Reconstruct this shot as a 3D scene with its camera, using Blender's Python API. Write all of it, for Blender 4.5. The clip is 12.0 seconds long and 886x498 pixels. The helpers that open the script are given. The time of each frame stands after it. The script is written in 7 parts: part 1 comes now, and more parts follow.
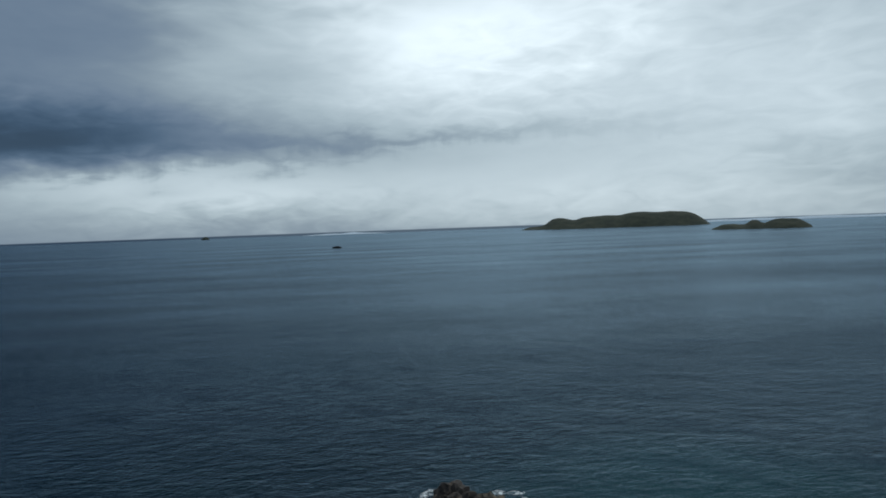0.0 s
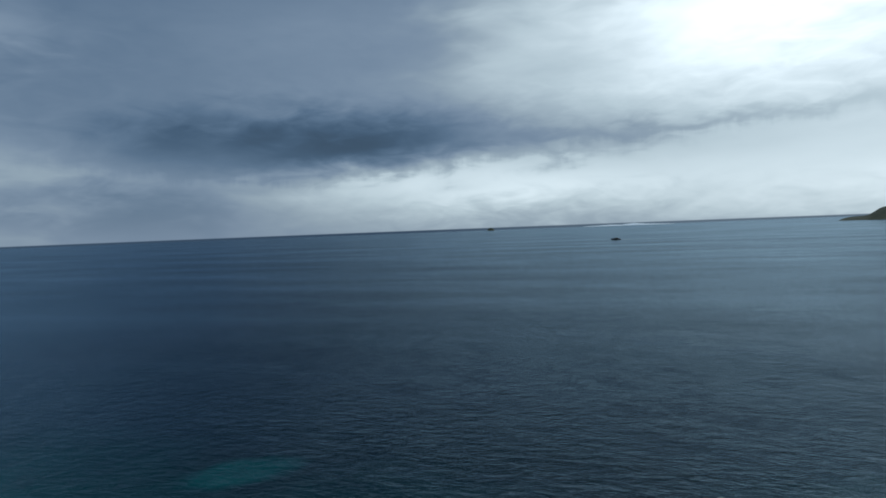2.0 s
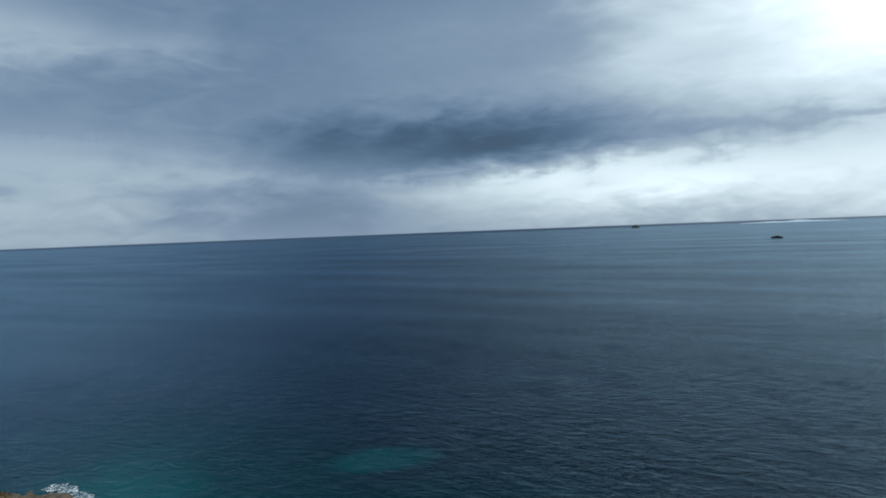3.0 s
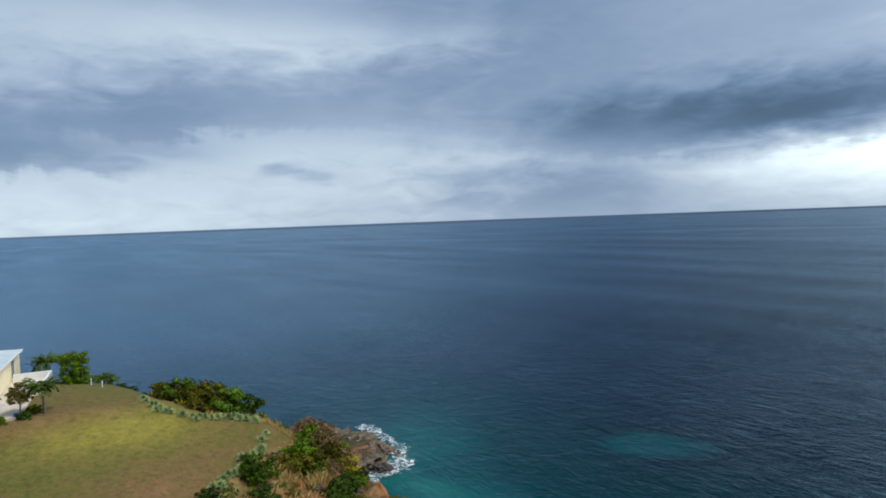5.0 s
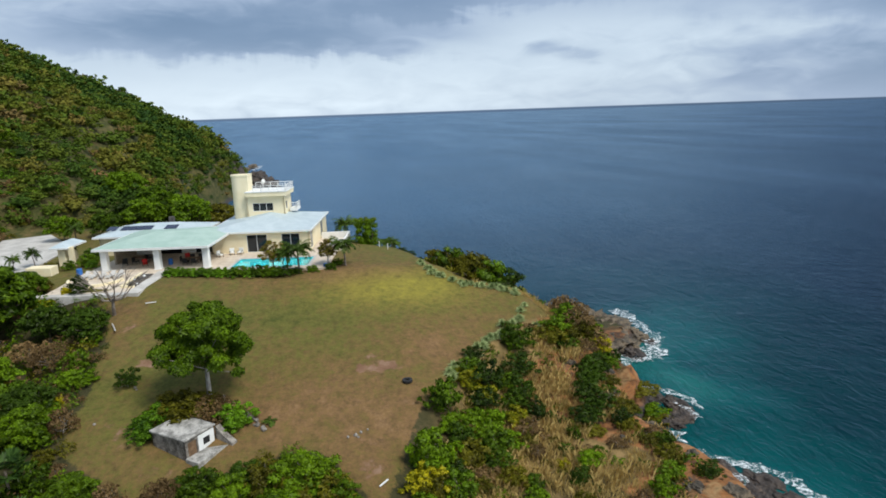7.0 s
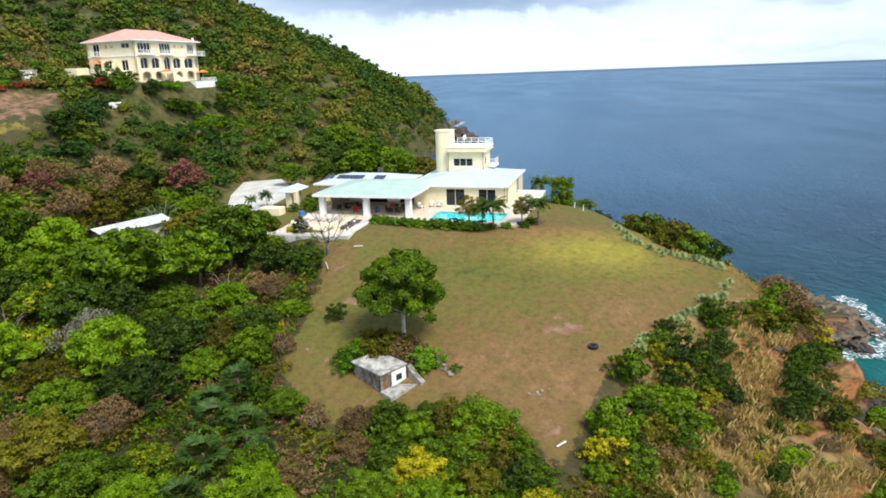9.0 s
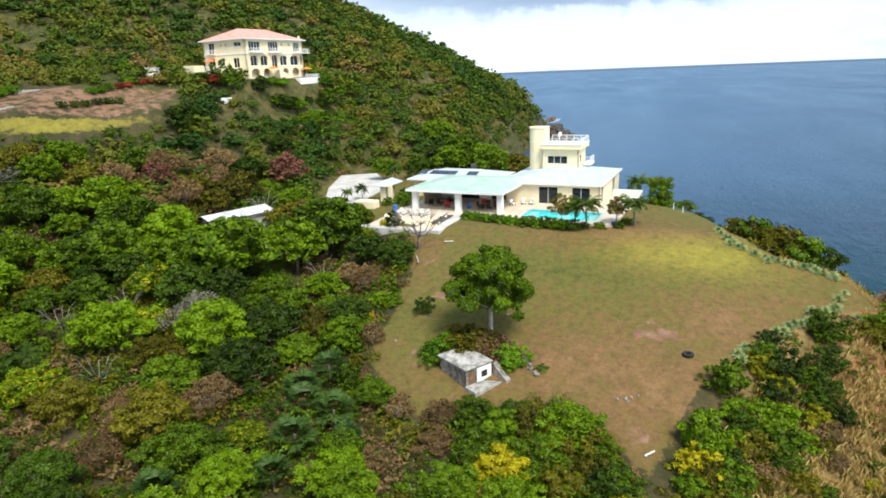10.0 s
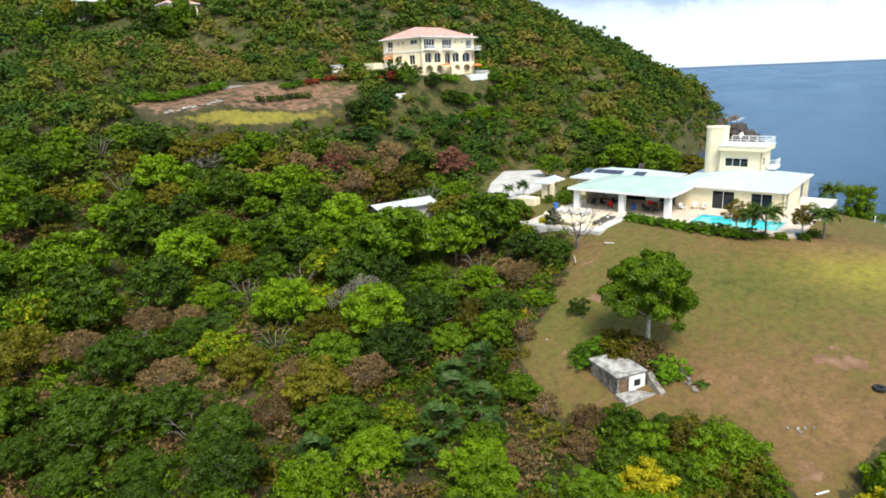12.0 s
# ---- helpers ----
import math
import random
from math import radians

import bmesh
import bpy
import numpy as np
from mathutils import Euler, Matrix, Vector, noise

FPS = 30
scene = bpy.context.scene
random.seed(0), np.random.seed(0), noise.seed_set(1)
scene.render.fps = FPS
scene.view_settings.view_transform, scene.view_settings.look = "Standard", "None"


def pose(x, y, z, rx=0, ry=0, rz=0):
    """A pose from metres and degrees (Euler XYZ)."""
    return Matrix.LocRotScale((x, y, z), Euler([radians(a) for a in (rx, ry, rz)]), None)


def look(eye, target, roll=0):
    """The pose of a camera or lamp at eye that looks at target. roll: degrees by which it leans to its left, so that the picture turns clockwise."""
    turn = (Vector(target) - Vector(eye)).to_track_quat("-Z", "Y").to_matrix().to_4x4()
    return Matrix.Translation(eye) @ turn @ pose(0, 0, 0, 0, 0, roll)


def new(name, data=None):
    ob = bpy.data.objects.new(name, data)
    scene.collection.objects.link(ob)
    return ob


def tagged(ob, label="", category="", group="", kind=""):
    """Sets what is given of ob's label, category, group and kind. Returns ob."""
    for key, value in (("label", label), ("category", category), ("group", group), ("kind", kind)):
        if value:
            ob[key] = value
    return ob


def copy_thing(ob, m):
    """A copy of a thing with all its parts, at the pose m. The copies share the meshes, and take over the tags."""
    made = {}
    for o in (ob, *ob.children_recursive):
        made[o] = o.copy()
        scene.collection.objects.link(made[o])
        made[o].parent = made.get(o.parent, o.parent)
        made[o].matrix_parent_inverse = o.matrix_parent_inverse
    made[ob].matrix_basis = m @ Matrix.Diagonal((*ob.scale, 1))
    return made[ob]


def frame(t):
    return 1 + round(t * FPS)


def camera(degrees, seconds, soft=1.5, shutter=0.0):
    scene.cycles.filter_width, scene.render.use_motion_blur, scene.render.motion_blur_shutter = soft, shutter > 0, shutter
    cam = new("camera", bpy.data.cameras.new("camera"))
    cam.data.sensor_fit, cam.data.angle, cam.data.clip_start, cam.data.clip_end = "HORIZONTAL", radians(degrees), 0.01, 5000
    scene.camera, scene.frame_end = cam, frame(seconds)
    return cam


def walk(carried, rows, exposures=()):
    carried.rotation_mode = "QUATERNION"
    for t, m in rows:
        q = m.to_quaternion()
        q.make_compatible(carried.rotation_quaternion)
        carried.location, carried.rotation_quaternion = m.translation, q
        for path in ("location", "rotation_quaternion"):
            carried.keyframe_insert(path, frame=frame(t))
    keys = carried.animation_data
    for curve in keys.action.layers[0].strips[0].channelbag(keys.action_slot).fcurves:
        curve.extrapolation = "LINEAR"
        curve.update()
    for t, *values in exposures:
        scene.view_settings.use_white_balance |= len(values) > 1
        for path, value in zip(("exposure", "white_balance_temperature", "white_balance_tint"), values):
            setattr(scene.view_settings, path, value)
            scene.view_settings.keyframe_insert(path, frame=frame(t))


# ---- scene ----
# ================= camera and its flight =================
cam = camera(69.87, 12.0, soft=1.75)


def fly(x, y, z, yaw, pitch, roll):
    """A hovering camera: heading, tilt and lean in degrees."""
    a, b = radians(yaw), radians(pitch)
    way = Vector((-math.sin(a) * math.cos(b), math.cos(a) * math.cos(b), math.sin(b)))
    eye = Vector((x, y, z))
    return look(eye, eye + way * 50, roll)


walk(cam, [
    (0, fly(-3.69, 3.58, 34.71, -7.62, -2.06, -2.06)),
    (0.5, fly(-3.60, 3.43, 34.97, -1.00, -2.01, -2.09)),
    (1, fly(-3.05, 3.17, 35.19, 4.97, -2.01, -2.22)),
    (1.5, fly(-1.80, 2.69, 35.33, 11.46, -1.92, -2.18)),
    (2, fly(-0.98, 2.33, 35.55, 17.27, -1.94, -2.21)),
    (2.5, fly(-0.46, 2.03, 35.79, 23.82, -1.80, -2.19)),
    (2.7, fly(-0.29, 1.92, 35.88, 26.23, -1.77, -2.20)),
    (4.3, fly(0.66, 0.99, 36.13, 46.07, -1.56, -2.18)),
    (4.5, fly(0.61, 0.85, 36.14, 48.48, -1.65, -2.18)),
    (5, fly(0.38, 0.56, 36.06, 54.00, -2.70, -2.10)),
    (5.5, fly(0.26, 0.22, 35.98, 60.43, -4.97, -1.97)),
    (6, fly(0.36, 0.08, 36.06, 66.16, -7.33, -1.91)),
    (6.5, fly(0.34, 0.03, 36.07, 72.29, -10.07, -1.92)),
    (7, fly(0.26, 0.05, 36.03, 77.44, -12.43, -1.96)),
    (7.2, fly(0.26, 0.07, 36.01, 79.54, -13.27, -1.97)),
    (8.8, fly(0.03, -0.01, 36.00, 93.59, -15.52, -2.03)),
    (9, fly(0.01, -0.02, 36.02, 95.32, -15.53, -2.08)),
    (9.5, fly(0.00, 0.00, 36.00, 99.84, -15.52, -2.17)),
    (10, fly(-0.02, -0.02, 36.00, 103.75, -15.53, -2.24)),
    (10.5, fly(-0.03, -0.04, 35.97, 108.20, -15.51, -2.25)),
    (11, fly(-0.07, -0.06, 35.96, 112.03, -15.46, -2.34)),
    (11.5, fly(-0.01, 0.05, 36.01, 115.97, -15.32, -2.43)),
    (12, fly(0.11, 0.25, 36.12, 118.55, -15.31, -2.46)),
], exposures=[(0.0, -1.0, 5950, 4), (1.0, -0.95, 5950, 4), (1.7, -0.8, 5950, 4), (2.5, -0.6, 5950, 4), (4.5, -0.02, 6150, 8), (5.5, 0.02, 6200, 9), (7.0, 0.18, 6300, 10),
              (9.0, 0.75, 6450, 10), (10.0, 0.8, 6500, 10), (12.0, 0.8, 6500, 10)])

# ================= world, sun =================
SUN_AZ, SUN_EL = -52.0, 56.0      # heading (left of north positive) and height of the hidden sun


class Nodes:
    """Short hand for a node tree."""

    def __init__(self, tree):
        self.t = tree

    def n(self, kind, **kw):
        node = self.t.nodes.new(kind)
        for key, value in kw.items():
            self.put(node, key, value)
        return node

    def put(self, node, key, value):
        s = node.inputs[key]
        if isinstance(value, bpy.types.NodeSocket):
            self.t.links.new(value, s)
        else:
            s.default_value = value

    def m(self, op, a, b=0.0, c=None):
        node = self.t.nodes.new("ShaderNodeMath")
        node.operation = op
        for i, v in enumerate((a, b, c)):
            if v is not None:
                self.put(node, i, v)
        return node.outputs[0]

    def mix(self, fac, a, b, kind="RGBA", blend="MIX"):
        node = self.t.nodes.new("ShaderNodeMix")
        node.data_type = kind
        node.blend_type = blend
        off = {"RGBA": 6, "FLOAT": 2}[kind]
        self.put(node, 0, fac)
        for i, v in ((off, a), (off + 1, b)):
            if kind == "RGBA" and isinstance(v, tuple) and len(v) == 3:
                v = (*v, 1.0)
            self.put(node, i, v)
        return node.outputs[{"RGBA": 2, "FLOAT": 0}[kind]]

    def ramp(self, fac, stops, interp="LINEAR"):
        node = self.t.nodes.new("ShaderNodeValToRGB")
        node.color_ramp.interpolation = interp
        els = node.color_ramp.elements
        while len(els) < len(stops):
            els.new(0.5)
        for e, (p, c) in zip(els, stops):
            e.position, e.color = p, (*c, 1.0) if len(c) == 3 else c
        self.put(node, 0, fac)
        return node.outputs[0]

    def noise(self, vec, scale, detail=4.0, rough=0.55, dist=0.0):
        node = self.n("ShaderNodeTexNoise", Scale=scale, Detail=detail, Roughness=rough, Distortion=dist)
        if vec is not None:
            self.put(node, "Vector", vec)
        return node.outputs["Fac"]

    def step(self, v, lo, hi):
        node = self.n("ShaderNodeMapRange")
        node.interpolation_type = "SMOOTHSTEP"
        self.put(node, 0, v)
        self.put(node, 1, lo)
        self.put(node, 2, hi)
        return node.outputs[0]


def make_world():
    w = bpy.data.worlds.new("stormy_sky")
    scene.world = w
    w.use_nodes = True
    w.node_tree.nodes.clear()
    k = Nodes(w.node_tree)
    sky = k.n("ShaderNodeTexSky")
    sky.sky_type, sky.sun_disc, sky.sun_elevation, sky.sun_rotation = "NISHITA", False, radians(SUN_EL), radians(-SUN_AZ)
    co = k.n("ShaderNodeTexCoord").outputs["Generated"]
    xyz = k.n("ShaderNodeSeparateXYZ")
    k.put(xyz, 0, co)
    az = k.m("MULTIPLY", k.m("ARCTAN2", k.m("MULTIPLY", xyz.outputs[0], -1.0), xyz.outputs[1]), 57.2958)
    el = k.m("MULTIPLY", k.m("ARCSINE", xyz.outputs[2]), 57.2958)
    # wind-drawn wisps: noise stretched along the horizon
    flat = k.n("ShaderNodeCombineXYZ")
    k.put(flat, 0, k.m("MULTIPLY", az, 0.055))
    k.put(flat, 1, k.m("MULTIPLY", el, 0.16))
    flat = flat.outputs[0]
    big = k.m("SUBTRACT", k.noise(flat, 1.3, 3.0, 0.5, 0.4), 0.5)
    mid = k.m("SUBTRACT", k.noise(flat, 4.0, 3.0, 0.5, 0.8), 0.5)
    fine = k.m("SUBTRACT", k.noise(flat, 9.0, 4.0, 0.55, 0.5), 0.5)
    azw = k.m("ADD", az, k.m("ADD", k.m("MULTIPLY", big, 22.0), k.m("MULTIPLY", mid, 9.0)))
    elw = k.m("ADD", el, k.m("ADD", k.m("MULTIPLY", big, 2.2), k.m("ADD", k.m("MULTIPLY", mid, 2.4), k.m("MULTIPLY", fine, 1.0))))

    # base veil of rain cloud
    lum = k.m("ADD", 0.54, k.m("MULTIPLY", big, 0.25))

    # ragged curtains that hang below the cloud base
    hang = k.n("ShaderNodeCombineXYZ")
    k.put(hang, 0, k.m("MULTIPLY", az, 0.5))
    k.put(hang, 1, k.m("MULTIPLY", el, 0.1))
    fringe = k.m("SUBTRACT", k.noise(hang.outputs[0], 1.1, 4.0, 0.6, 0.3), 0.5)

    def cloud(lum, a0, e0, sa, se, value, weight, tilt=0.0, floor=None, hard=1.0, vee=0.0):
        da = k.m("SUBTRACT", azw, a0)
        de = k.m("SUBTRACT", k.m("SUBTRACT", elw, e0), k.m("MULTIPLY", da, tilt))
        r = k.m("ADD", k.m("POWER", k.m("ABSOLUTE", k.m("DIVIDE", da, sa)), 2.0), k.m("POWER", k.m("ABSOLUTE", k.m("DIVIDE", de, se)), 2.0))
        g = k.m("EXPONENT", k.m("MULTIPLY", k.m("POWER", r, hard), -1.0))
        if floor is not None:
            edge = k.m("ADD", floor, k.m("ADD", k.m("MULTIPLY", da, tilt), k.m("ADD", k.m("MULTIPLY", k.m("ABSOLUTE", da), vee), k.m("MULTIPLY", fringe, 2.2))))
            g = k.m("MULTIPLY", g, k.step(k.m("SUBTRACT", elw, edge), -0.3, 0.9))
        return k.mix(k.m("MULTIPLY", g, weight), lum, value, "FLOAT")

    for row in SKY_CLOUDS:
        lum = cloud(lum, *row)
    lum = k.m("MULTIPLY", lum, k.m("ADD", 1.0, k.m("ADD", k.m("MULTIPLY", mid, 0.26), k.m("MULTIPLY", fine, 0.09))))
    col = k.ramp(k.m("DIVIDE", lum, 4.8), [(0.0, (0.015, 0.026, 0.042)), (0.0375, (0.10, 0.165, 0.265)), (0.065, (0.185, 0.27, 0.40)), (0.10, (0.345, 0.435, 0.57)),
                                          (0.135, (0.53, 0.625, 0.72)), (0.21, (0.89, 1.0, 1.06)), (0.5, (2.3, 2.38, 2.4)), (1.0, (4.7, 4.76, 4.8))])
    col = k.mix(0.92, k.mix(1.0, sky.outputs[0], (0.09, 0.09, 0.09), "RGBA", "MULTIPLY"), col)
    # beyond the rim of the sea the water goes on to the true horizon
    # the reflected sky's brightness is put into this colour by heading
    col = k.mix(k.step(el, -0.14, -0.24), col, k.mix(k.step(az, 26.0, -8.0), k.mix(k.step(az, 30.0, 95.0), (0.07, 0.11, 0.175), (0.115, 0.175, 0.27)), (0.19, 0.245, 0.315)))
    bg = k.n("ShaderNodeBackground", Strength=1.0)
    k.put(bg, 0, col)
    out = k.n("ShaderNodeOutputWorld")
    k.put(out, 0, bg.outputs[0])


# heading, height, spread across, spread up, brightness, cover, slant, cloud base, hardness
SKY_CLOUDS = [
    # sky out of view, added to bring more light onto the villa's front
    (-110.0, 25.0, 60.0, 30.0, 0.65, 0.8),
    # three unseen dark clouds overhead, added to darken the near water's reflection
    (20.0, 36.0, 70.0, 13.0, 0.32, 0.75),
    (40.0, 46.0, 40.0, 22.0, 0.13, 0.85),
    (35.0, 60.0, 55.0, 20.0, 0.2, 0.8),
    # bright cloud above the view, added to brighten the sea's reflection
    (-26.0, 34.0, 17.0, 11.0, 2.4, 0.95),
    (70.0, 3.0, 45.0, 4.5, 0.72, 0.85),
    (96.0, 1.0, 20.0, 2.6, 0.85, 0.85),
    (-36.0, 9.0, 20.0, 12.0, 1.4, 0.92),
    (-48.0, 1.5, 12.0, 3.2, 0.8, 0.7),
    (-9.0, 16.5, 20.0, 7.5, 2.2, 0.97),
    (11.0, 3.4, 19.0, 2.4, 1.45, 0.95),
    (-17.0, 3.0, 17.0, 3.4, 1.45, 0.85),
    (28.0, 15.0, 19.0, 5.6, 0.50, 0.85, -0.10),
    (8.0, 14.0, 7.0, 4.0, 1.0, 0.6),
    (51.0, 11.0, 17.0, 3.4, 0.42, 0.85, 0.0, 7.8),
    (54.0, 14.6, 11.0, 0.9, 0.5, 0.6),
    (58.0, 5.4, 15.0, 2.0, 0.72, 0.7),
    (42.0, 2.4, 13.0, 3.2, 0.28, 0.8),
    (-1.0, 7.5, 19.0, 0.8, 0.62, 0.8, -0.012, 6.7),
    (48.0, 15.5, 15.0, 4.0, 0.24, 0.7),
    (27.0, 7.8, 20.0, 2.9, 0.10, 0.95, 0.0, 3.5, 1.1, 0.09),
    (70.0, 15.5, 20.0, 2.2, 0.75, 0.8),
    (79.0, 9.6, 13.0, 2.7, 0.31, 0.9, -0.03, 7.4, 1.2),
    (93.0, 6.6, 15.0, 2.3, 0.29, 0.92, 0.0, 4.4, 1.3),
    (66.0, 4.4, 2.2, 0.6, 0.4, 0.6),
    # one more unseen dark cloud high up, added to dim the near sea
    (31.0, 30.0, 28.0, 8.5, 0.12, 0.92),
]
make_world()
sun = new("sun", bpy.data.lights.new("sun", "SUN"))
sun.data.energy, sun.data.angle, sun.data.color = 2.8, radians(20), (1.0, 0.95, 0.86)
sun.matrix_world = look((-60 - 80 * math.sin(radians(SUN_AZ)), 80 * math.cos(radians(SUN_AZ)), 80 * math.tan(radians(SUN_EL))), (-60, 0, 0))


# ================= materials =================
def material(name, build, bump=None, rough=0.8):
    mat = bpy.data.materials.new(name)
    mat.use_nodes = True
    k = Nodes(mat.node_tree)
    p = mat.node_tree.nodes["Principled BSDF"]
    k.p = p
    k.obj = k.n("ShaderNodeTexCoord").outputs["Object"]
    k.pos = k.n("ShaderNodeNewGeometry").outputs["Position"]
    k.put(p, "Roughness", rough)
    k.put(p, "Specular IOR Level", 0.3)
    build(k)
    if bump:
        b = k.n("ShaderNodeBump", Strength=bump[1], Distance=bump[2])
        k.put(b, "Height", k.noise(k.pos, bump[0], 5.0, 0.65))
        k.put(p, "Normal", b.outputs[0])
    return mat


def plain(name, c1, c2, scale=1.5, rough=0.8, bump=None, metal=0.0, fine=14.0):
    """Two tones of one colour, mottled at two scales."""
    def build(k):
        a = k.noise(k.pos, scale, 4.0, 0.6)
        b = k.noise(k.pos, scale * fine, 3.0, 0.6)
        f = k.step(k.m("ADD", k.m("MULTIPLY", a, 0.65), k.m("MULTIPLY", b, 0.35)), 0.34, 0.66)
        k.put(k.p, "Base Color", k.mix(f, c1, c2))
        k.put(k.p, "Metallic", metal)
    return material(name, build, bump, rough)


def leaf_material(name, dark, light, vary=0.5, glow=0.08):
    """Leaves: each plant and each leaf a little different, some light comes through."""
    mat = bpy.data.materials.new(name)
    mat.use_nodes = True
    t = mat.node_tree
    t.nodes.clear()
    k = Nodes(t)
    island = k.n("ShaderNodeNewGeometry").outputs["Random Per Island"]
    own = k.n("ShaderNodeObjectInfo").outputs["Random"]
    clump = k.noise(k.n("ShaderNodeNewGeometry").outputs["Position"], 0.55, 2.0, 0.5)
    f = k.m("ADD", k.m("MULTIPLY", island, 0.30), k.m("ADD", k.m("MULTIPLY", own, vary * 0.6), k.m("MULTIPLY", clump, 0.5)))
    col = k.mix(k.step(f, 0.16, 0.95), dark, light)
    d = k.n("ShaderNodeBsdfDiffuse")
    k.put(d, 0, col)
    tr = k.n("ShaderNodeBsdfTranslucent")
    k.put(tr, 0, col)
    g = k.n("ShaderNodeBsdfGlossy", Roughness=0.5)
    k.put(g, 0, (0.85, 0.85, 0.72, 1.0))
    m1 = k.n("ShaderNodeMixShader", Fac=glow)
    k.put(m1, 1, d.outputs[0])
    k.put(m1, 2, tr.outputs[0])
    m2 = k.n("ShaderNodeMixShader", Fac=0.014)
    k.put(m2, 1, m1.outputs[0])
    k.put(m2, 2, g.outputs[0])
    k.put(k.n("ShaderNodeOutputMaterial"), 0, m2.outputs[0])
    return mat


LEAF = {
    "bright": leaf_material("leaf_bright", (0.012, 0.029, 0.001), (0.162, 0.275, 0.004)),
    "mid": leaf_material("leaf_mid", (0.008, 0.020, 0.001), (0.115, 0.200, 0.004)),
    "dark": leaf_material("leaf_dark", (0.004, 0.011, 0.001), (0.056, 0.105, 0.005)),
    "olive": leaf_material("leaf_olive", (0.018, 0.019, 0.002), (0.165, 0.152, 0.008)),
    "dry": leaf_material("leaf_dry", (0.050, 0.030, 0.011), (0.245, 0.155, 0.064)),
    "red": leaf_material("leaf_red", (0.045, 0.016, 0.010), (0.21, 0.088, 0.055)),
    "grey": leaf_material("leaf_grey", (0.030, 0.030, 0.020), (0.200, 0.190, 0.140)),
    "yellow": leaf_material("leaf_yellow", (0.055, 0.08, 0.003), (0.46, 0.39, 0.008)),
    "palm": leaf_material("leaf_palm", (0.009, 0.022, 0.003), (0.085, 0.140, 0.014)),
    "fan": leaf_material("leaf_fan", (0.006, 0.022, 0.004), (0.070, 0.130, 0.024)),
    "agave": leaf_material("leaf_agave", (0.12, 0.175, 0.06), (0.42, 0.49, 0.21)),
    "straw": leaf_material("leaf_straw", (0.40, 0.28, 0.085), (0.86, 0.67, 0.28), 0.5, 0.35),
    "hedge": leaf_material("leaf_hedge", (0.015, 0.043, 0.002), (0.140, 0.280, 0.007)),
    "flower": leaf_material("petal_red", (0.16, 0.01, 0.012), (0.42, 0.03, 0.04)),
}
BARK = plain("bark", (0.11, 0.085, 0.065), (0.27, 0.235, 0.2), 2.0, 0.9, (9.0, 0.6, 0.05))
PALE_BARK = plain("pale_bark", (0.25, 0.22, 0.19), (0.46, 0.43, 0.39), 2.0, 0.9, (9.0, 0.5, 0.03))


# ================= lie of the land =================
COAST = np.array([(70, -70), (45, -25), (14, 4), (-12, 22), (-30, 31), (-40, 36.5), (-47, 38.5), (-54, 34), (-59, 36), (-64, 40), (-67, 38), (-72, 38.5), (-79, 41),
                  (-84, 50), (-91, 52), (-95, 45), (-92, 36), (-98, 29), (-108, 24), (-117, 14), (-125, 1), (-142, -16), (-190, -31), (-260, -34), (-318, -24),
                  (-345, -18), (-356, -30), (-385, -50), (-430, -68), (-492, -130), (-440, -300), (-300, -480), (0, -560), (260, -400), (170, -200)], float)
LAWN = np.array([(-43, 4.5), (-47, 6.5), (-52, 8.8), (-57, 12.5), (-62, 16.5), (-68, 23), (-70, 30), (-75, 27.5), (-79, 21.5), (-86, 17.5), (-98, 15), (-112, 14), (-121, 4),
                 (-129, -18), (-133, -44), (-129, -54), (-112, -52), (-98, -44), (-90, -34), (-80, -23.5), (-72, -21.5), (-63, -21.5), (-55, -21), (-50, -18.5), (-46.5, -14),
                 (-49.5, -9), (-49.8, -2), (-47.5, 2)], float)


def sdist(px, py, poly):
    """Distance to a closed outline, positive inside it."""
    px, py = np.asarray(px, float), np.asarray(py, float)
    d = np.full(px.shape, 1e18)
    inside = np.zeros(px.shape, bool)
    for (x0, y0), (x1, y1) in zip(poly, np.roll(poly, -1, axis=0)):
        ex, ey = x1 - x0, y1 - y0
        wx, wy = px - x0, py - y0
        h = np.clip((wx * ex + wy * ey) / (ex * ex + ey * ey), 0, 1)
        d = np.minimum(d, (wx - ex * h) ** 2 + (wy - ey * h) ** 2)
        cross = ((y0 <= py) & (y1 > py)) | ((y1 <= py) & (y0 > py))
        if ey != 0:
            inside ^= cross & (px < x0 + (py - y0) / ey * ex)
    d = np.sqrt(d)
    return np.where(inside, d, -d)


def smooth(v, lo, hi):
    q = np.clip((np.asarray(v, float) - lo) / (hi - lo), 0, 1)
    return q * q * (3 - 2 * q)


def blot(x, y, cx, cy, rx, ry, turn=0.0):
    c, s = math.cos(radians(turn)), math.sin(radians(turn))
    dx, dy = x - cx, y - cy
    return np.exp(-(((dx * c + dy * s) / rx) ** 2 + ((-dx * s + dy * c) / ry) ** 2))


def wobble(x, y, scale, seed=0):
    """Cheap rolling noise of about -1 to 1."""
    r = np.random.RandomState(seed + 11)
    out = np.zeros(np.shape(x))
    amp = 1.0
    for octave in range(4):
        for _ in range(4):
            a = r.rand() * 6.283
            kx, ky = math.cos(a) * scale * 2 ** octave, math.sin(a) * scale * 2 ** octave
            out = out + amp * 0.35 * np.sin(np.asarray(x) * kx + np.asarray(y) * ky + r.rand() * 6.283)
        amp *= 0.55
    return out


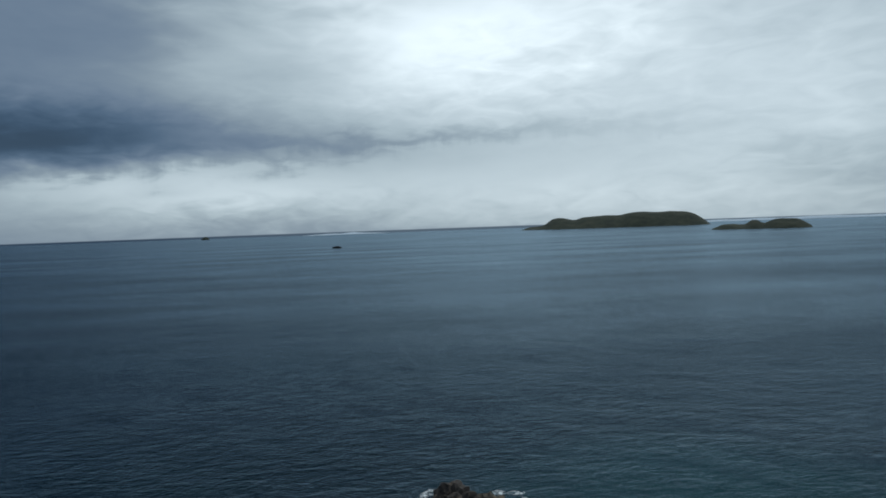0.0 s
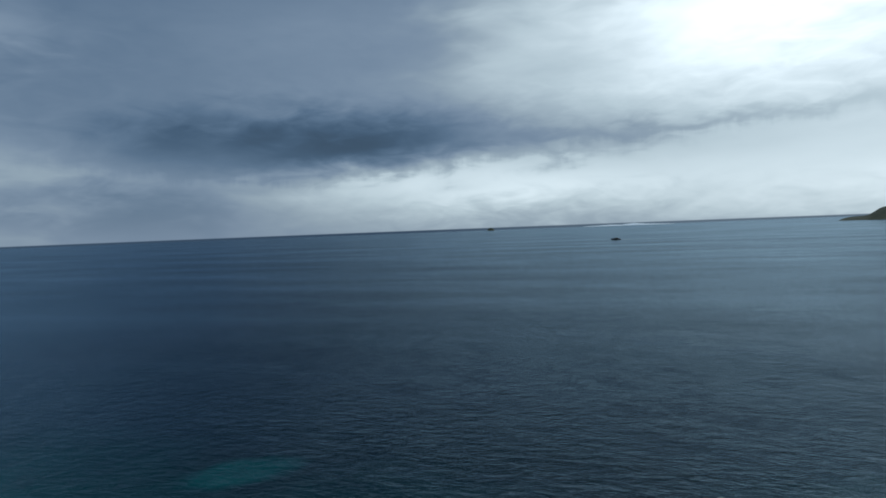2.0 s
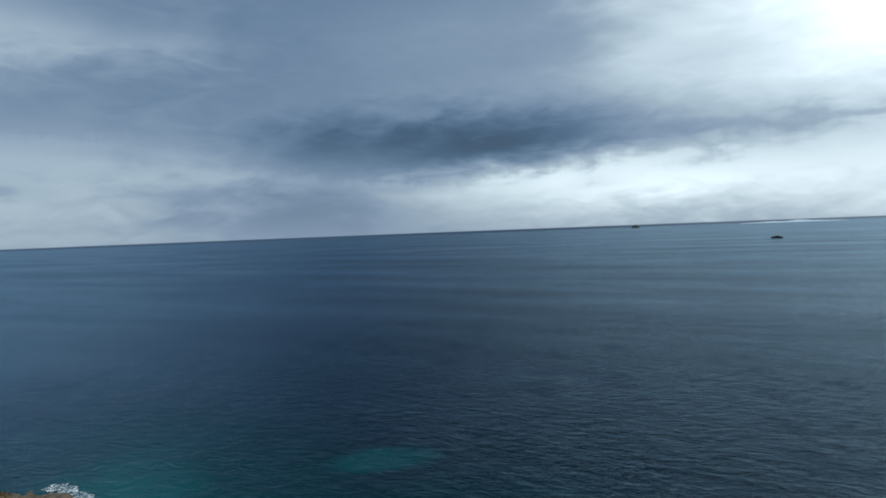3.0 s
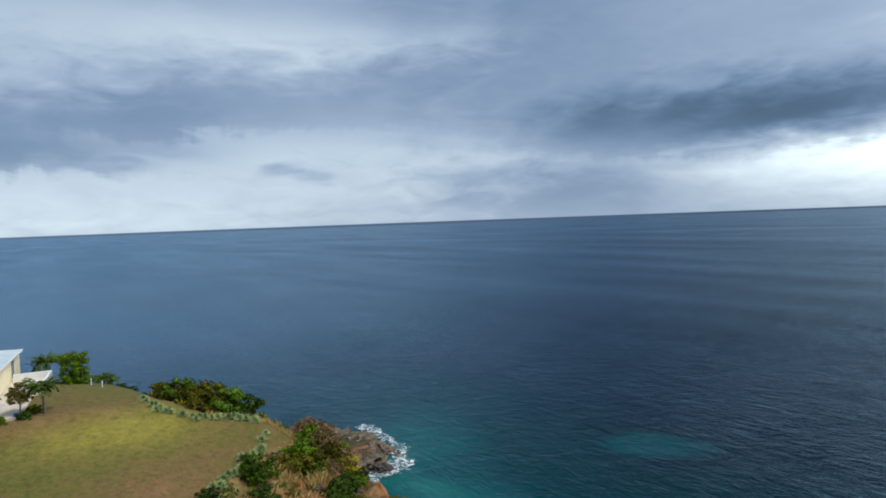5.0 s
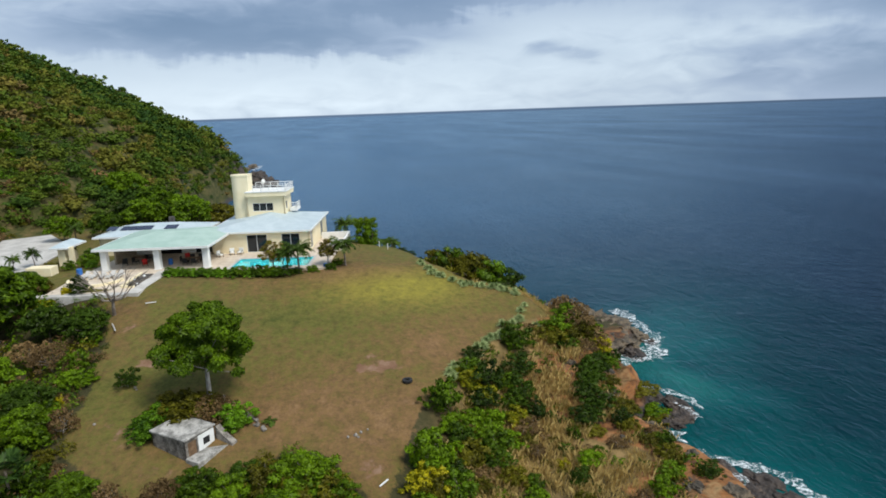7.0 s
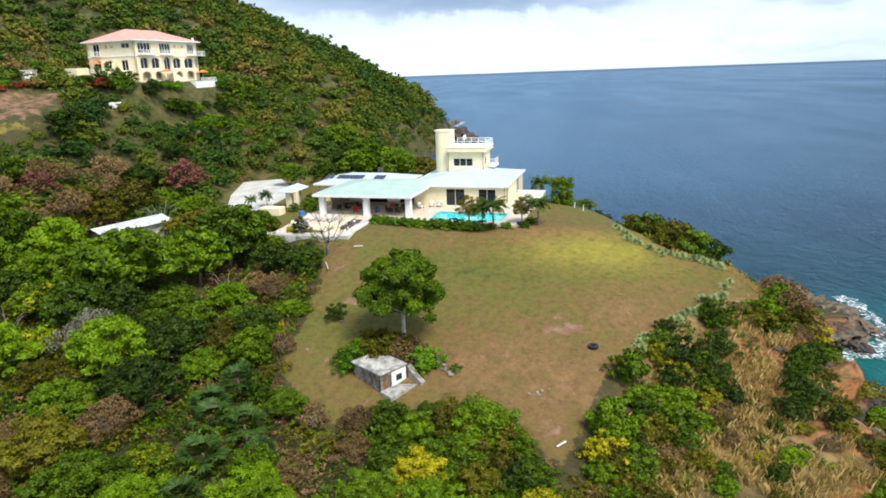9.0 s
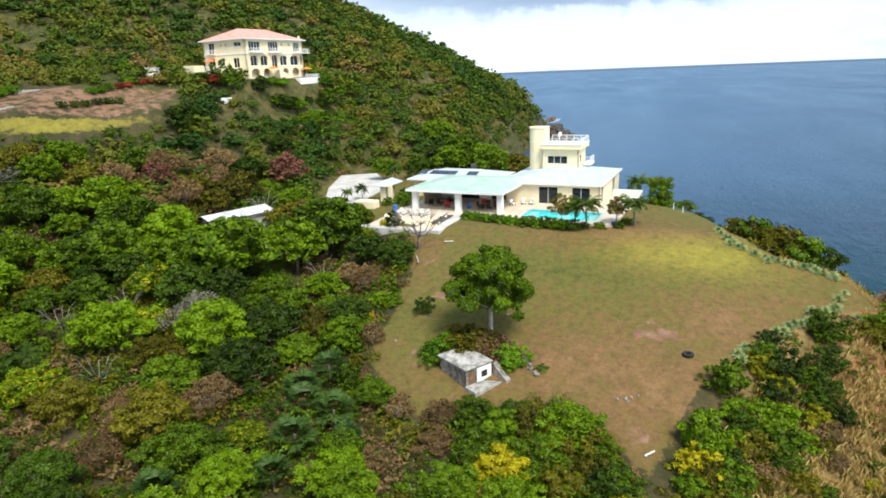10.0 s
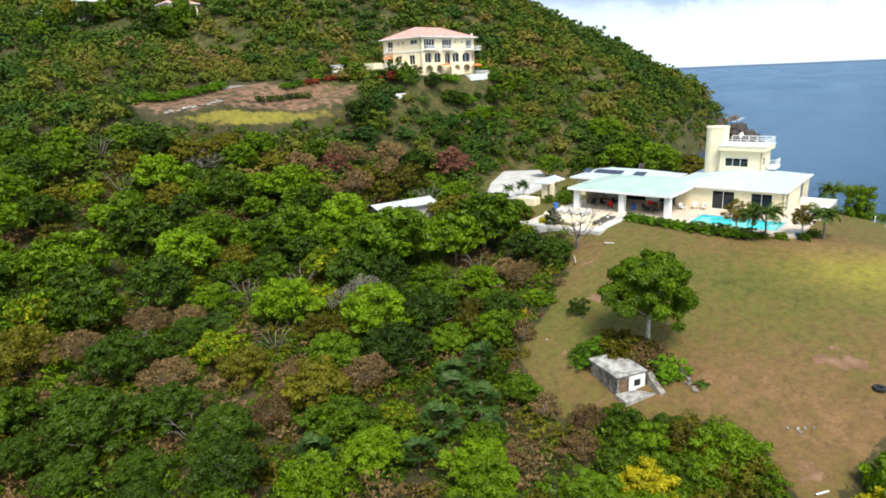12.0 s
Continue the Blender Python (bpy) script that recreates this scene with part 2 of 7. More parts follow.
# the cut bank and terraces below the upper villa
BANK = np.array([(-83, -117), (-93, -114.5), (-102, -109.5), (-110, -107.5), (-116, -103), (-124, -99.5), (-128, -90), (-123, -86.5), (-112, -83), (-106.8, -85), (-98, -89.5), (-90, -93.5), (-85, -98), (-82.5, -106)], float)
HOUSE = Matrix.LocRotScale((-97.4, 0.9, 15.5), Euler((0, 0, radians(78.5))), None)
PINK = Matrix.LocRotScale((-134.4, -76.55, 38.4), Euler((0, 0, radians(163.5))), None)


def to_local(m, x, y):
    i = m.inverted()
    return i[0][0] * x + i[0][1] * y + i[0][3], i[1][0] * x + i[1][1] * y + i[1][3]


def lawn_height(x, y):
    return 15.25 - 0.21 * np.clip(x + 84, 0, 60) - 0.06 * np.clip(y - 10, 0, 40)


def ground(x, y):
    x, y = np.asarray(x, float), np.asarray(y, float)
    s = -0.5 * x - 0.866 * y
    hill = np.interp(s, [-80, 30, 60, 92, 112, 131, 150, 162, 230, 300, 420], [3, 5.5, 9, 13, 20, 31.5, 36, 41, 80, 88, 80])
    hill = hill - np.interp(-x, [215, 245, 275, 300, 320, 338, 355, 400], [0, 9, 16, 28, 33, 52, 71, 94])
    hill = hill + 3.2 * blot(x, y, -65, 28, 12, 11)
    rough = wobble(x, y, 0.09, 1)
    hill = hill + rough * (0.5 + 0.02 * np.clip(s - 90, 0, 80))
    hill = np.maximum(hill, 3.0)
    lx, ly = to_local(PINK, x, y)
    hill = hill - 0.5 * np.clip(x + 175, 0, 110) * smooth(s, 150, 235)
    pad = smooth(np.maximum(np.abs(lx - 8.5) - 11, np.abs(ly - 7) - 8.5), 8, 0)
    hill = hill * (1 - pad) + 36.3 * pad
    lawn = sdist(x, y, LAWN)
    z = hill + (lawn_height(x, y) + 0.08 * rough - hill) * smooth(lawn, -9, 1)
    c = sdist(x, y, COAST)
    cw = c + 1.6 * wobble(x, y, 0.22, 3)
    cliff = 15.5 * (1 - np.exp(-np.clip(cw, 0, None) / 7.0)) + 0.22 * np.clip(cw, 0, None) + 0.8 * wobble(x, y, 0.5, 4) * smooth(cw, 0, 3)
    cliff = cliff + 0.6 * wobble(x, y, 1.0, 9) * smooth(cw, 0, 3) * smooth(cw, 15, 10) * smooth(-x, 34, 40) * smooth(-x, 72, 66)
    cliff = cliff + 0.75 * np.clip(cw, 0, None) * smooth(-x, 150, 220)
    cliff = cliff + 1.1 * np.clip(cw - 24, 0, None) * smooth(-x, 205, 165)
    d = cliff - z
    z = np.where(d < 3, z - 0.5 * (3 - np.clip(d, -3, 3)) ** 2 / 6, z)
    z = np.where(d < -3, cliff, z)
    low = smooth(blot(x, y, -86, 47, 11, 8), 0.25, 0.6)
    z = z - low * np.clip(z - 1.5, 0, None) * 0.9
    z = np.where(cw < 0, np.maximum(0.45 * cw - 0.2, -9), z)
    # hollow under the pool
    hx, hy = to_local(HOUSE, x, y)
    return z - 2.2 * ((np.abs(hx + 4) < 5.6) & (np.abs(hy + 7.2) < 2.9))


def gz(x, y):
    return float(ground(np.array([x]), np.array([y]))[0])


# ================= mesh helpers =================
def mesh_of(name, verts, faces, mats, smooth_shade=False, index=None):
    me = bpy.data.meshes.new(name)
    verts = np.asarray(verts, float)
    if isinstance(faces, np.ndarray):
        n, k = faces.shape
        me.vertices.add(len(verts))
        me.vertices.foreach_set("co", verts.ravel())
        me.loops.add(n * k)
        me.loops.foreach_set("vertex_index", faces.ravel().astype(np.int32))
        me.polygons.add(n)
        me.polygons.foreach_set("loop_start", np.arange(0, n * k, k, dtype=np.int32))
        me.polygons.foreach_set("loop_total", np.full(n, k, np.int32))
        me.update(calc_edges=True)
    else:
        me.from_pydata([tuple(v) for v in verts], [], faces)
    for m in mats if isinstance(mats, (list, tuple)) else [mats]:
        me.materials.append(m)
    if index is not None:
        me.polygons.foreach_set("material_index", np.asarray(index, np.int32))
    me.polygons.foreach_set("use_smooth", np.full(len(me.polygons), smooth_shade))
    me.update()
    return me


def part(name, bm, mat, parent, label="", smooth_shade=False):
    """Links a bmesh as one mesh object under a thing or a part."""
    me = bpy.data.meshes.new(name)
    bmesh.ops.recalc_face_normals(bm, faces=bm.faces)
    bm.to_mesh(me)
    bm.free()
    me.materials.append(mat)
    if smooth_shade:
        me.polygons.foreach_set("use_smooth", np.full(len(me.polygons), True))
    ob = new(name, me)
    ob.parent = parent
    if label:
        tagged(ob, label)
    return ob


def part_mesh(name, me, parent, label=""):
    ob = new(name, me)
    ob.parent = parent
    if label:
        tagged(ob, label)
    return ob


def thing(name, m, label, category, group="", kind=""):
    ob = new(name)
    ob.empty_display_size = 0.3
    ob.matrix_world = m
    return tagged(ob, label, category, group, kind)


def box(bm, x0, x1, y0, y1, z0, z1, bevel=0.0, m=None):
    v = bmesh.ops.create_cube(bm, size=1.0)["verts"]
    for p in v:
        p.co = Vector((x0 + (p.co.x + 0.5) * (x1 - x0), y0 + (p.co.y + 0.5) * (y1 - y0), z0 + (p.co.z + 0.5) * (z1 - z0)))
    if bevel:
        e = list({e for p in v for e in p.link_edges})
        v = list({p for f in bmesh.ops.bevel(bm, geom=e, offset=bevel, segments=1, affect="EDGES")["faces"] for p in f.verts} | {p for p in v if p.is_valid})
    if m is not None:
        bmesh.ops.transform(bm, matrix=m, verts=v)
    return v


def boxed(name, dims, mat, parent, bevel=0.0, label="", m=None):
    bm = bmesh.new()
    box(bm, *dims, bevel, m)
    return part(name, bm, mat, parent, label)


def tube(points, radii, sides=6):
    """Verts and quads of a tapering limb."""
    points = [Vector(p) for p in points]
    vs, fs = [], []
    for i, (p, r) in enumerate(zip(points, radii)):
        d = (points[min(i + 1, len(points) - 1)] - points[max(i - 1, 0)]).normalized()
        a = d.orthogonal().normalized()
        b = d.cross(a)
        for j in range(sides):
            t = 2 * math.pi * j / sides
            vs.append(p + a * (r * math.cos(t)) + b * (r * math.sin(t)))
        if i:
            for j in range(sides):
                q = (i - 1) * sides
                fs.append((q + j, q + (j + 1) % sides, q + sides + (j + 1) % sides, q + sides + j))
    return vs, fs


def tubes(name, limbs, mat, sides=6):
    vs, fs = [], []
    for pts, rad in limbs:
        v, f = tube(pts, rad, sides)
        fs += [tuple(i + len(vs) for i in q) for q in f]
        vs += v
    return mesh_of(name, vs, fs, mat, True)


def lay(name, x, y, bm, mat, label, category, z=0.0, turn=0.0, group=""):
    me = bpy.data.meshes.new(name)
    bmesh.ops.recalc_face_normals(bm, faces=bm.faces)
    bm.to_mesh(me)
    bm.free()
    me.materials.append(mat)
    ob = new(name, me)
    ob.matrix_world = pose(x, y, gz(x, y) + z, 0, 0, turn)
    return tagged(ob, label, category, group)


BALL = np.array([(1, 0, 0), (-1, 0, 0), (0, 1, 0), (0, -1, 0), (0, 0, 1), (0, 0, -1)], float)
BALL_FACES = np.array([(0, 2, 4), (2, 1, 4), (1, 3, 4), (3, 0, 4), (2, 0, 5), (1, 2, 5), (3, 1, 5), (0, 3, 5)])


def leaf_quads(rng, centres, radii, n, size, lift=0.45, squash=0.7, shell=(0.7, 1.06), wide=0.4, dense=True):
    """Small three-cornered leaves on the outside of a crown's lobes, round solid lumps that stand in for inner leaves.
    Sprigs stand out here and there.
    """
    centres, radii = np.asarray(centres, float), np.asarray(radii, float)
    flat = np.array([1, 1, squash])
    want, n = n, int(n * 1.9)
    i = rng.choice(len(radii), n, p=radii ** 2 / (radii ** 2).sum())
    d = rng.normal(size=(n, 3))
    d[:, 2] = d[:, 2] * 0.85 + lift
    d /= np.linalg.norm(d, axis=1, keepdims=True)
    r = radii[i] * (rng.uniform(shell[0], shell[1], n) ** 0.6 + 0.3 * (rng.rand(n) < 0.08) * rng.rand(n))
    p = centres[i] + d * r[:, None] * flat
    # leaves buried in a neighbouring lobe are left out
    gap = np.linalg.norm((p[:, None, :] - centres[None]) / flat, axis=2) / radii[None]
    gap[np.arange(n), i] = 9.0
    keep = np.flatnonzero(gap.min(axis=1) > 0.8)
    keep = np.concatenate([keep, np.setdiff1d(np.arange(n), keep)])[:want]
    n, p, d = want, p[keep], d[keep]
    nrm = d + rng.normal(size=(n, 3)) * 0.55 + np.array([0, 0, 0.3])
    nrm /= np.linalg.norm(nrm, axis=1, keepdims=True)
    t = np.cross(nrm, rng.normal(size=(n, 3)))
    t /= np.linalg.norm(t, axis=1, keepdims=True) + 1e-9
    b = np.cross(nrm, t)
    a = size * rng.uniform(0.6, 1.4, n)[:, None]
    v = np.stack([p - t * a * 0.8 - b * a * wide, p - t * a * 0.6 + b * a * wide, p + t * a - nrm * a * 0.2], 1).reshape(-1, 3)
    if not dense:
        return v, np.arange(n * 3).reshape(n, 3)
    # eight-faced lumps added inside the lobes to block light and keep gaps dark
    m = len(radii)
    turn = rng.uniform(-0.25, 0.25, (m, 6, 3))
    heart = centres[:, None] + (BALL[None] + turn) * (radii * 0.74)[:, None, None] * flat
    f = np.concatenate([np.arange(n * 3).reshape(n, 3), (BALL_FACES[None] + (n * 3 + 6 * np.arange(m))[:, None, None]).reshape(-1, 3)])
    return np.concatenate([v, heart.reshape(-1, 3)]), f


# ================= ground =================
def ground_material():
    def build(k):
        lawn = k.n("ShaderNodeAttribute")
        lawn.attribute_name = "lawn"
        wear = k.n("ShaderNodeAttribute")
        wear.attribute_name = "wear"
        rock = k.n("ShaderNodeAttribute")
        rock.attribute_name = "rock"
        n1 = k.noise(k.pos, 0.09, 4.0, 0.6)
        n2 = k.noise(k.pos, 0.6, 5.0, 0.65)
        n3 = k.noise(k.pos, 3.0, 6.0, 0.8)
        blend = k.m("ADD", k.m("MULTIPLY", n1, 0.3), k.m("ADD", k.m("MULTIPLY", n2, 0.32), k.m("MULTIPLY", n3, 0.38)))
        burn = k.n("ShaderNodeAttribute")
        burn.attribute_name = "burn"
        sward = k.m("ADD", k.m("MULTIPLY_ADD", blend, 1.5, -0.25), k.m("MULTIPLY_ADD", burn.outputs["Fac"], 0.3, -0.15))
        # mown grass, green in patches and burnt brown elsewhere
        grass = k.ramp(sward, [(0.22, (0.072, 0.084, 0.014)), (0.38, (0.128, 0.124, 0.024)), (0.52, (0.160, 0.112, 0.034)), (0.64, (0.20, 0.118, 0.048)), (0.8, (0.275, 0.165, 0.08))])
        fresh = k.n("ShaderNodeAttribute")
        fresh.attribute_name = "fresh"
        grass = k.mix(k.m("MULTIPLY", fresh.outputs["Fac"], k.step(n2, 0.15, 0.6)), grass, (0.27, 0.235, 0.036))
        dirt = k.ramp(n2, [(0.3, (0.125, 0.064, 0.034)), (0.55, (0.20, 0.112, 0.066)), (0.75, (0.27, 0.175, 0.115))])
        bare = k.step(k.m("ADD", wear.outputs["Fac"], k.m("MULTIPLY", k.m("SUBTRACT", n2, 0.5), 1.1)), 0.42, 0.62)
        grass = k.mix(1.0, grass, k.ramp(k.noise(k.pos, 1.3, 8.0, 0.8), [(0.32, (0.48, 0.48, 0.46)), (0.5, (0.84, 0.83, 0.81)), (0.68, (1.08, 1.05, 1.0))]), "RGBA", "MULTIPLY")
        grass = k.mix(bare, grass, dirt)
        # litter under the bushes
        floor = k.ramp(blend, [(0.35, (0.018, 0.019, 0.006)), (0.5, (0.045, 0.042, 0.014)), (0.62, (0.085, 0.062, 0.028)), (0.75, (0.12, 0.085, 0.042))])
        wild = k.n("ShaderNodeSeparateXYZ")
        k.put(wild, 0, k.pos)
        scrub = k.ramp(k.noise(k.pos, 0.35, 6.0, 0.75), [(0.35, (0.020, 0.027, 0.006)), (0.48, (0.050, 0.056, 0.013)), (0.6, (0.105, 0.085, 0.030)), (0.72, (0.17, 0.115, 0.052))])
        floor = k.mix(k.step(wild.outputs[0], -100.0, -125.0), floor, scrub)
        floor = k.mix(bare, floor, dirt)
        straw = k.n("ShaderNodeAttribute")
        straw.attribute_name = "straw"
        hay = k.ramp(n2, [(0.3, (0.09, 0.066, 0.022)), (0.5, (0.19, 0.130, 0.048)), (0.7, (0.31, 0.205, 0.085))])
        floor = k.mix(straw.outputs["Fac"], floor, hay)
        edge = k.m("ADD", lawn.outputs["Fac"], k.m("ADD", k.m("MULTIPLY", k.m("SUBTRACT", n2, 0.5), 1.3), k.m("MULTIPLY", k.m("SUBTRACT", n3, 0.5), 0.8)))
        col = k.mix(k.step(edge, 0.38, 0.62), floor, grass)
        # weathered rock and red earth of the cliffs
        r1 = k.noise(k.pos, 0.5, 7.0, 0.7, 0.8)
        stone = k.ramp(r1, [(0.28, (0.05, 0.038, 0.030)), (0.40, (0.13, 0.075, 0.045)), (0.48, (0.31, 0.135, 0.048)), (0.56, (0.27, 0.145, 0.065)), (0.66, (0.33, 0.225, 0.11)), (0.82, (0.10, 0.085, 0.07))])
        # stretched noise darkens the stone in streaks
        stone_streak = k.n("ShaderNodeMapping")
        k.put(stone_streak, "Vector", k.pos)
        k.put(stone_streak, "Scale", (1.0, 0.4, 0.4))
        stone = k.mix(1.0, stone, k.ramp(k.noise(stone_streak.outputs[0], 0.8, 5.0, 0.7, 0.6), [(0.36, (0.26, 0.24, 0.22)), (0.5, (0.8, 0.76, 0.7)), (0.66, (1.1, 1.05, 1.0))]), "RGBA", "MULTIPLY")
        stone = k.mix(k.step(wild.outputs[0], -270.0, -300.0), stone, k.mix(k.step(r1, 0.4, 0.65), (0.035, 0.029, 0.025), (0.12, 0.095, 0.075)))
        col = k.mix(k.step(k.m("ADD", rock.outputs["Fac"], k.m("MULTIPLY", k.m("SUBTRACT", n2, 0.5), 0.6)), 0.35, 0.65), col, stone)
        wet = k.n("ShaderNodeSeparateXYZ")
        k.put(wet, 0, k.pos)
        col = k.mix(k.step(k.m("ADD", wet.outputs[2], k.m("MULTIPLY", r1, 1.5)), 3.0, 1.2), col, (0.05, 0.045, 0.042))
        k.put(k.p, "Base Color", col)
    return material("ground_cover", build, (3.5, 0.7, 0.12), 0.95)


def spread(lo, hi, near_lo, near_hi, fine, grow):
    """Grid lines, close together between near_lo and near_hi."""
    out = list(np.arange(near_lo, near_hi + 1e-6, fine))
    step, v = fine, near_lo
    while v > lo:
        step *= grow
        v -= step
        out.insert(0, v)
    step, v = fine, near_hi
    while v < hi:
        step *= grow
        v += step
        out.append(v)
    return np.array(out)


def make_ground():
    xs, ys = spread(-640, 320, -138, -18, 0.9, 1.06), spread(-640, 90, -90, 56, 0.9, 1.06)
    X, Y = np.meshgrid(xs, ys)
    Z = ground(X, Y)
    n, m = len(xs), len(ys)
    i = (np.arange(m - 1)[:, None] * n + np.arange(n - 1)[None, :]).ravel()
    me = mesh_of("ground", np.stack([X, Y, Z], -1).reshape(-1, 3), np.stack([i, i + 1, i + n + 1, i + n], 1), ground_material(), True)
    lawn = smooth(sdist(X, Y, LAWN) + 0.7 * wobble(X, Y, 0.5, 8), -0.8, 0.8)
    field = blot(X, Y, -96, -92.6, 15, 1.7, -33) * 1.3
    lawn = np.maximum(lawn, np.clip(field, 0, 1))
    fresh = np.clip(blot(X, Y, -77.5, 10.5, 4.2, 8, -8) * 1.15 + blot(X, Y, -80, 16, 3, 4) * 0.6 + blot(X, Y, -96, -92.6, 15, 2.3, -33), 0, 1)
    burn = 0.20 + 0.5 * blot(X, Y, -84, 6, 5, 22, -8) + 0.55 * blot(X, Y, -64, 14, 9, 12, -40) + 0.7 * blot(X, Y, -52, 3, 8, 8) + 0.45 * blot(X, Y, -54, -6, 5, 10) + 0.4 * blot(X, Y, -78, -22, 5, 4) - 0.12 * blot(X, Y, -74, -6, 7, 10)
    wear = np.zeros_like(X)
    for cx, cy, rx, ry, a in ((-61.2, 4.6, 1.3, 1.2, .8), (-60.6, 7.4, 1.4, 2.0, .8), (-62.8, 6.0, 1.0, 1.2, .6), (-59, 4.5, .7, 1, .5), (-66.5, -16.3, 1.3, 2.0, .7), (-63, -5, 2.5, 3.5, .42),
                              (-60, -1.5, 1.6, 2.2, .35), (-50, 4, 3.5, 3.0, .42), (-47, 3.5, 2.5, 2.0, .5), (-53.5, 8, 2.5, 2.2, .42), (-56, -17, 4, 3, .45), (-50.5, -13, 2, 3, .5), (-70, 14, 6, 8, .25),
                              (-74, -20, 2, 1.5, .5), (-66, 27, 4, 3, .4),
                              (-125, -84, 4, 4, .6), (-133, -64.5, 4, 2.5, .7), (-121, -67, 4, 2.5, .75), (-128, -64.5, 3, 2.5, .7), (-127, -80, 4, 3, .6)):
        wear = np.maximum(wear, a * blot(X, Y, cx, cy, rx, ry))
    wear = np.maximum(wear, 0.56 * smooth(sdist(X, Y, BANK), -1.0, 1.5)) * (1 - np.clip(1.5 * field, 0, 1))
    gx, gy = np.gradient(Z, ys, xs)
    slope = np.hypot(gx, gy)
    c = sdist(X, Y, COAST)
    far = smooth(-X, 120, 160)
    rock = smooth(slope, 0.5, 0.95) * smooth(c, 34 - 22 * far, 12 - 8 * far)
    rock = np.maximum(rock, 1.2 * np.maximum(blot(X, Y, -171, -46, 6, 5), blot(X, Y, -181, -38, 5, 4)))
    straw = (1 - lawn) * smooth(c, 30, 20) * smooth(-X, 38, 48) * smooth(-X, 110, 95) * smooth(Y, 8, 16) * smooth(c, 7, 10)
    rock = rock * (1 - 0.8 * far) + far * np.maximum(blot(X, Y, -171, -46, 6, 5), blot(X, Y, -181, -38, 5, 4)) + 0.5 * smooth(-X, 290, 320) * smooth(c, 10, 4)
    rock = np.maximum(rock, 1.1 * smooth(c + 2.0 * wobble(X, Y, 0.4, 17), 13.5, 9.5) * smooth(-X, 36, 42) * smooth(-X, 90, 80))
    for name, data in (("lawn", lawn), ("straw", straw), ("fresh", fresh), ("burn", np.clip(burn, 0, 1)), ("wear", wear), ("rock", np.clip(rock, 0, 1) * (1 - lawn))):
        at = me.attributes.new(name, "FLOAT", "POINT")
        at.data.foreach_set("value", data.ravel().astype(np.float32))
    return tagged(new("ground", me), "sloping headland of dry mown grass, woodland floor and red-brown cliff rock", "ground", kind="structure")


make_ground()


# ================= sea =================
def sea_material():
    mat = bpy.data.materials.new("sea_water")
    mat.use_nodes = True
    mat.node_tree.nodes.clear()
    k = Nodes(mat.node_tree)
    pos = k.n("ShaderNodeNewGeometry").outputs["Position"]
    sh = k.n("ShaderNodeAttribute")
    sh.attribute_name = "shallow"
    n1 = k.noise(pos, 0.035, 4.0, 0.6)
    n2 = k.noise(pos, 0.2, 3.0, 0.6)
    f = k.m("ADD", sh.outputs["Fac"], k.m("MULTIPLY", k.m("SUBTRACT", n1, 0.5), 0.22))
    col = k.ramp(f, [(0.0, (0.0009, 0.0045, 0.011)), (0.3, (0.001, 0.008, 0.014)), (0.6, (0.001, 0.028, 0.034)), (0.85, (0.003, 0.07, 0.072)), (1.0, (0.015, 0.125, 0.115))])
    col = k.mix(k.m("MULTIPLY", k.step(n2, 0.45, 0.75), 0.3), col, (0.002, 0.008, 0.020))
    # paler to the west: the open sky's reflection put into the water's colour
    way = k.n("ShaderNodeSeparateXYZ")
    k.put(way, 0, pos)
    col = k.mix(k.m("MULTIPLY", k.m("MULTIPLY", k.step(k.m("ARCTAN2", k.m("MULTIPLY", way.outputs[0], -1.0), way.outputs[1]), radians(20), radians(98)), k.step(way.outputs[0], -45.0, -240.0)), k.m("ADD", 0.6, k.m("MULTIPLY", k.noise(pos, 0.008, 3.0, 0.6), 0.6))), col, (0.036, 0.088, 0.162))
    # wind chop on a longer swell
    st = k.n("ShaderNodeMapping")
    k.put(st, "Vector", pos)
    k.put(st, "Rotation", (0, 0, radians(24)))
    k.put(st, "Scale", (0.5, 1.0, 1.0))
    v = st.outputs[0]
    gust = k.m("ADD", 0.5, k.noise(pos, 0.012, 3.0, 0.6))
    h = k.m("ADD", k.m("MULTIPLY", k.noise(v, 0.09, 2.0, 0.5), 0.22), k.m("MULTIPLY", gust, k.m("ADD", k.m("MULTIPLY", k.noise(v, 0.42, 4.0, 0.66, 0.5), 1.15), k.m("MULTIPLY", k.noise(v, 1.7, 4.0, 0.7, 0.4), 0.42))))
    b = k.n("ShaderNodeBump", Strength=1.0, Distance=0.42)
    k.put(b, "Height", h)
    d = k.n("ShaderNodeBsdfDiffuse")
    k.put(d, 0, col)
    k.put(d, "Normal", b.outputs[0])
    g = k.n("ShaderNodeBsdfGlossy", Roughness=0.16)
    k.put(g, 0, (0.66, 0.84, 1.0, 1.0))
    k.put(g, "Normal", b.outputs[0])
    calm = k.n("ShaderNodeBump", Strength=1.0, Distance=0.42)
    k.put(calm, "Height", h)
    fr = k.n("ShaderNodeFresnel", IOR=1.33)
    k.put(fr, "Normal", calm.outputs[0])
    m = k.n("ShaderNodeMixShader")
    # cat's paws: streaks where the wind roughens or smooths the water
    lane = k.n("ShaderNodeMapping")
    k.put(lane, "Vector", pos)
    k.put(lane, "Rotation", (0, 0, radians(-20)))
    k.put(lane, "Scale", (0.22, 1.0, 1.0))
    paw = k.step(k.noise(lane.outputs[0], 0.012, 5.0, 0.6, 0.3), 0.25, 0.75)
    k.put(m, 0, k.m("MULTIPLY", k.m("POWER", k.m("MINIMUM", fr.outputs[0], 0.5), 1.6), k.m("MULTIPLY_ADD", paw, 0.5, 0.95)))
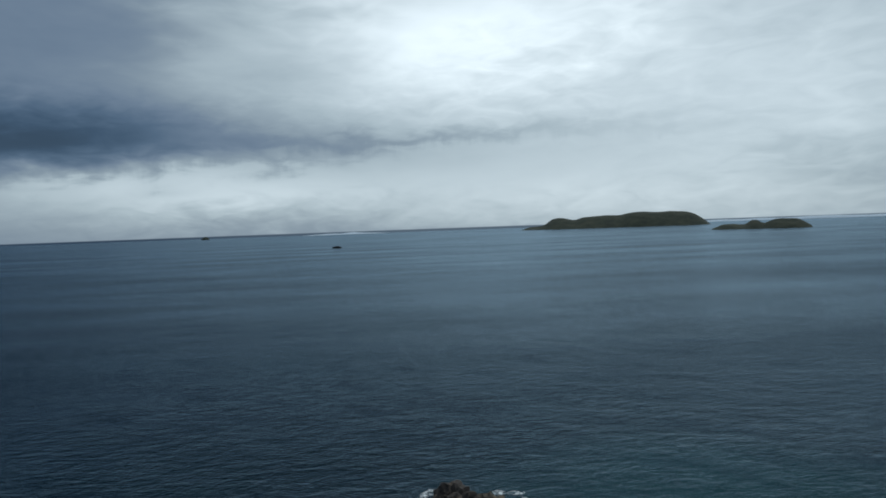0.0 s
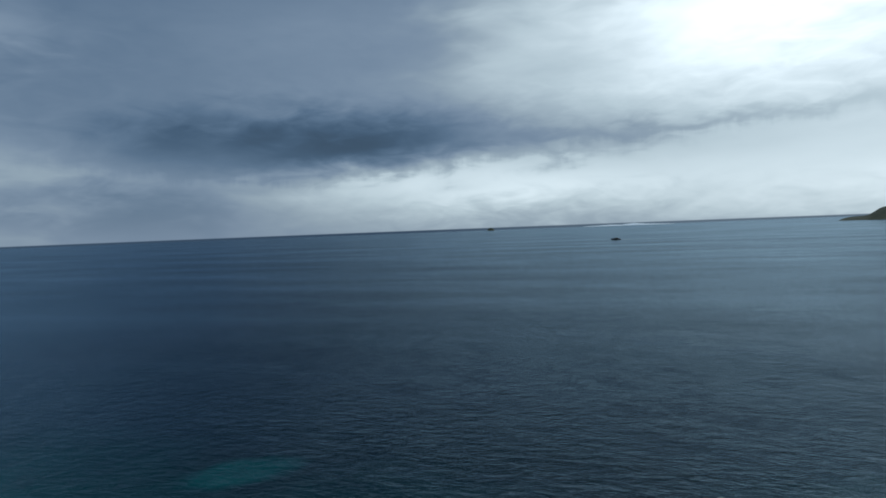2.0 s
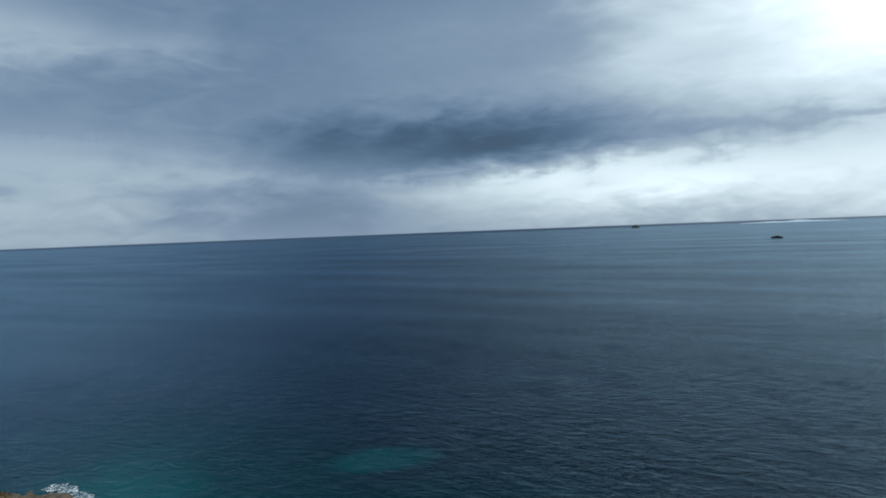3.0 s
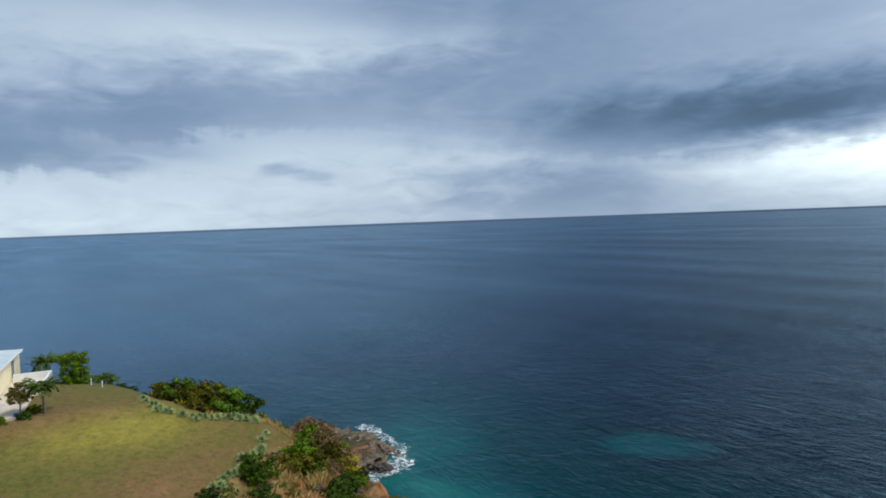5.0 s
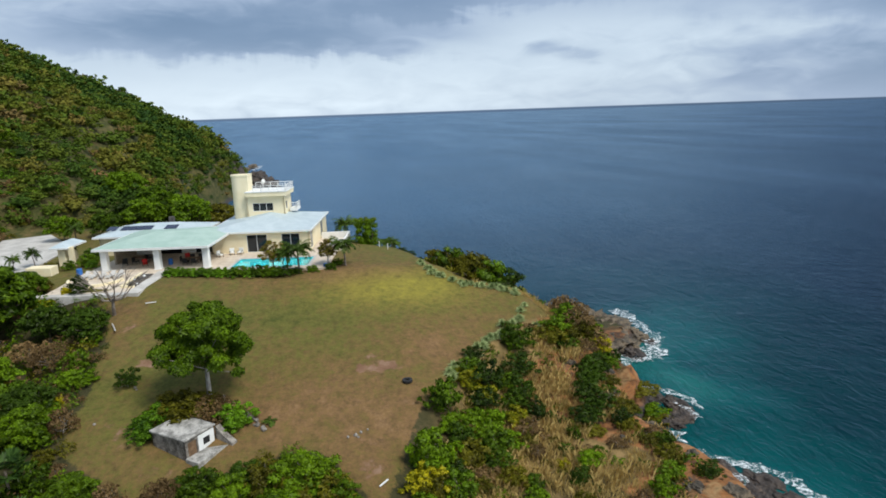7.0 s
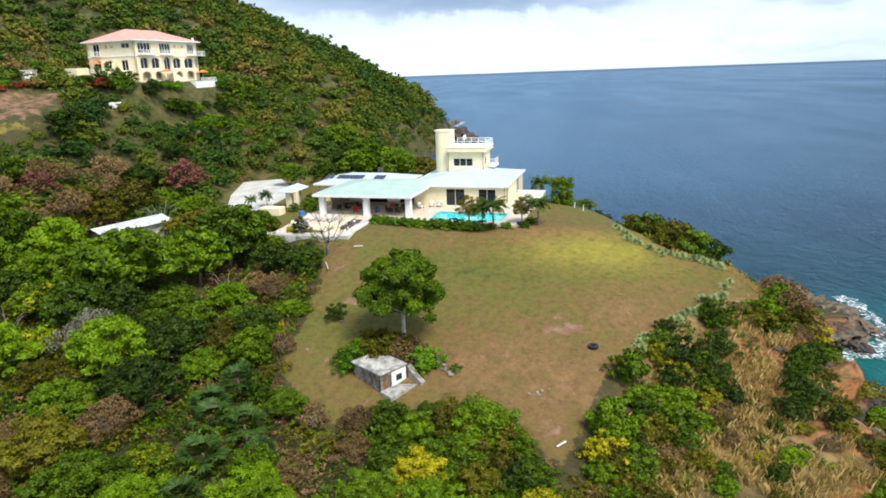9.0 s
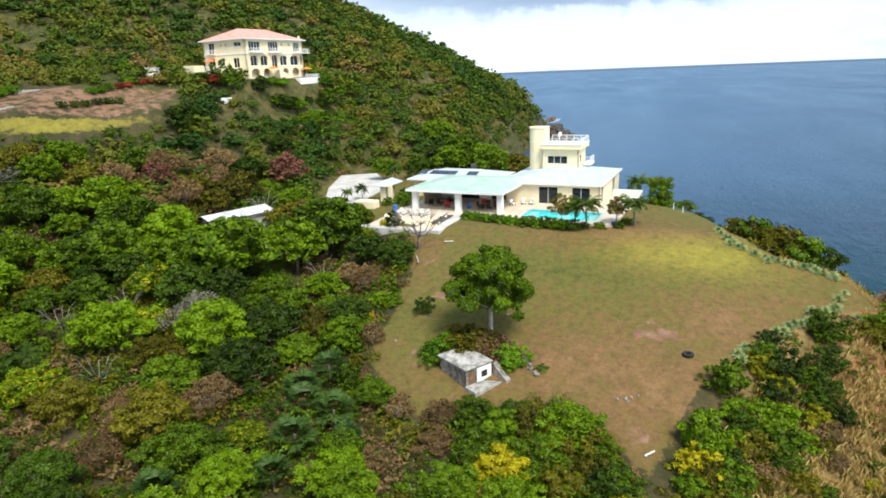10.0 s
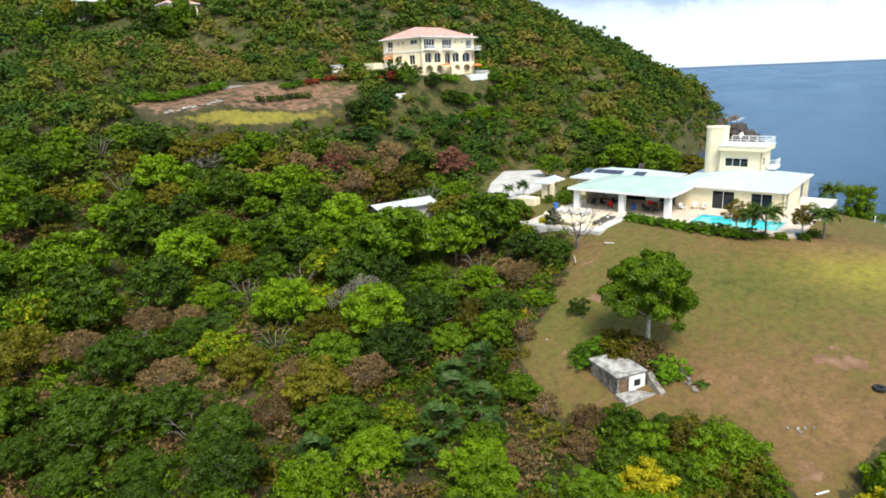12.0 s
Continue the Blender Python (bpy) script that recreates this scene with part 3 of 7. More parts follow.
    k.put(m, 1, d.outputs[0])
    k.put(m, 2, g.outputs[0])
    k.put(k.n("ShaderNodeOutputMaterial"), 0, m.outputs[0])
    return mat


def make_sea():
    xs, ys = spread(-30000, 30000, -150, 60, 2.0, 1.10), spread(-30000, 30000, 15, 190, 2.0, 1.10)
    X, Y = np.meshgrid(xs, ys)
    near = smooth(np.hypot(X + 40, Y - 60), 330, 120)
    Z = near * (0.08 * wobble(X, Y, 0.35, 21) + 0.04 * np.sin(0.42 * (Y * 0.9 + X * 0.4) + 0.8 * wobble(X, Y, 0.06, 5)))
    n, m = len(xs), len(ys)
    i = (np.arange(m - 1)[:, None] * n + np.arange(n - 1)[None, :]).ravel()
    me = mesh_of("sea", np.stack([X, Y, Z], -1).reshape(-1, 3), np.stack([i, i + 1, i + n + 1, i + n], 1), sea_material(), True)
    c = np.clip(-sdist(X, Y, COAST), 0, None)
    sh = 0.80 * np.exp(-(c / 54) ** 1.3) + 0.12 * np.exp(-c / 5) + 0.10 * wobble(X, Y, 0.05, 13) * np.exp(-c / 60)
    sh = np.maximum(sh, 0.64 * np.exp(-(np.hypot(X - 36, Y - 62) / 48) ** 2))
    sh = sh + 0.2 * blot(X, Y, -70, 47, 8, 4, 20) + 0.12 * wobble(X, Y, 0.16, 31) * np.exp(-c / 14)
    sh = sh + 0.33 * smooth(blot(X, Y, -60, 83, 9, 6, 36) + 0.12 * wobble(X, Y, 0.3, 2), 0.3, 0.55)
    at = me.attributes.new("shallow", "FLOAT", "POINT")
    at.data.foreach_set("value", np.clip(sh, 0, 1).ravel().astype(np.float32))
    return tagged(new("sea", me), "choppy dark blue sea, turquoise over the shallows", "water", kind="structure")


make_sea()


# ================= islands =================
def island(name, mat, az0, az1, dist, profile, depth, label, seed):
    """A hilly island between two headings, its ridge given as heights from end to end."""
    a0, a1 = radians(az0), radians(az1)
    p0, p1 = Vector((-math.sin(a0), math.cos(a0), 0)) * dist, Vector((-math.sin(a1), math.cos(a1), 0)) * dist
    along = p1 - p0
    n, m = 90, 24
    across = Vector((-along.y, along.x, 0)).normalized()
    u = np.linspace(0, 1, n)
    ridge = 0.84 * np.interp(u, np.linspace(0, 1, len(profile)), profile)
    ker = np.hanning(9)
    ridge = np.convolve(np.pad(ridge, 4, mode="edge"), ker / ker.sum(), "valid")
    ridge = ridge * smooth(u, -0.001, 0.025) * smooth(u, 1.001, 0.975)
    w = np.linspace(-1, 1, m)
    U, W = np.meshgrid(u, w)
    px, py = p0.x + U * along.x + W * across.x * depth, p0.y + U * along.y + W * across.y * depth
    h = ridge[None, :] * np.clip(1 - np.abs(W) ** 1.7, 0, 1) * (1 + 0.07 * wobble(px, py, 14 / along.length, seed)) - 2.0
    i = (np.arange(m - 1)[:, None] * n + np.arange(n - 1)[None, :]).ravel()
    me = mesh_of(name, np.stack([px, py, h], -1).reshape(-1, 3), np.stack([i, i + 1, i + n + 1, i + n], 1), mat, True)
    return tagged(new(name, me), label, "island", kind="structure")


ISLE = plain("island_scrub", (0.022, 0.032, 0.022), (0.055, 0.062, 0.04), 0.02, 0.95, (0.05, 0.8, 6.0), fine=6.0)
# the air's haze is put into this pale blue colour
HAZED_ISLE = plain("distant_isle", (0.55, 0.64, 0.72), (0.62, 0.72, 0.80), 0.01, 1.0)
island("island", ISLE, -14.8, -30.3, 3300, (6, 20, 22, 24, 62, 66, 60, 44, 64, 68, 74, 76, 76, 74, 88, 92, 92, 82, 80, 80, 76, 80, 74, 50, 8), 200, "long hilly scrub-covered island far out at sea", 3)
island("islet", ISLE, -30.4, -37.8, 1850, (4, 9, 17, 18, 18, 15, 14, 27, 28, 16, 24, 29, 30, 29, 29, 27, 17, 4), 60, "low rocky islet covered in dark scrub", 5)
island("sea_stack", ISLE, 13.25, 12.55, 4600, (6, 22, 26, 20, 5), 30, "small dark rock on the horizon", 7)
island("distant_isle", HAZED_ISLE, 5.0, -3.0, 4880, (2, 6, 8, 12, 10, 22, 12, 8, 6, 2), 60, "hazy low island on the horizon", 9)
island("distant_isle", HAZED_ISLE, -27.0, -46.0, 4850, (4, 8, 12, 16, 14, 20, 16, 20, 24, 20, 16, 18, 14, 10), 60, "hazy blue coast on the horizon", 11)


# ================= rocks and surf =================
ROCK = material("shore_rock", lambda k: k.put(k.p, "Base Color", k.ramp(k.noise(k.pos, 0.55, 6.0, 0.68, 0.8), [
    (0.3, (0.03, 0.026, 0.022)), (0.45, (0.095, 0.08, 0.06)), (0.58, (0.19, 0.145, 0.095)), (0.72, (0.12, 0.105, 0.085))])), (1.6, 1.0, 0.4), 0.85)
DARK_ROCK = material("wet_rock", lambda k: k.put(k.p, "Base Color", k.ramp(k.noise(k.pos, 0.7, 6.0, 0.68, 0.8), [
    (0.3, (0.02, 0.018, 0.016)), (0.5, (0.06, 0.048, 0.04)), (0.7, (0.13, 0.095, 0.07))])), (1.8, 1.0, 0.35), 0.6)


def crag(rng, rx, ry, rz, seg=4):
    """One faceted boulder as a bmesh."""
    bm = bmesh.new()
    bmesh.ops.create_icosphere(bm, subdivisions=seg, radius=1.0)
    off = Vector(rng.uniform(-50, 50, 3))
    for v in bm.verts:
        d = v.co.normalized()
        cell = noise.cell(d * 2.3 + off)
        r = 0.78 + 0.24 * noise.noise(d * 1.7 + off) + 0.2 * noise.noise(d * 4.5 + off) + 0.12 * noise.noise(d * 10 + off) + 0.16 * cell
        v.co = Vector((d.x * rx * r, d.y * ry * r, d.z * rz * r))
    return bm


def rock(x, y, z, rx, ry, rz, seed, mat=ROCK, label="craggy grey-brown rock at the waterline", group="shore rocks", turn=0):
    rng = np.random.RandomState(seed)
    bm = crag(rng, rx, ry, rz)
    me = bpy.data.meshes.new("rock")
    bm.to_mesh(me)
    bm.free()
    me.materials.append(mat)
    ob = new("rock", me)
    ob.matrix_world = pose(x, y, z, 0, 0, turn)
    return tagged(ob, label, "rock", group)


for n, (x, y, z, rx, ry, rz, mat) in enumerate((
        (-83, 44.5, 0.2, 4.5, 4.4, 2.0, 0), (-88, 47, 0.3, 4.5, 4.2, 2.2, 0), (-80, 41.5, 0.3, 3.4, 2.4, 1.9, 0), (-85.5, 49.3, 0.1, 3.2, 2.2, 1.2, 0), (-91, 49.5, 0.1, 3.4, 2.6, 1.4, 0),
        (-79, 45.6, 0.0, 2.6, 1.8, 1.1, 1), (-82.5, 50.6, -.1, 1.6, 1.0, .7, 1), (-93, 45, 0.6, 4, 4, 2.4, 0),
        (-66, 40.6, -0.1, 2.6, 1.9, 0.9, 1), (-63, 42.2, -0.1, 3.0, 1.7, 0.9, 1), (-60.4, 41.6, -0.1, 2.4, 2.0, 0.8, 1), (-69.5, 38.6, 0.0, 2.0, 1.4, 1.0, 1), (-59.2, 39.6, -0.1, 2.0, 1.6, 0.7, 1),
        (-49, 38.8, -0.1, 2.6, 1.6, 0.8, 1), (-46.4, 41.2, -0.2, 2.8, 1.9, 0.8, 1), (-44.4, 39.0, -0.1, 2.6, 1.8, 0.9, 1), (-42, 41.0, 0.0, 2.8, 2.0, 1.0, 1), (-50.6, 36.6, 0.3, 1.8, 1.4, 1.3, 0))):
    rock(x, y, z, rx, ry, rz, 100 + n, (ROCK, DARK_ROCK)[mat], ("craggy grey-brown rock at the waterline", "dark wet rock washed by the surf")[mat])
rock(6.5, 80.5, -0.4, 3.6, 3.0, 3.3, 140, DARK_ROCK, "dark rock standing in the sea", "rocks offshore")
rock(11.5, 79.5, -0.5, 3.6, 2.6, 1.9, 141, ROCK, "low reddish-brown rock standing in the sea", "rocks offshore")
for n, (x, y, z, rx, ry, rz) in enumerate(((-318, -16.5, 1, 14, 7, 4.5), (-332, -17, 1, 14, 8, 5.5), (-345, -22, 1, 12, 9, 7.5), (-392, -25, 0.2, 7, 3, 1.6), (-450, -35, 0.2, 12, 4, 2.4), (-472, -31, 0.2, 14, 4, 2.2))):
    rock(x, y, z, rx, ry, rz, 160 + n, (DARK_ROCK, ROCK)[n > 2], ("dark cliff buttress above the sea", "low skerry off the cape")[n > 2], "cape rocks")

FOAM = material("foam", lambda k: (k.put(k.p, "Base Color", (0.82, 0.86, 0.87, 1)), k.put(k.p, "Alpha", k.step(k.noise(k.pos, 1.1, 7.0, 0.8, 1.2), 0.44, 0.66))), None, 0.7)


def surf(name, points, width, seed, label):
    """A ragged ribbon of foam lying on the water."""
    rng = np.random.RandomState(seed)
    vs, fs = [], []
    pts = [Vector((x, y, 0)) for x, y in points]
    k = 0
    for a, b in zip(pts, pts[1:]):
        d = (b - a)
        side = Vector((-d.y, d.x, 0)).normalized()
        steps = max(2, int(d.length / 0.6))
        for s in range(steps + (b == pts[-1])):
            p = a + d * (s / steps)
            w = width * (0.35 + 1.3 * rng.rand())
            for q in range(5):
                o = (q / 4 - 0.5) * 2
                vs.append(p + side * (o * w) + Vector((rng.normal() * 0.12, rng.normal() * 0.12, 0.34 + 0.16 * (1 - abs(o)) * rng.rand())))
            if k:
                fs += [((k - 1) * 5 + q, (k - 1) * 5 + q + 1, k * 5 + q + 1, k * 5 + q) for q in range(4)]
            k += 1
    ob = new(name, mesh_of(name, vs, fs, FOAM, True))
    return tagged(ob, label, "foam", "surf along the rocks", "stuff")


for n, (pts, w) in enumerate((([(-98, 52.5), (-94, 53.2), (-89, 52.6), (-84.5, 52.2)], 1.1), ([(-84.5, 52.2), (-80, 49.6), (-76.3, 47)], 1.6), ([(-76.3, 47), (-76.4, 44), (-77.4, 41.4), (-78, 38.8)], 1.5),
                              ([(-69, 40.5), (-67, 42.8), (-64, 44.4), (-60.5, 44.4)], 0.55), ([(-64, 42.4), (-61, 42.8), (-58.6, 42.6)], 0.5), ([(-56.8, 38.4), (-55, 37.2), (-52, 37.6)], 0.7), ([(-52, 38.2), (-49.5, 40.6), (-46.5, 43.6), (-42, 43.6)], 0.9), ([(-48.6, 38.0), (-46.6, 39.2), (-45.4, 37.6)], 0.9),
                              ([(2.6, 79), (2.4, 82), (4.4, 84.2), (8.4, 84.4)], 0.6), ([(12, 82.4), (15.5, 81.5), (16, 78)], .5), ([(-440, -30), (-460, -27), (-480, -27)], 2.0), ([(-318, -7), (-338, -8), (-352, -14)], 1.0))):
    surf("surf", pts, w, 40 + n, "white surf breaking round the rocks")


# ================= plants =================
def crown_lobes(rng, r, h, base, n):
    """Lobe centres and sizes of a domed crown: many clumps over the dome, uneven in outline."""
    c, q = [(0, 0, base + h * 0.32)], [r * 0.6]
    ph, ph2 = rng.uniform(0, 6.28, 2)
    n = int(n * 2.8)
    for i in range(n):
        a = i * 2.399 + rng.uniform(-0.5, 0.5)
        up = (i + 0.5) / n
        uneven = 1 + 0.16 * math.sin(2 * a + ph) + 0.12 * math.sin(3 * a + ph2)
        rad = r * 0.82 * math.sqrt(1 - up ** 2.2) * rng.uniform(0.72, 1.08) * uneven
        c.append((math.cos(a) * rad, math.sin(a) * rad, base + h * (0.16 + 0.66 * up) + rng.uniform(-0.1, 0.1) * h))
        q.append(r * rng.uniform(0.10, 0.21))
    return c, q


def make_tree(name, seed, r, h, base, leaves, size, leaf, bark=BARK, lobes=13, label="", category="tree", group="", shell=(0.7, 1.06)):
    """A tapered trunk with limbs, and a crown of small leaves in clumps. Stands at the origin."""
    rng = np.random.RandomState(seed)
    t = thing(name, Matrix(), label, category, group)
    c, q = crown_lobes(rng, r, h, base, lobes)
    lean = Vector((rng.uniform(-0.06, 0.06) * h, rng.uniform(-0.06, 0.06) * h, 0))
    tr = max(0.08, r * 0.045)
    fork = Vector((lean.x, lean.y, base + 0.12 * h))
    limbs = [([(0, 0, -0.6), (lean.x * 0.5, lean.y * 0.4, base * 0.5), fork, fork + Vector((0, 0, 0.35 * h))], [tr * 1.35, tr, tr * 0.8, tr * 0.3])]
    for p in c[1::3]:
        p = Vector(p)
        mid = fork.lerp(p, 0.5) + Vector((rng.normal() * 0.1 * r, rng.normal() * 0.1 * r, -0.05 * h))
        limbs.append(([fork, mid, p], [tr * 0.5, tr * 0.3, tr * 0.12]))
    part_mesh("trunk", tubes("trunk", limbs, bark, 6 if r > 4 else 4), t)
    v, f = leaf_quads(rng, c, q, leaves, size, shell=shell, dense=leaf not in ("dry", "grey"))
    part_mesh("crown", mesh_of("crown", v, f, LEAF[leaf] if isinstance(leaf, str) else [LEAF[x] for x in leaf], False,
                               None if isinstance(leaf, str) else (rng.rand(len(f)) < 0.3).astype(int)), t)
    return t


def make_bare(name, seed, r, h, label, group="", bark=PALE_BARK, twigs=26):
    """A leafless tree: limbs that fork twice."""
    rng = np.random.RandomState(seed)
    t = thing(name, Matrix(), label, "tree", group)
    limbs = [([(0, 0, -0.5), (0.05, 0, h * 0.2), (0.1, 0.05, h * 0.38)], [0.15, 0.11, 0.09])]
    for i in range(9):
        a = i * 0.698 + rng.uniform(-0.2, 0.2)
        p0 = Vector((0.1, 0.05, h * rng.uniform(0.26, 0.38)))
        p1 = p0 + Vector((math.cos(a) * r * 0.5, math.sin(a) * r * 0.5, h * rng.uniform(0.2, 0.35)))
        limbs.append(([p0, p0.lerp(p1, 0.5) + Vector((0, 0, -0.1 * h)), p1], [0.065, 0.05, 0.036]))
        for j in range(max(2, twigs // 9)):
            b = a + rng.uniform(-0.9, 0.9)
            p2 = p1 + Vector((math.cos(b) * r * rng.uniform(0.25, 0.5), math.sin(b) * r * rng.uniform(0.25, 0.5), h * rng.uniform(0.02, 0.28)))
            limbs.append(([p1, p1.lerp(p2, 0.5) + Vector((0, 0, 0.03 * h)), p2], [0.032, 0.022, 0.012]))
    part_mesh("trunk", tubes("trunk", limbs, bark, 5), t)
    return t


def frond(rng, length, droop, width, n=11):
    """One feathered palm frond along +x: leaflets either side of the rib."""
    vs, fs = [], []
    for i in range(n):
        u0, u1 = i / n, (i + 0.85) / n
        for side in (-1, 1):
            w = width * math.sin(math.pi * min(0.98, 0.12 + 0.86 * u0)) ** 0.7
            def at(u, s):
                z = length * (0.42 * u - droop * u * u) - abs(s) * 0.55
                return Vector((length * u * (1 - 0.18 * u) + abs(s) * 0.5, s, z))
            k = len(vs)
            vs += [at(u0, 0), at(u1, 0), at(u1, side * w) + Vector((0, 0, rng.uniform(-0.1, 0.05))), at(u0 + 0.3 / n, side * w)]
            fs.append((k, k + 1, k + 2, k + 3))
    return vs, fs


def make_palm(name, seed, trunk_h, length, n, label, group, leaf="palm"):
    rng = np.random.RandomState(seed)
    t = thing(name, Matrix(), label, "palm tree", group)
    bend = Vector((rng.uniform(-0.3, 0.3), rng.uniform(-0.3, 0.3), 0))
    top = Vector((bend.x, bend.y, trunk_h))
    part_mesh("trunk", tubes("trunk", [([(0, 0, -0.4), bend * 0.3 + Vector((0, 0, trunk_h * 0.5)), top], [0.11, 0.08, 0.065])], BARK, 7), t)
    vs, fs = [], []
    for i in range(n):
        v, f = frond(rng, length * rng.uniform(0.8, 1.1), rng.uniform(0.35, 0.95), length * 0.17)
        m = Matrix.Translation(top) @ Matrix.Rotation(i * 2.399 + rng.uniform(-0.2, 0.2), 4, "Z") @ Matrix.Rotation(rng.uniform(-0.5, 0.15), 4, "Y")
        fs += [tuple(k + len(vs) for k in q) for q in f]
        vs += [m @ p for p in v]
    part_mesh("crown", mesh_of("crown", vs, fs, LEAF[leaf]), t)
    return t


def make_fan(name, seed, n, size, label, group, trunk_h=2.2):
    """A fan palm: stiff round leaves cut into fingers."""
    rng = np.random.RandomState(seed)
    t = thing(name, Matrix(), label, "palm tree", group)
    part_mesh("trunk", tubes("trunk", [([(0, 0, -0.5), (0.05, 0.05, trunk_h)], [0.14, 0.10])], BARK, 6), t)
    vs, fs = [], []
    for i in range(n):
        a, up = i * 2.399, rng.uniform(-0.25, 1.1)
        d = Vector((math.cos(a) * math.cos(up), math.sin(a) * math.cos(up), math.sin(up)))
        c = Vector((0, 0, trunk_h)) + d * size * rng.uniform(0.7, 1.1)
        side = d.cross(Vector((0, 0, 1))).normalized()
        nrm = side.cross(d).normalized()
        for j in range(9):
            b = (j - 4) * 0.33
            e = (d * math.cos(b) + side * math.sin(b)) * size * 0.8 - Vector((0, 0, 0.22 * size * rng.rand()))
            s = nrm.cross(e).normalized() * size * 0.085
            k = len(vs)
            vs += [c, c + e * 0.6 + s, c + e, c + e * 0.6 - s]
            fs.append((k, k + 1, k + 2, k + 3))
    part_mesh("crown", mesh_of("crown", vs, fs, LEAF["fan"]), t)
    return t


def place(proto, x, y, scale=1.0, turn=0.0, sink=0.15, tall=None, z=None):
    o = copy_thing(proto, Matrix.Translation((x, y, (gz(x, y) if z is None else z) - sink)) @ Matrix.Rotation(turn, 4, "Z"))
    o.scale = (scale, scale, scale if tall is None else tall)
    return o


def retire(*protos):
    for t in protos:
        for o in (*t.children_recursive, t):
            bpy.data.objects.remove(o)


BUSH = "dense evergreen woodland tree on the slope"


def wood_kinds(near):
    """The woodland's trees; near ones with finer and more leaves."""
    k, q = (2.5, 0.64) if near else (1.1, 1.0)
    g = "woodland trees"
    made = {
        "bright": make_tree("tree", 1, 3.6, 4.2, 1.6, int(2300 * k), 0.27 * q, "bright", lobes=22, label="bright green broadleaf tree in the woodland", group=g),
        "bright2": make_tree("tree", 2, 3.0, 3.4, 1.2, int(1900 * k), 0.25 * q, "bright", lobes=17, label="light green bushy tree in the woodland", group=g),
        "mid": make_tree("tree", 3, 3.4, 3.6, 1.2, int(2200 * k), 0.25 * q, "mid", lobes=20, label="green rounded tree in the woodland", group=g),
        "mid2": make_tree("tree", 4, 2.8, 3.0, 0.8, int(1800 * k), 0.24 * q, "mid", lobes=16, label="green bushy tree in the woodland", group=g),
        "dark": make_tree("tree", 5, 3.3, 3.9, 1.4, int(2100 * k), 0.25 * q, "dark", lobes=20, label="dark green tree in the woodland", group=g),
        "olive": make_tree("tree", 6, 3.2, 3.0, 1.2, int(1700 * k), 0.24 * q, "olive", lobes=18, label="olive green thin-leaved tree in the woodland", group=g),
        "dry": make_tree("tree", 7, 3.0, 3.0, 1.4, int(1500 * k), 0.20 * q, "dry", BARK, lobes=18, label="brown half-bare tree in the woodland", group=g),
        "grey": make_tree("tree", 8, 3.0, 2.8, 1.4, int(1050 * k), 0.20 * q, "grey", PALE_BARK, lobes=20, label="grey thin-leaved tree in the woodland", group=g),
        "red": make_tree("tree", 13, 3.0, 3.6, 1.2, int(1500 * k), 0.20 * q, "red", PALE_BARK, lobes=18, label="reddish-brown leaved tree in the woodland", group=g),
        "yellow": make_tree("tree", 9, 2.6, 2.6, 0.9, int(1600 * k), 0.22 * q, ["bright", "yellow"], lobes=15, label="yellow-green shrubby tree in the woodland", group=g),
        "fan": make_fan("fan_palm", 10, 34, 1.15, "dark fan palm among the trees", "fan palms"),
        "palm": make_palm("palm", 11, 3.0, 2.4, 15, "feathery palm among the trees", "woodland palms"),
        "bare": make_bare("bare_tree", 12, 2.6, 4.6, "leafless grey tree among the bushes", "bare trees", BARK),
    }
    return made


WOOD, FINE = wood_kinds(False), wood_kinds(True)
rng = np.random.RandomState(5)

# clearings that stay free of woodland: lawn, house yard, drive, terraces of the upper house
CLEAR = [(-87.5, -55, 8.0, 4.0, -28), (-126.9, -197.2, 4, 4, 0), (-136.5, -191, 6, 4.5, 0), (-143.0, -165.1, 4, 4, 0)]


def is_clear(x, y, lawn=-1.6):
    """Whether spots lie on the lawn, round the upper villa or in a clearing."""
    lx, ly = to_local(PINK, x, y)
    out = (sdist(x, y, LAWN) > lawn) | ((lx > -4) & (lx < 20) & (ly > -12) & (ly < 16))
    out = out | (sdist(x, y, BANK) > -1.0)
    for cx, cy, rx, ry, t in CLEAR:
        out = out | (blot(x, y, cx, cy, rx, ry, t) > 0.37)
    return out


def surveyed(spots, lawn=-1.6):
    """For each spot: x, y, height, distances to the coast and the lawn, and whether it is clear."""
    x, y = np.array(spots).T
    return zip(x, y, ground(x, y), sdist(x, y, COAST), sdist(x, y, LAWN), is_clear(x, y, lawn))


def before_bank(spots):
    """Whether spots lie on the slope below the bank, where only low scrub grows."""
    x, y = np.array(spots).T
    return (sdist(x - 5.0, y - 6.5, BANK) > 0) | (sdist(x - 2.5, y - 3.5, BANK) > 0)


def scatter(n, lo, hi, az0, az1, gap, seed):
    """Random spots in a sector, no two closer than gap metres (growing with distance)."""
    r = np.random.RandomState(seed)
    cells, out = {}, []
    for _ in range(n):
        a, d = radians(r.uniform(az0, az1)), math.sqrt(r.uniform(lo * lo, hi * hi))
        x, y = -math.sin(a) * d, math.cos(a) * d
        g = gap
        key = (int(x // g), int(y // g))
        if any((x - u) ** 2 + (y - w) ** 2 < g * g for i in (-1, 0, 1) for j in (-1, 0, 1) for u, w in cells.get((key[0] + i, key[1] + j), ())):
            continue
        cells.setdefault(key, []).append((x, y))
        out.append((x, y))
    return out


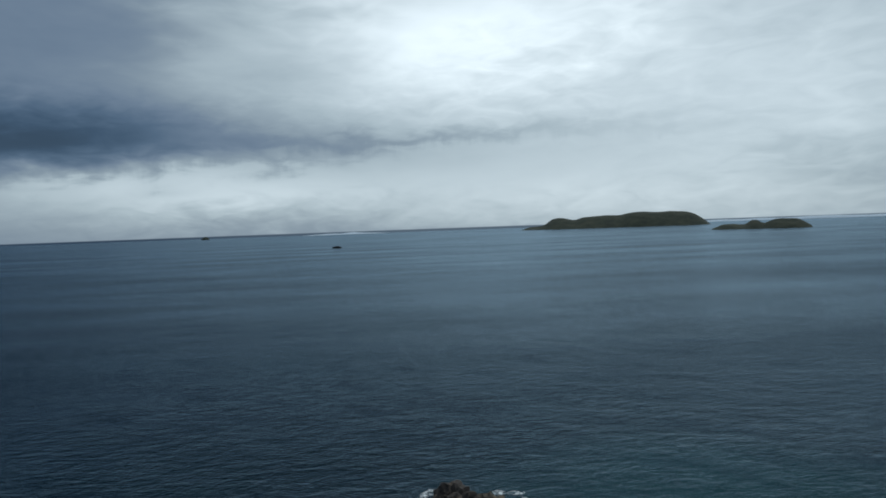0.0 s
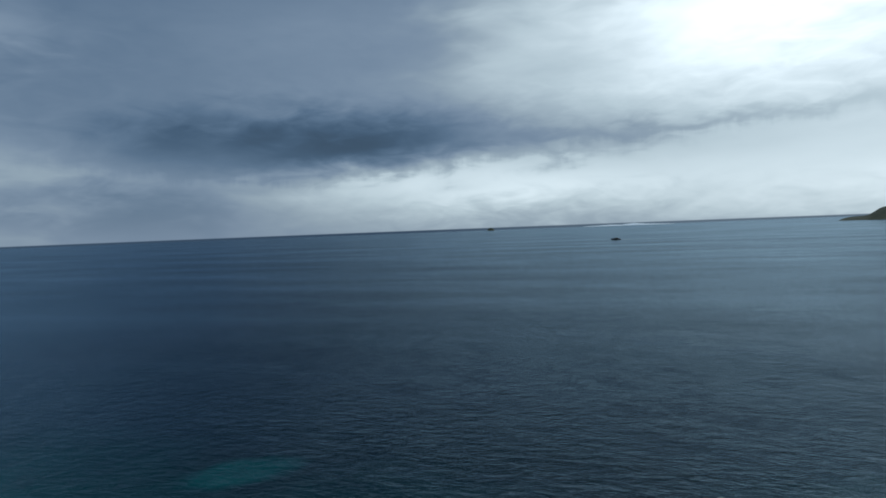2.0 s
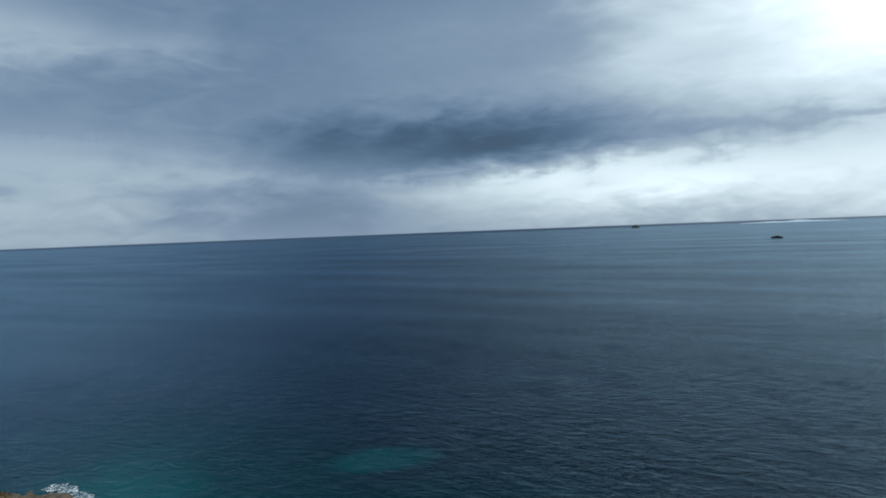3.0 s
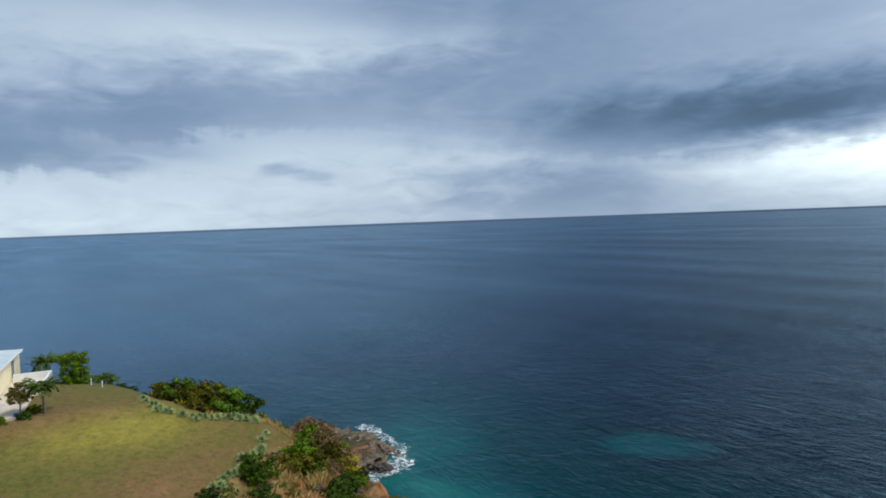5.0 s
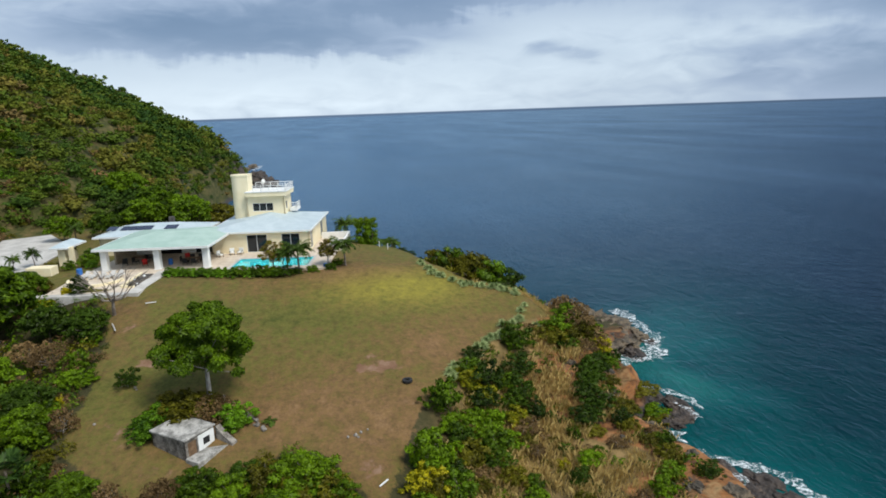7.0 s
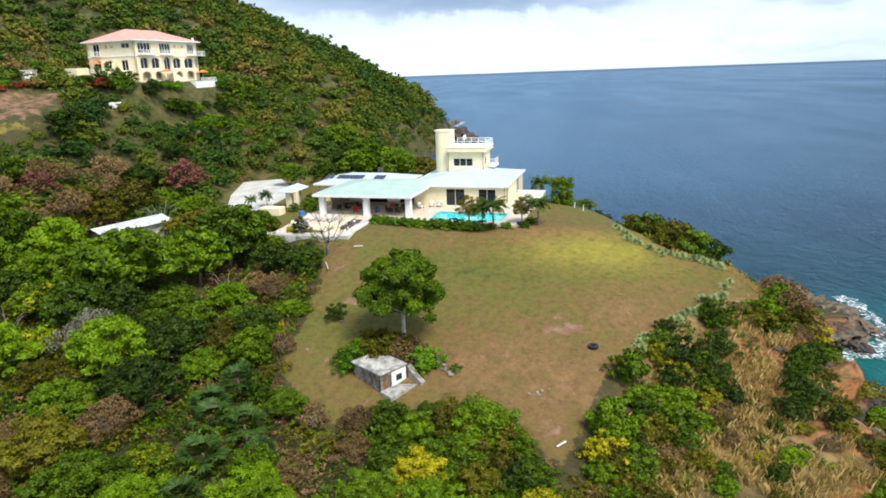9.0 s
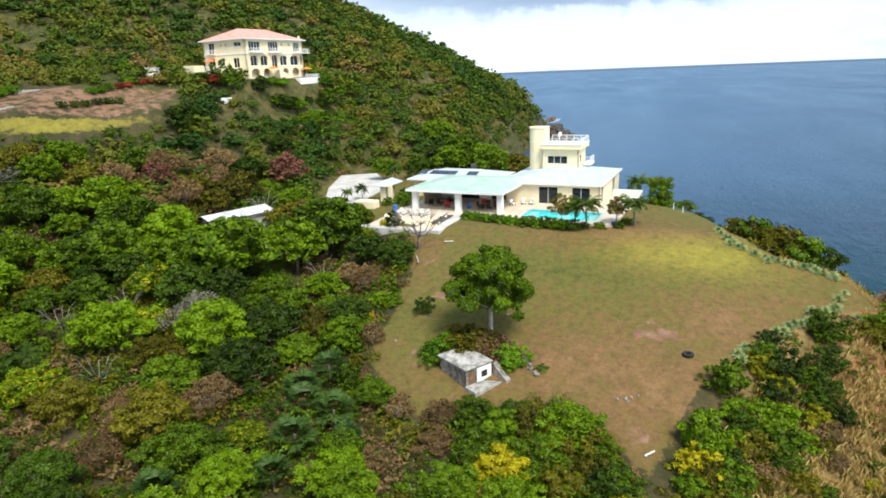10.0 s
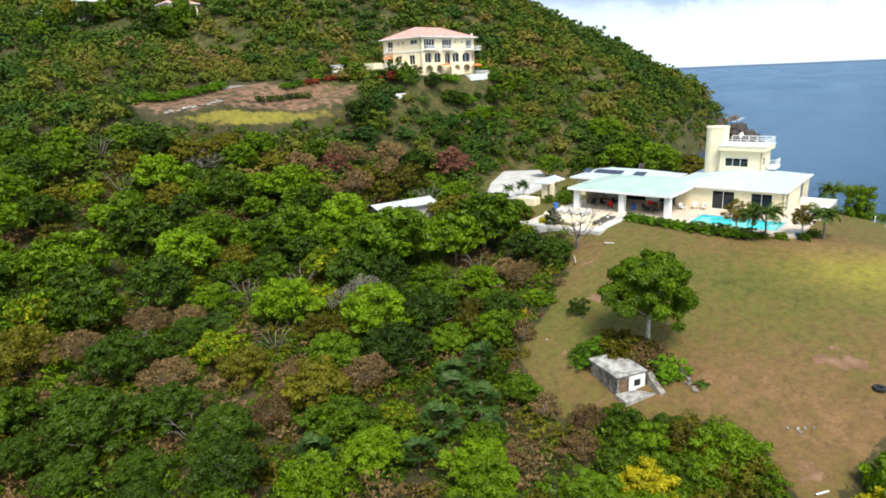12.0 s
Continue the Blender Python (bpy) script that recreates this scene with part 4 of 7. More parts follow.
def pick(x, y, r):
    """What grows where: patches of one kind, mixed at the edges."""
    if blot(x, y, -94, -70, 14, 12) > 0.37:
        return r.choice(["dry", "olive", "red", "mid2", "grey"], p=[0.34, 0.34, 0.10, 0.16, 0.06])
    if blot(x, y, -36, -45, 17, 19) > 0.37:
        return r.choice(["dry", "olive", "dark", "bare", "mid2", "mid", "yellow"], p=[0.20, 0.17, 0.34, 0.04, 0.10, 0.12, 0.03])
    p = 0.5 + 0.5 * math.sin(x * 0.11 + 1.3) * math.cos(y * 0.13) + r.uniform(-0.35, 0.35)
    if p < 0.25:
        return r.choice(["olive", "mid2", "dry", "grey", "bright2"], p=[0.32, 0.26, 0.16, 0.06, 0.20])
    if p < 0.55:
        return r.choice(["mid", "dark", "mid2", "olive", "fan", "bare", "bright"], p=[0.28, 0.22, 0.18, 0.10, 0.05, 0.07, 0.10])
    if p < 0.85:
        return r.choice(["bright", "mid", "dark", "bright2", "yellow", "dry"], p=[0.28, 0.24, 0.18, 0.14, 0.08, 0.08])
    return r.choice(["bright", "yellow", "olive", "bare", "bright2", "palm"], p=[0.34, 0.16, 0.16, 0.06, 0.22, 0.06])


# trees that stand out, with the spread of their crowns
MARKED = [("bright", -81.5, -37.4, 5.6), ("bright", -70.2, -45.3, 6.2), ("grey", -55.8, -40.7, 4.6), ("red", -108.5, -56.0, 5.0), ("dry", -95.7, -73.0, 4.6), ("olive", -91.1, -60.7, 3.6), ("bright2", -50.0, -47.1, 4.8),
          ("bright", -53.7, -66.7, 4.4), ("mid", -55.2, -77.0, 5.4), ("olive", -76.0, -90.4, 4.6), ("yellow", -39.8, -26.6, 2.6), ("mid", -36.3, -30.3, 3.0), ("bright", -35.0, -16.2, 2.6), ("dry", -40.1, -16.6, 1.8),
          ("bright", -64.6, -63.4, 4.0), ("mid", -76.9, -66.0, 5.0)]
MARKED_TOO = [("olive", -83.2, -51.6, 2.7), ("mid", -80.4, -55.4, 3.2), ("bright2", -84.8, -45.6, 3.4), ("olive", -94.0, -66.0, 3.6), ("dry", -88.0, -76.0, 4.0), ("olive", -86.0, -80.0, 3.8), ("dry", -98.6, -64.5, 3.6), ("grey", -76.5, -88.0, 4.2), ("dark", -110.8, -77.8, 4.4), ("bright2", -47.3, -55.9, 3.4), ("dry", -43.7, -55.5, 2.4), ("bright", -43.0, -74.5, 5.0), ("yellow", -50.2, -62.7, 2.6), ("mid", -27.9, -49.0, 3.0), ("olive", -29.6, -34.3, 2.6),
              ("fan", -47.1, -25.0, 3.3), ("fan", -44.2, -20.8, 3.3), ("fan", -40.2, -22.5, 3.3), ("fan", -50.4, -23.8, 3.3), ("fan", -45.0, -24.0, 3.0), ("fan", -42.0, -19.0, 2.6), ("bare", -40.0, -36.3, 2.8), ("bare", -28.9, -46.6, 2.8),
              ("palm", -97.4, -81.9, 4.0), ("palm", -43.4, -50.7, 3.3), ("mid", -156.0, -38.7, 5.5), ("bright", -146.0, -30.7, 5.0), ("olive", -152, -33, 4.5), ("bright", -128, -28.5, 4.4), ("bright2", -130, -21.5, 5.4), ("olive", -130, -15, 5.4), ("bright", -124, -20, 4.2), ("mid", -125, -35, 3.6), ("dark", -133, -25, 4.6), ("mid", -128, -11, 3.2), ("bright", -122, -41, 3.0), ("dark", -137, -33, 4.6),
              ("fan", -36.2, -22.4, 2.8), ("fan", -32.8, -29.6, 2.8), ("yellow", -46.9, -34.1, 3.0), ("dry", -70.7, -27.1, 2.8), ("dark", -60.6, -26.0, 3.0), ("dry", -39.4, -37.1, 2.8), ("dry", -34.7, -36.0, 2.6), ("bright", -37.0, -17.8, 2.4), ("mid", -48.0, -18.6, 2.0), ("dark", -118.0, -62.0, 3.0), ("palm", -173, -66, 4.6), ("palm", -168, -70, 4.0),
              ("bare", -44.5, -44.0, 3.0), ("bare", -36.0, -55.0, 3.2), ("bare", -52.0, -55.0, 3.2), ("bare", -58.0, -52.0, 3.4), ("bare", -30.0, -40.0, 2.8)]


def plant_wood():
    r = np.random.RandomState(77)
    count = 0
    for kind, x, y, rad in MARKED + MARKED_TOO:
        s = rad / 3.3
        place((FINE if math.hypot(x, y) < 78 else WOOD)[kind], x, y, s, r.uniform(0, 6.28), 0.2, s * r.uniform(0.85, 1.0))
        count += 1
    spots = scatter(9000, 24, 122, 84, 166, 4.5, 3)
    for (x, y, z, c, l, clear), low in zip(surveyed(spots), before_bank(spots)):
        if c < 10 or clear or low or (y > 2 and x > -70) or count > 292 or (-54 < x < -34 and -15 < y < 7) or any(math.hypot(x - u, y - w) < q * 0.85 for _, u, w, q in MARKED + MARKED_TOO):
            continue
        s = r.uniform(0.85, 1.4)
        if l > -5 or math.hypot(x, y) < 50:
            s *= 0.75
        place((FINE if math.hypot(x, y) < 72 else WOOD)[pick(x, y, r)], x, y, s, r.uniform(0, 6.28), 0.2, s * r.uniform(0.8, 1.1), z)
        count += 1


def far_wood():
    """The woods beyond: one mass of leaf clumps."""
    r = np.random.RandomState(9)
    protos = []
    for k in range(12):
        c, q = crown_lobes(r, 3.4, 4.0, 0.4, 4)
        protos.append(leaf_quads(r, c, q, 250, 0.35, wide=0.55) if k < 6 else leaf_quads(r, c, q, 125, 0.52, wide=0.6))
    vs, fs, tint = [], [], []
    total = 0
    spots = scatter(70000, 112, 400, 92.5, 162, 3.15, 8) + scatter(24000, 185, 350, 93, 103, 2.0, 81)[:650]
    fore = before_bank(spots)
    for (x, y, z, c, l, clear), low in zip(surveyed(spots), fore):
        if c < (7 if x > -140 else 1.2) or clear or blot(x, y, -171, -46, 6, 5) > 0.4 or blot(x, y, -181, -38, 5, 4) > 0.4:
            continue
        d = math.hypot(x, y)
        if d > 190 and r.rand() < (0.1 if d < 310 else 0.45):
            continue
        v, f = protos[r.randint(6) + (6 if d > 185 else 0)]
        s = r.uniform(0.65, 1.0) * r.uniform(0.9, 1.5) * (1.0 if d < 240 else 1.2) * min(1.0, 0.35 + c / 16)
        if low:
            s = min(s, 0.62)
        a = r.uniform(0, 6.28)
        rot = np.array([[math.cos(a), -math.sin(a), 0], [math.sin(a), math.cos(a), 0], [0, 0, r.uniform(0.7, 1.05)]])
        vs.append((v * s) @ rot.T + np.array([x, y, z - 0.5]))
        fs.append(f + total)
        total += len(v)
        p = 0.45 + 0.22 * math.sin(x * 0.043 + 0.5) * math.cos(y * 0.05) + 0.12 * math.sin(x * 0.16 - y * 0.11) + r.normal() * 0.19
        tint.append(np.full(len(v), min(1, max(0, p))))
    mat = bpy.data.materials.new("far_leaves")
    mat.use_nodes = True
    k = Nodes(mat.node_tree)
    p = mat.node_tree.nodes["Principled BSDF"]
    at = k.n("ShaderNodeAttribute")
    at.attribute_name = "kind"
    isl = k.n("ShaderNodeNewGeometry").outputs["Random Per Island"]
    col = k.ramp(at.outputs["Fac"], [(0.0, (0.028, 0.065, 0.012)), (0.28, (0.06, 0.105, 0.014)), (0.5, (0.095, 0.130, 0.014)), (0.7, (0.140, 0.140, 0.022)), (0.86, (0.21, 0.155, 0.045)), (1.0, (0.19, 0.125, 0.065))])
    k.put(p, "Base Color", k.mix(k.m("ADD", 0.5, k.m("MULTIPLY", isl, 0.28)), k.mix(1.0, col, (0.30, 0.31, 0.25), "RGBA", "MULTIPLY"), k.mix(1.0, col, (1.04, 1.12, 0.66), "RGBA", "MULTIPLY")))
    k.put(p, "Roughness", 0.75)
    k.put(p, "Specular IOR Level", 0.15)
    me = mesh_of("woodland", np.concatenate(vs), np.concatenate(fs), mat)
    a = me.attributes.new("kind", "FLOAT", "POINT")
    a.data.foreach_set("value", np.concatenate(tint).astype(np.float32))
    tagged(new("woodland", me), "dense green and olive woodland covering the hillside", "woods", kind="stuff")


plant_wood()
far_wood()
# trees that half hide the houses on the ridge
for n, (kind, x, y, rad) in enumerate((("mid", -121.5, -193.2, 3.9), ("bright2", -117.2, -194.6, 3.6), ("olive", -126.0, -192.6, 3.9), ("mid", -131.0, -184.4, 3.4), ("bright", -134.8, -183.0, 3.4),
                                       ("dark", -127.5, -186.2, 3.6), ("olive", -138.6, -182.0, 3.4), ("mid", -137.6, -162.6, 4.8), ("dark", -133.8, -163.8, 4.6), ("bright2", -141.0, -161.4, 4.8), ("mid2", -135.4, -160.6, 4.4))):
    place(WOOD[kind], x, y, rad / 3.0, n * 1.7, 0.2, rad / 2.5)


# ================= buildings =================
CREAM = plain("cream_stucco", (0.79, 0.68, 0.44), (0.85, 0.76, 0.54), 0.6, 0.9, (20.0, 0.2, 0.02))
WHITE = plain("white_paint", (0.70, 0.71, 0.69), (0.80, 0.80, 0.78), 0.8, 0.75, (18.0, 0.15, 0.02))
ROOF_BLUE = plain("pale_roof_coating", (0.40, 0.48, 0.51), (0.52, 0.59, 0.61), 0.5, 0.55, (4.0, 0.2, 0.03))
ROOF_GREEN = plain("green_tinted_roof_coating", (0.32, 0.45, 0.38), (0.42, 0.54, 0.47), 0.45, 0.55, (4.0, 0.2, 0.03))
STONE_PAVE = plain("travertine_paving", (0.50, 0.41, 0.31), (0.66, 0.57, 0.46), 0.9, 0.8, (6.0, 0.2, 0.02))
CONCRETE = plain("pale_concrete", (0.40, 0.38, 0.35), (0.58, 0.56, 0.52), 0.5, 0.85, (7.0, 0.3, 0.03))
SHEET = plain("weathered_sheet_metal", (0.36, 0.37, 0.37), (0.62, 0.63, 0.63), 0.7, 0.6, (3.0, 0.2, 0.02), fine=6.0)
# shade of unlit rooms put into a colour; also plain dark parts and soil
DARK = plain("room_shade_and_dark_grey", (0.05, 0.045, 0.04), (0.10, 0.09, 0.08), 1.0, 0.9)
ROOF_TILE = plain("salmon_roof_tiles", (0.54, 0.25, 0.20), (0.68, 0.36, 0.30), 0.8, 0.8, (5.0, 0.5, 0.06))
ORANGE = plain("orange_canvas", (0.62, 0.16, 0.05), (0.75, 0.24, 0.08), 1.0, 0.8)
RED = plain("red_canvas", (0.50, 0.02, 0.02), (0.62, 0.04, 0.03), 2.0, 0.7)
BLUE = plain("blue_plastic", (0.02, 0.10, 0.35), (0.04, 0.16, 0.48), 2.0, 0.4)
BLACK = plain("black_rubber", (0.012, 0.012, 0.012), (0.03, 0.03, 0.03), 3.0, 0.6)
PANEL = plain("solar_cells", (0.01, 0.015, 0.04), (0.03, 0.04, 0.08), 2.0, 0.12)
OLD_STONE = plain("lichened_masonry", (0.07, 0.06, 0.05), (0.34, 0.31, 0.27), 1.6, 0.95, (4.0, 0.8, 0.08), fine=5.0)
OLD_TOP = plain("weathered_cement", (0.16, 0.155, 0.14), (0.52, 0.50, 0.46), 1.3, 0.95, (5.0, 0.5, 0.05), fine=7.0)
WOOD_BROWN = plain("brown_wood", (0.11, 0.065, 0.035), (0.22, 0.14, 0.08), 2.0, 0.8, (12.0, 0.4, 0.02))
POOL_TILE = plain("pool_tiles", (0.05, 0.42, 0.46), (0.08, 0.52, 0.55), 1.2, 0.5)


def glass_material():
    def build(k):
        k.put(k.p, "Base Color", (0.02, 0.025, 0.03, 1))
        k.put(k.p, "Roughness", 0.04)
        k.put(k.p, "Transmission Weight", 0.25)
        k.put(k.p, "IOR", 1.45)
        k.put(k.p, "Specular IOR Level", 0.5)
    return material("window_glass", build)


def pool_water():
    def build(k):
        k.put(k.p, "Base Color", (0.30, 0.85, 0.86, 1))
        k.put(k.p, "Roughness", 0.05)
        k.put(k.p, "Transmission Weight", 0.9)
        k.put(k.p, "IOR", 1.33)
    return material("pool_water", build, (2.0, 0.15, 0.05), 0.05)


GLASS, POOL_WATER = glass_material(), pool_water()


def along(a, b):
    """Frame of a wall: x from a to b, y to its left (indoors), z up."""
    d = Vector((b[0] - a[0], b[1] - a[1], 0)).normalized()
    return Matrix(((d.x, -d.y, 0, a[0]), (d.y, d.x, 0, a[1]), (0, 0, 1, 0), (0, 0, 0, 1)))


def wall(parent, a, b, z0, z1, mat, holes=(), th=0.25, name="wall", label=""):
    """A wall with openings through it: (from, to, sill, head) or with a fifth value, the rise of an arch."""
    m, length = along(a, b), math.dist(a, b)
    bm = bmesh.new()
    xs = sorted({0.0, length, *(h[0] for h in holes), *(h[1] for h in holes)})
    zs = sorted({z0, z1, *(max(z0, h[2]) for h in holes), *(h[3] for h in holes)})
    solid = {(i, j) for i in range(len(xs) - 1) for j in range(len(zs) - 1)
             if not any(h[0] < (xs[i] + xs[i + 1]) / 2 < h[1] and h[2] < (zs[j] + zs[j + 1]) / 2 < h[3] for h in holes)}
    made = {}

    def vert(i, j, q):
        if (i, j, q) not in made:
            made[i, j, q] = bm.verts.new(m @ Vector((xs[i], q * th, zs[j])))
        return made[i, j, q]

    for i, j in solid:
        c = ((i, j), (i + 1, j), (i + 1, j + 1), (i, j + 1))
        bm.faces.new([vert(*p, 0) for p in c])
        bm.faces.new([vert(*p, 1) for p in c[::-1]])
        for k, (di, dj) in enumerate(((0, -1), (1, 0), (0, 1), (-1, 0))):
            if (i + di, j + dj) not in solid:
                a0, a1 = c[k], c[(k + 1) % 4]
                bm.faces.new((vert(*a0, 0), vert(*a0, 1), vert(*a1, 1), vert(*a1, 0)))
    for h in holes:
        if len(h) > 4:
            w, rise, n = (h[1] - h[0]) / 2, h[4], 6
            for side in (-1, 1):
                c = (h[0] + h[1]) / 2
                arc = [(c + side * w * math.cos(q * math.pi / 2 / n), h[3] - rise + rise * math.sin(q * math.pi / 2 / n)) for q in range(n + 1)]
                loop = arc + [(c + side * w, h[3])]
                fr = [bm.verts.new(m @ Vector((x, 0, z))) for x, z in loop]
                bk = [bm.verts.new(m @ Vector((x, th, z))) for x, z in loop]
                bm.faces.new(fr), bm.faces.new(bk[::-1])
                for i in range(len(loop)):
                    j = (i + 1) % len(loop)
                    bm.faces.new((fr[i], bk[i], bk[j], fr[j]))
    return part(name, bm, mat, parent, label)


def window(parent, a, b, hole, panes=2, frame_mat=None, name="window", bar=0.07, inset=0.08):
    """A framed window in an opening: the frame, and each pane under it."""
    m = along(a, b)
    s0, s1, z0, z1 = hole[:4]
    w = (s1 - s0 - bar * (panes + 1)) / panes
    lights = [(bar + i * (w + bar), bar + i * (w + bar) + w, z0 + bar, z1 - bar) for i in range(panes)]
    fr = wall(parent, (m @ Vector((s0 + 0.002, inset, 0))).xy, (m @ Vector((s1 - 0.002, inset, 0))).xy, z0 + 0.002, z1 - 0.002, frame_mat or WHITE, lights, 0.09, name)
    for i in range(panes):
        x = s0 + bar + i * (w + bar)
        bm = bmesh.new()
        box(bm, x, x + w, inset + 0.03, inset + 0.05, z0 + bar, z1 - bar, m=m)
        part("pane", bm, GLASS, fr)
    return fr


def hip_roof(parent, x0, x1, y0, y1, z0, z1, inset, mat, name="roof", thick=0.18, along_x=True, fascia=None):
    """A hipped roof over a rectangle, with a closed underside and a fascia board round the eaves."""
    bm = bmesh.new()
    c = [bm.verts.new(p) for p in ((x0, y0, z0), (x1, y0, z0), (x1, y1, z0), (x0, y1, z0))]
    if along_x:
        r = [bm.verts.new((x0 + inset, (y0 + y1) / 2, z1)), bm.verts.new((x1 - inset, (y0 + y1) / 2, z1))]
        for f in ((c[0], c[1], r[1], r[0]), (c[1], c[2], r[1]), (c[2], c[3], r[0], r[1]), (c[3], c[0], r[0])):
            bm.faces.new(f)
    else:
        r = [bm.verts.new(((x0 + x1) / 2, y0 + inset, z1)), bm.verts.new(((x0 + x1) / 2, y1 - inset, z1))]
        for f in ((c[1], c[2], r[1], r[0]), (c[0], c[1], r[0]), (c[3], c[0], r[0], r[1]), (c[2], c[3], r[1])):
            bm.faces.new(f)
    bm.faces.new(c[::-1])
    ob = part(name, bm, mat, parent)
    bm = bmesh.new()
    t = 0.06
    for d in ((x0 - t, x1 + t, y0 - t, y0), (x0 - t, x1 + t, y1, y1 + t), (x0 - t, x0, y0, y1), (x1, x1 + t, y0, y1)):
        box(bm, *d, z0 - thick, z0 + 0.03)
    part("fascia", bm, fascia or WHITE, ob)
    return ob


def railing(parent, pts, z, h, mat, gap=1.3, name="railing"):
    """Posts with a top rail and two middle rails along a line of points."""
    bm = bmesh.new()
    for a, b in zip(pts, pts[1:]):
        m, length = along(a, b), math.dist(a, b)
        n = max(1, round(length / gap))
        for i in range(n + 1):
            x = length * i / n
            box(bm, x - 0.045, x + 0.045, -0.045, 0.045, z, z + h, m=m)
        for q, t in ((h - 0.05, 0.05), (h * 0.62, 0.025), (h * 0.3, 0.025)):
            box(bm, 0, length, -0.035, 0.035, z + q - t, z + q + t, m=m)
    return part(name, bm, mat, parent)


def make_villa():
    v = thing("villa", HOUSE, "cream villa with pale roof, lookout tower and pillared porch", "house")
    # --- main block ---
    doors = [(5.4, 8.5, 0.0, 2.75), (10.7, 13.5, 0.0, 2.75)]
    wall(v, (-15, 0), (0, 0), -0.6, 3.3, CREAM, doors, name="wall")
    for d in doors:
        window(v, (-15, 0), (0, 0), d, 2, name="sliding_door")
    side = [(0.8, 3.0, 0.1, 2.75), (10.4, 12.8, 0.1, 2.75)]
    wall(v, (0, 0), (0, 16.5), -0.6, 3.3, CREAM, side)
    for d in side:
        window(v, (0, 0), (0, 16.5), d, 2)
    wall(v, (0, 16.5), (-15, 16.5), -0.6, 3.3, CREAM)
    wall(v, (-15, 16.5), (-15, 0), -0.6, 3.3, CREAM)
    boxed("floor", (-14.7, -0.3, 0.3, 16.2, -0.2, 0.02), STONE_PAVE, v)
    # dark sheet added behind the doors, the room's shade in its colour
    boxed("partition", (-14.7, -0.3, 4.0, 4.15, 0.02, 3.2), DARK, v)
    hip_roof(v, -15.9, 0.35, -0.55, 16.9, 3.32, 4.85, 7.2, ROOF_BLUE, along_x=False, thick=0.24)
    # --- lookout tower over the middle of the roof ---
    wins = [(1.0, 4.4, 5.0, 6.35)]
    wall(v, (-11.7, 9.0), (-5.4, 9.0), 3.2, 7.0, CREAM, wins, name="tower_wall")
    window(v, (-11.7, 9.0), (-5.4, 9.0), wins[0], 3)
    wins = [(1.0, 2.4, 5.1, 6.4)]
    wall(v, (-5.4, 9.0), (-5.4, 14.2), 3.2, 7.0, CREAM, wins, name="tower_wall")
    window(v, (-5.4, 9.0), (-5.4, 14.2), wins[0], 1)
    wall(v, (-5.4, 14.2), (-11.7, 14.2), 3.2, 7.0, CREAM, name="tower_wall")
    wall(v, (-11.7, 14.2), (-11.7, 9.0), 3.2, 7.0, CREAM, name="tower_wall")
    boxed("band", (-11.78, -5.32, 8.92, 14.28, 3.9, 4.06), CREAM, v, 0.02)
    for p, q in (((-11.7, 9.0), (-5.4, 9.0)), ((-5.4, 9.0), (-5.4, 14.2)), ((-5.4, 14.2), (-11.7, 14.2)), ((-11.7, 14.2), (-11.7, 9.0))):
        wall(v, p, q, 7.0, 7.5, CREAM, name="tower_wall")
    deck = boxed("deck", (-11.6, -4.85, 8.35, 14.4, 7.5, 8.2), CREAM, v, 0.03, "cream roof deck slab with a low parapet")
    boxed("coping", (-11.7, -4.75, 8.25, 14.5, 8.2, 8.3), WHITE, deck, 0.02)
    railing(v, [(-10.3, 8.45), (-4.95, 8.45), (-4.95, 14.3), (-11.3, 14.3)], 8.3, 1.0, WHITE, 1.2)
    # stair turret with a rounded side
    bm = bmesh.new()
    ring = [(-12.9 + 1.4 * math.cos(t), 11.0 + 1.4 * math.sin(t)) for t in [math.pi / 2 + math.pi * i / 14 for i in range(15)]]
    outline = ring + [(-11.3, 9.6), (-11.3, 12.4)]
    for z0, z1, grow in ((3.2, 10.75, 1.0), (10.75, 11.0, 1.05)):
        lo = [bm.verts.new((-12.0 + (x + 12.0) * grow, 11 + (y - 11) * grow, z0)) for x, y in outline]
        hi = [bm.verts.new((-12.0 + (x + 12.0) * grow, 11 + (y - 11) * grow, z1)) for x, y in outline]
        bm.faces.new(lo[::-1]), bm.faces.new(hi)
        for i in range(len(lo)):
            j = (i + 1) % len(lo)
            bm.faces.new((lo[i], lo[j], hi[j], hi[i]))
    part("stair_turret", bm, CREAM, v, "cream rounded stair turret with a projecting rim")
    # lower balcony at the seaward side
    boxed("balcony", (-5.15, -3.95, 11.5, 14.6, 4.5, 4.95), WHITE, v, 0.02)
    railing(v, [(-5.1, 11.6), (-4.05, 11.6), (-4.05, 14.5)], 4.95, 1.0, WHITE, 1.1)
    bm = bmesh.new()
    bmesh.ops.create_cone(bm, cap_ends=True, segments=14, radius1=0.45, radius2=0.08, depth=0.22, matrix=pose(-9.6, 12.5, 9.6, 70, 0, -30))
    box(bm, -9.64, -9.56, 12.55, 12.63, 7.75, 9.6)
    part("dish", bm, WHITE, v, "small white dish on a mast")
    # --- porch ---
    boxed("porch_floor", (-29.2, -15.25, -9.6, 4.0, -0.5, 0.0), STONE_PAVE, v)
    for x in (-26.9, -19.6, -12.85):
        p = boxed("pillar", (x - 0.42, x + 0.42, -9.1, -8.26, 0.004, 2.85), WHITE, v, 0.03)
        boxed("plinth", (x - 0.5, x + 0.5, -9.18, -8.18, 0.002, 0.14), WHITE, p, 0.02)
    bm = bmesh.new()
    box(bm, -27.5, -12.2, -9.15, -8.2, 2.85, 3.25)
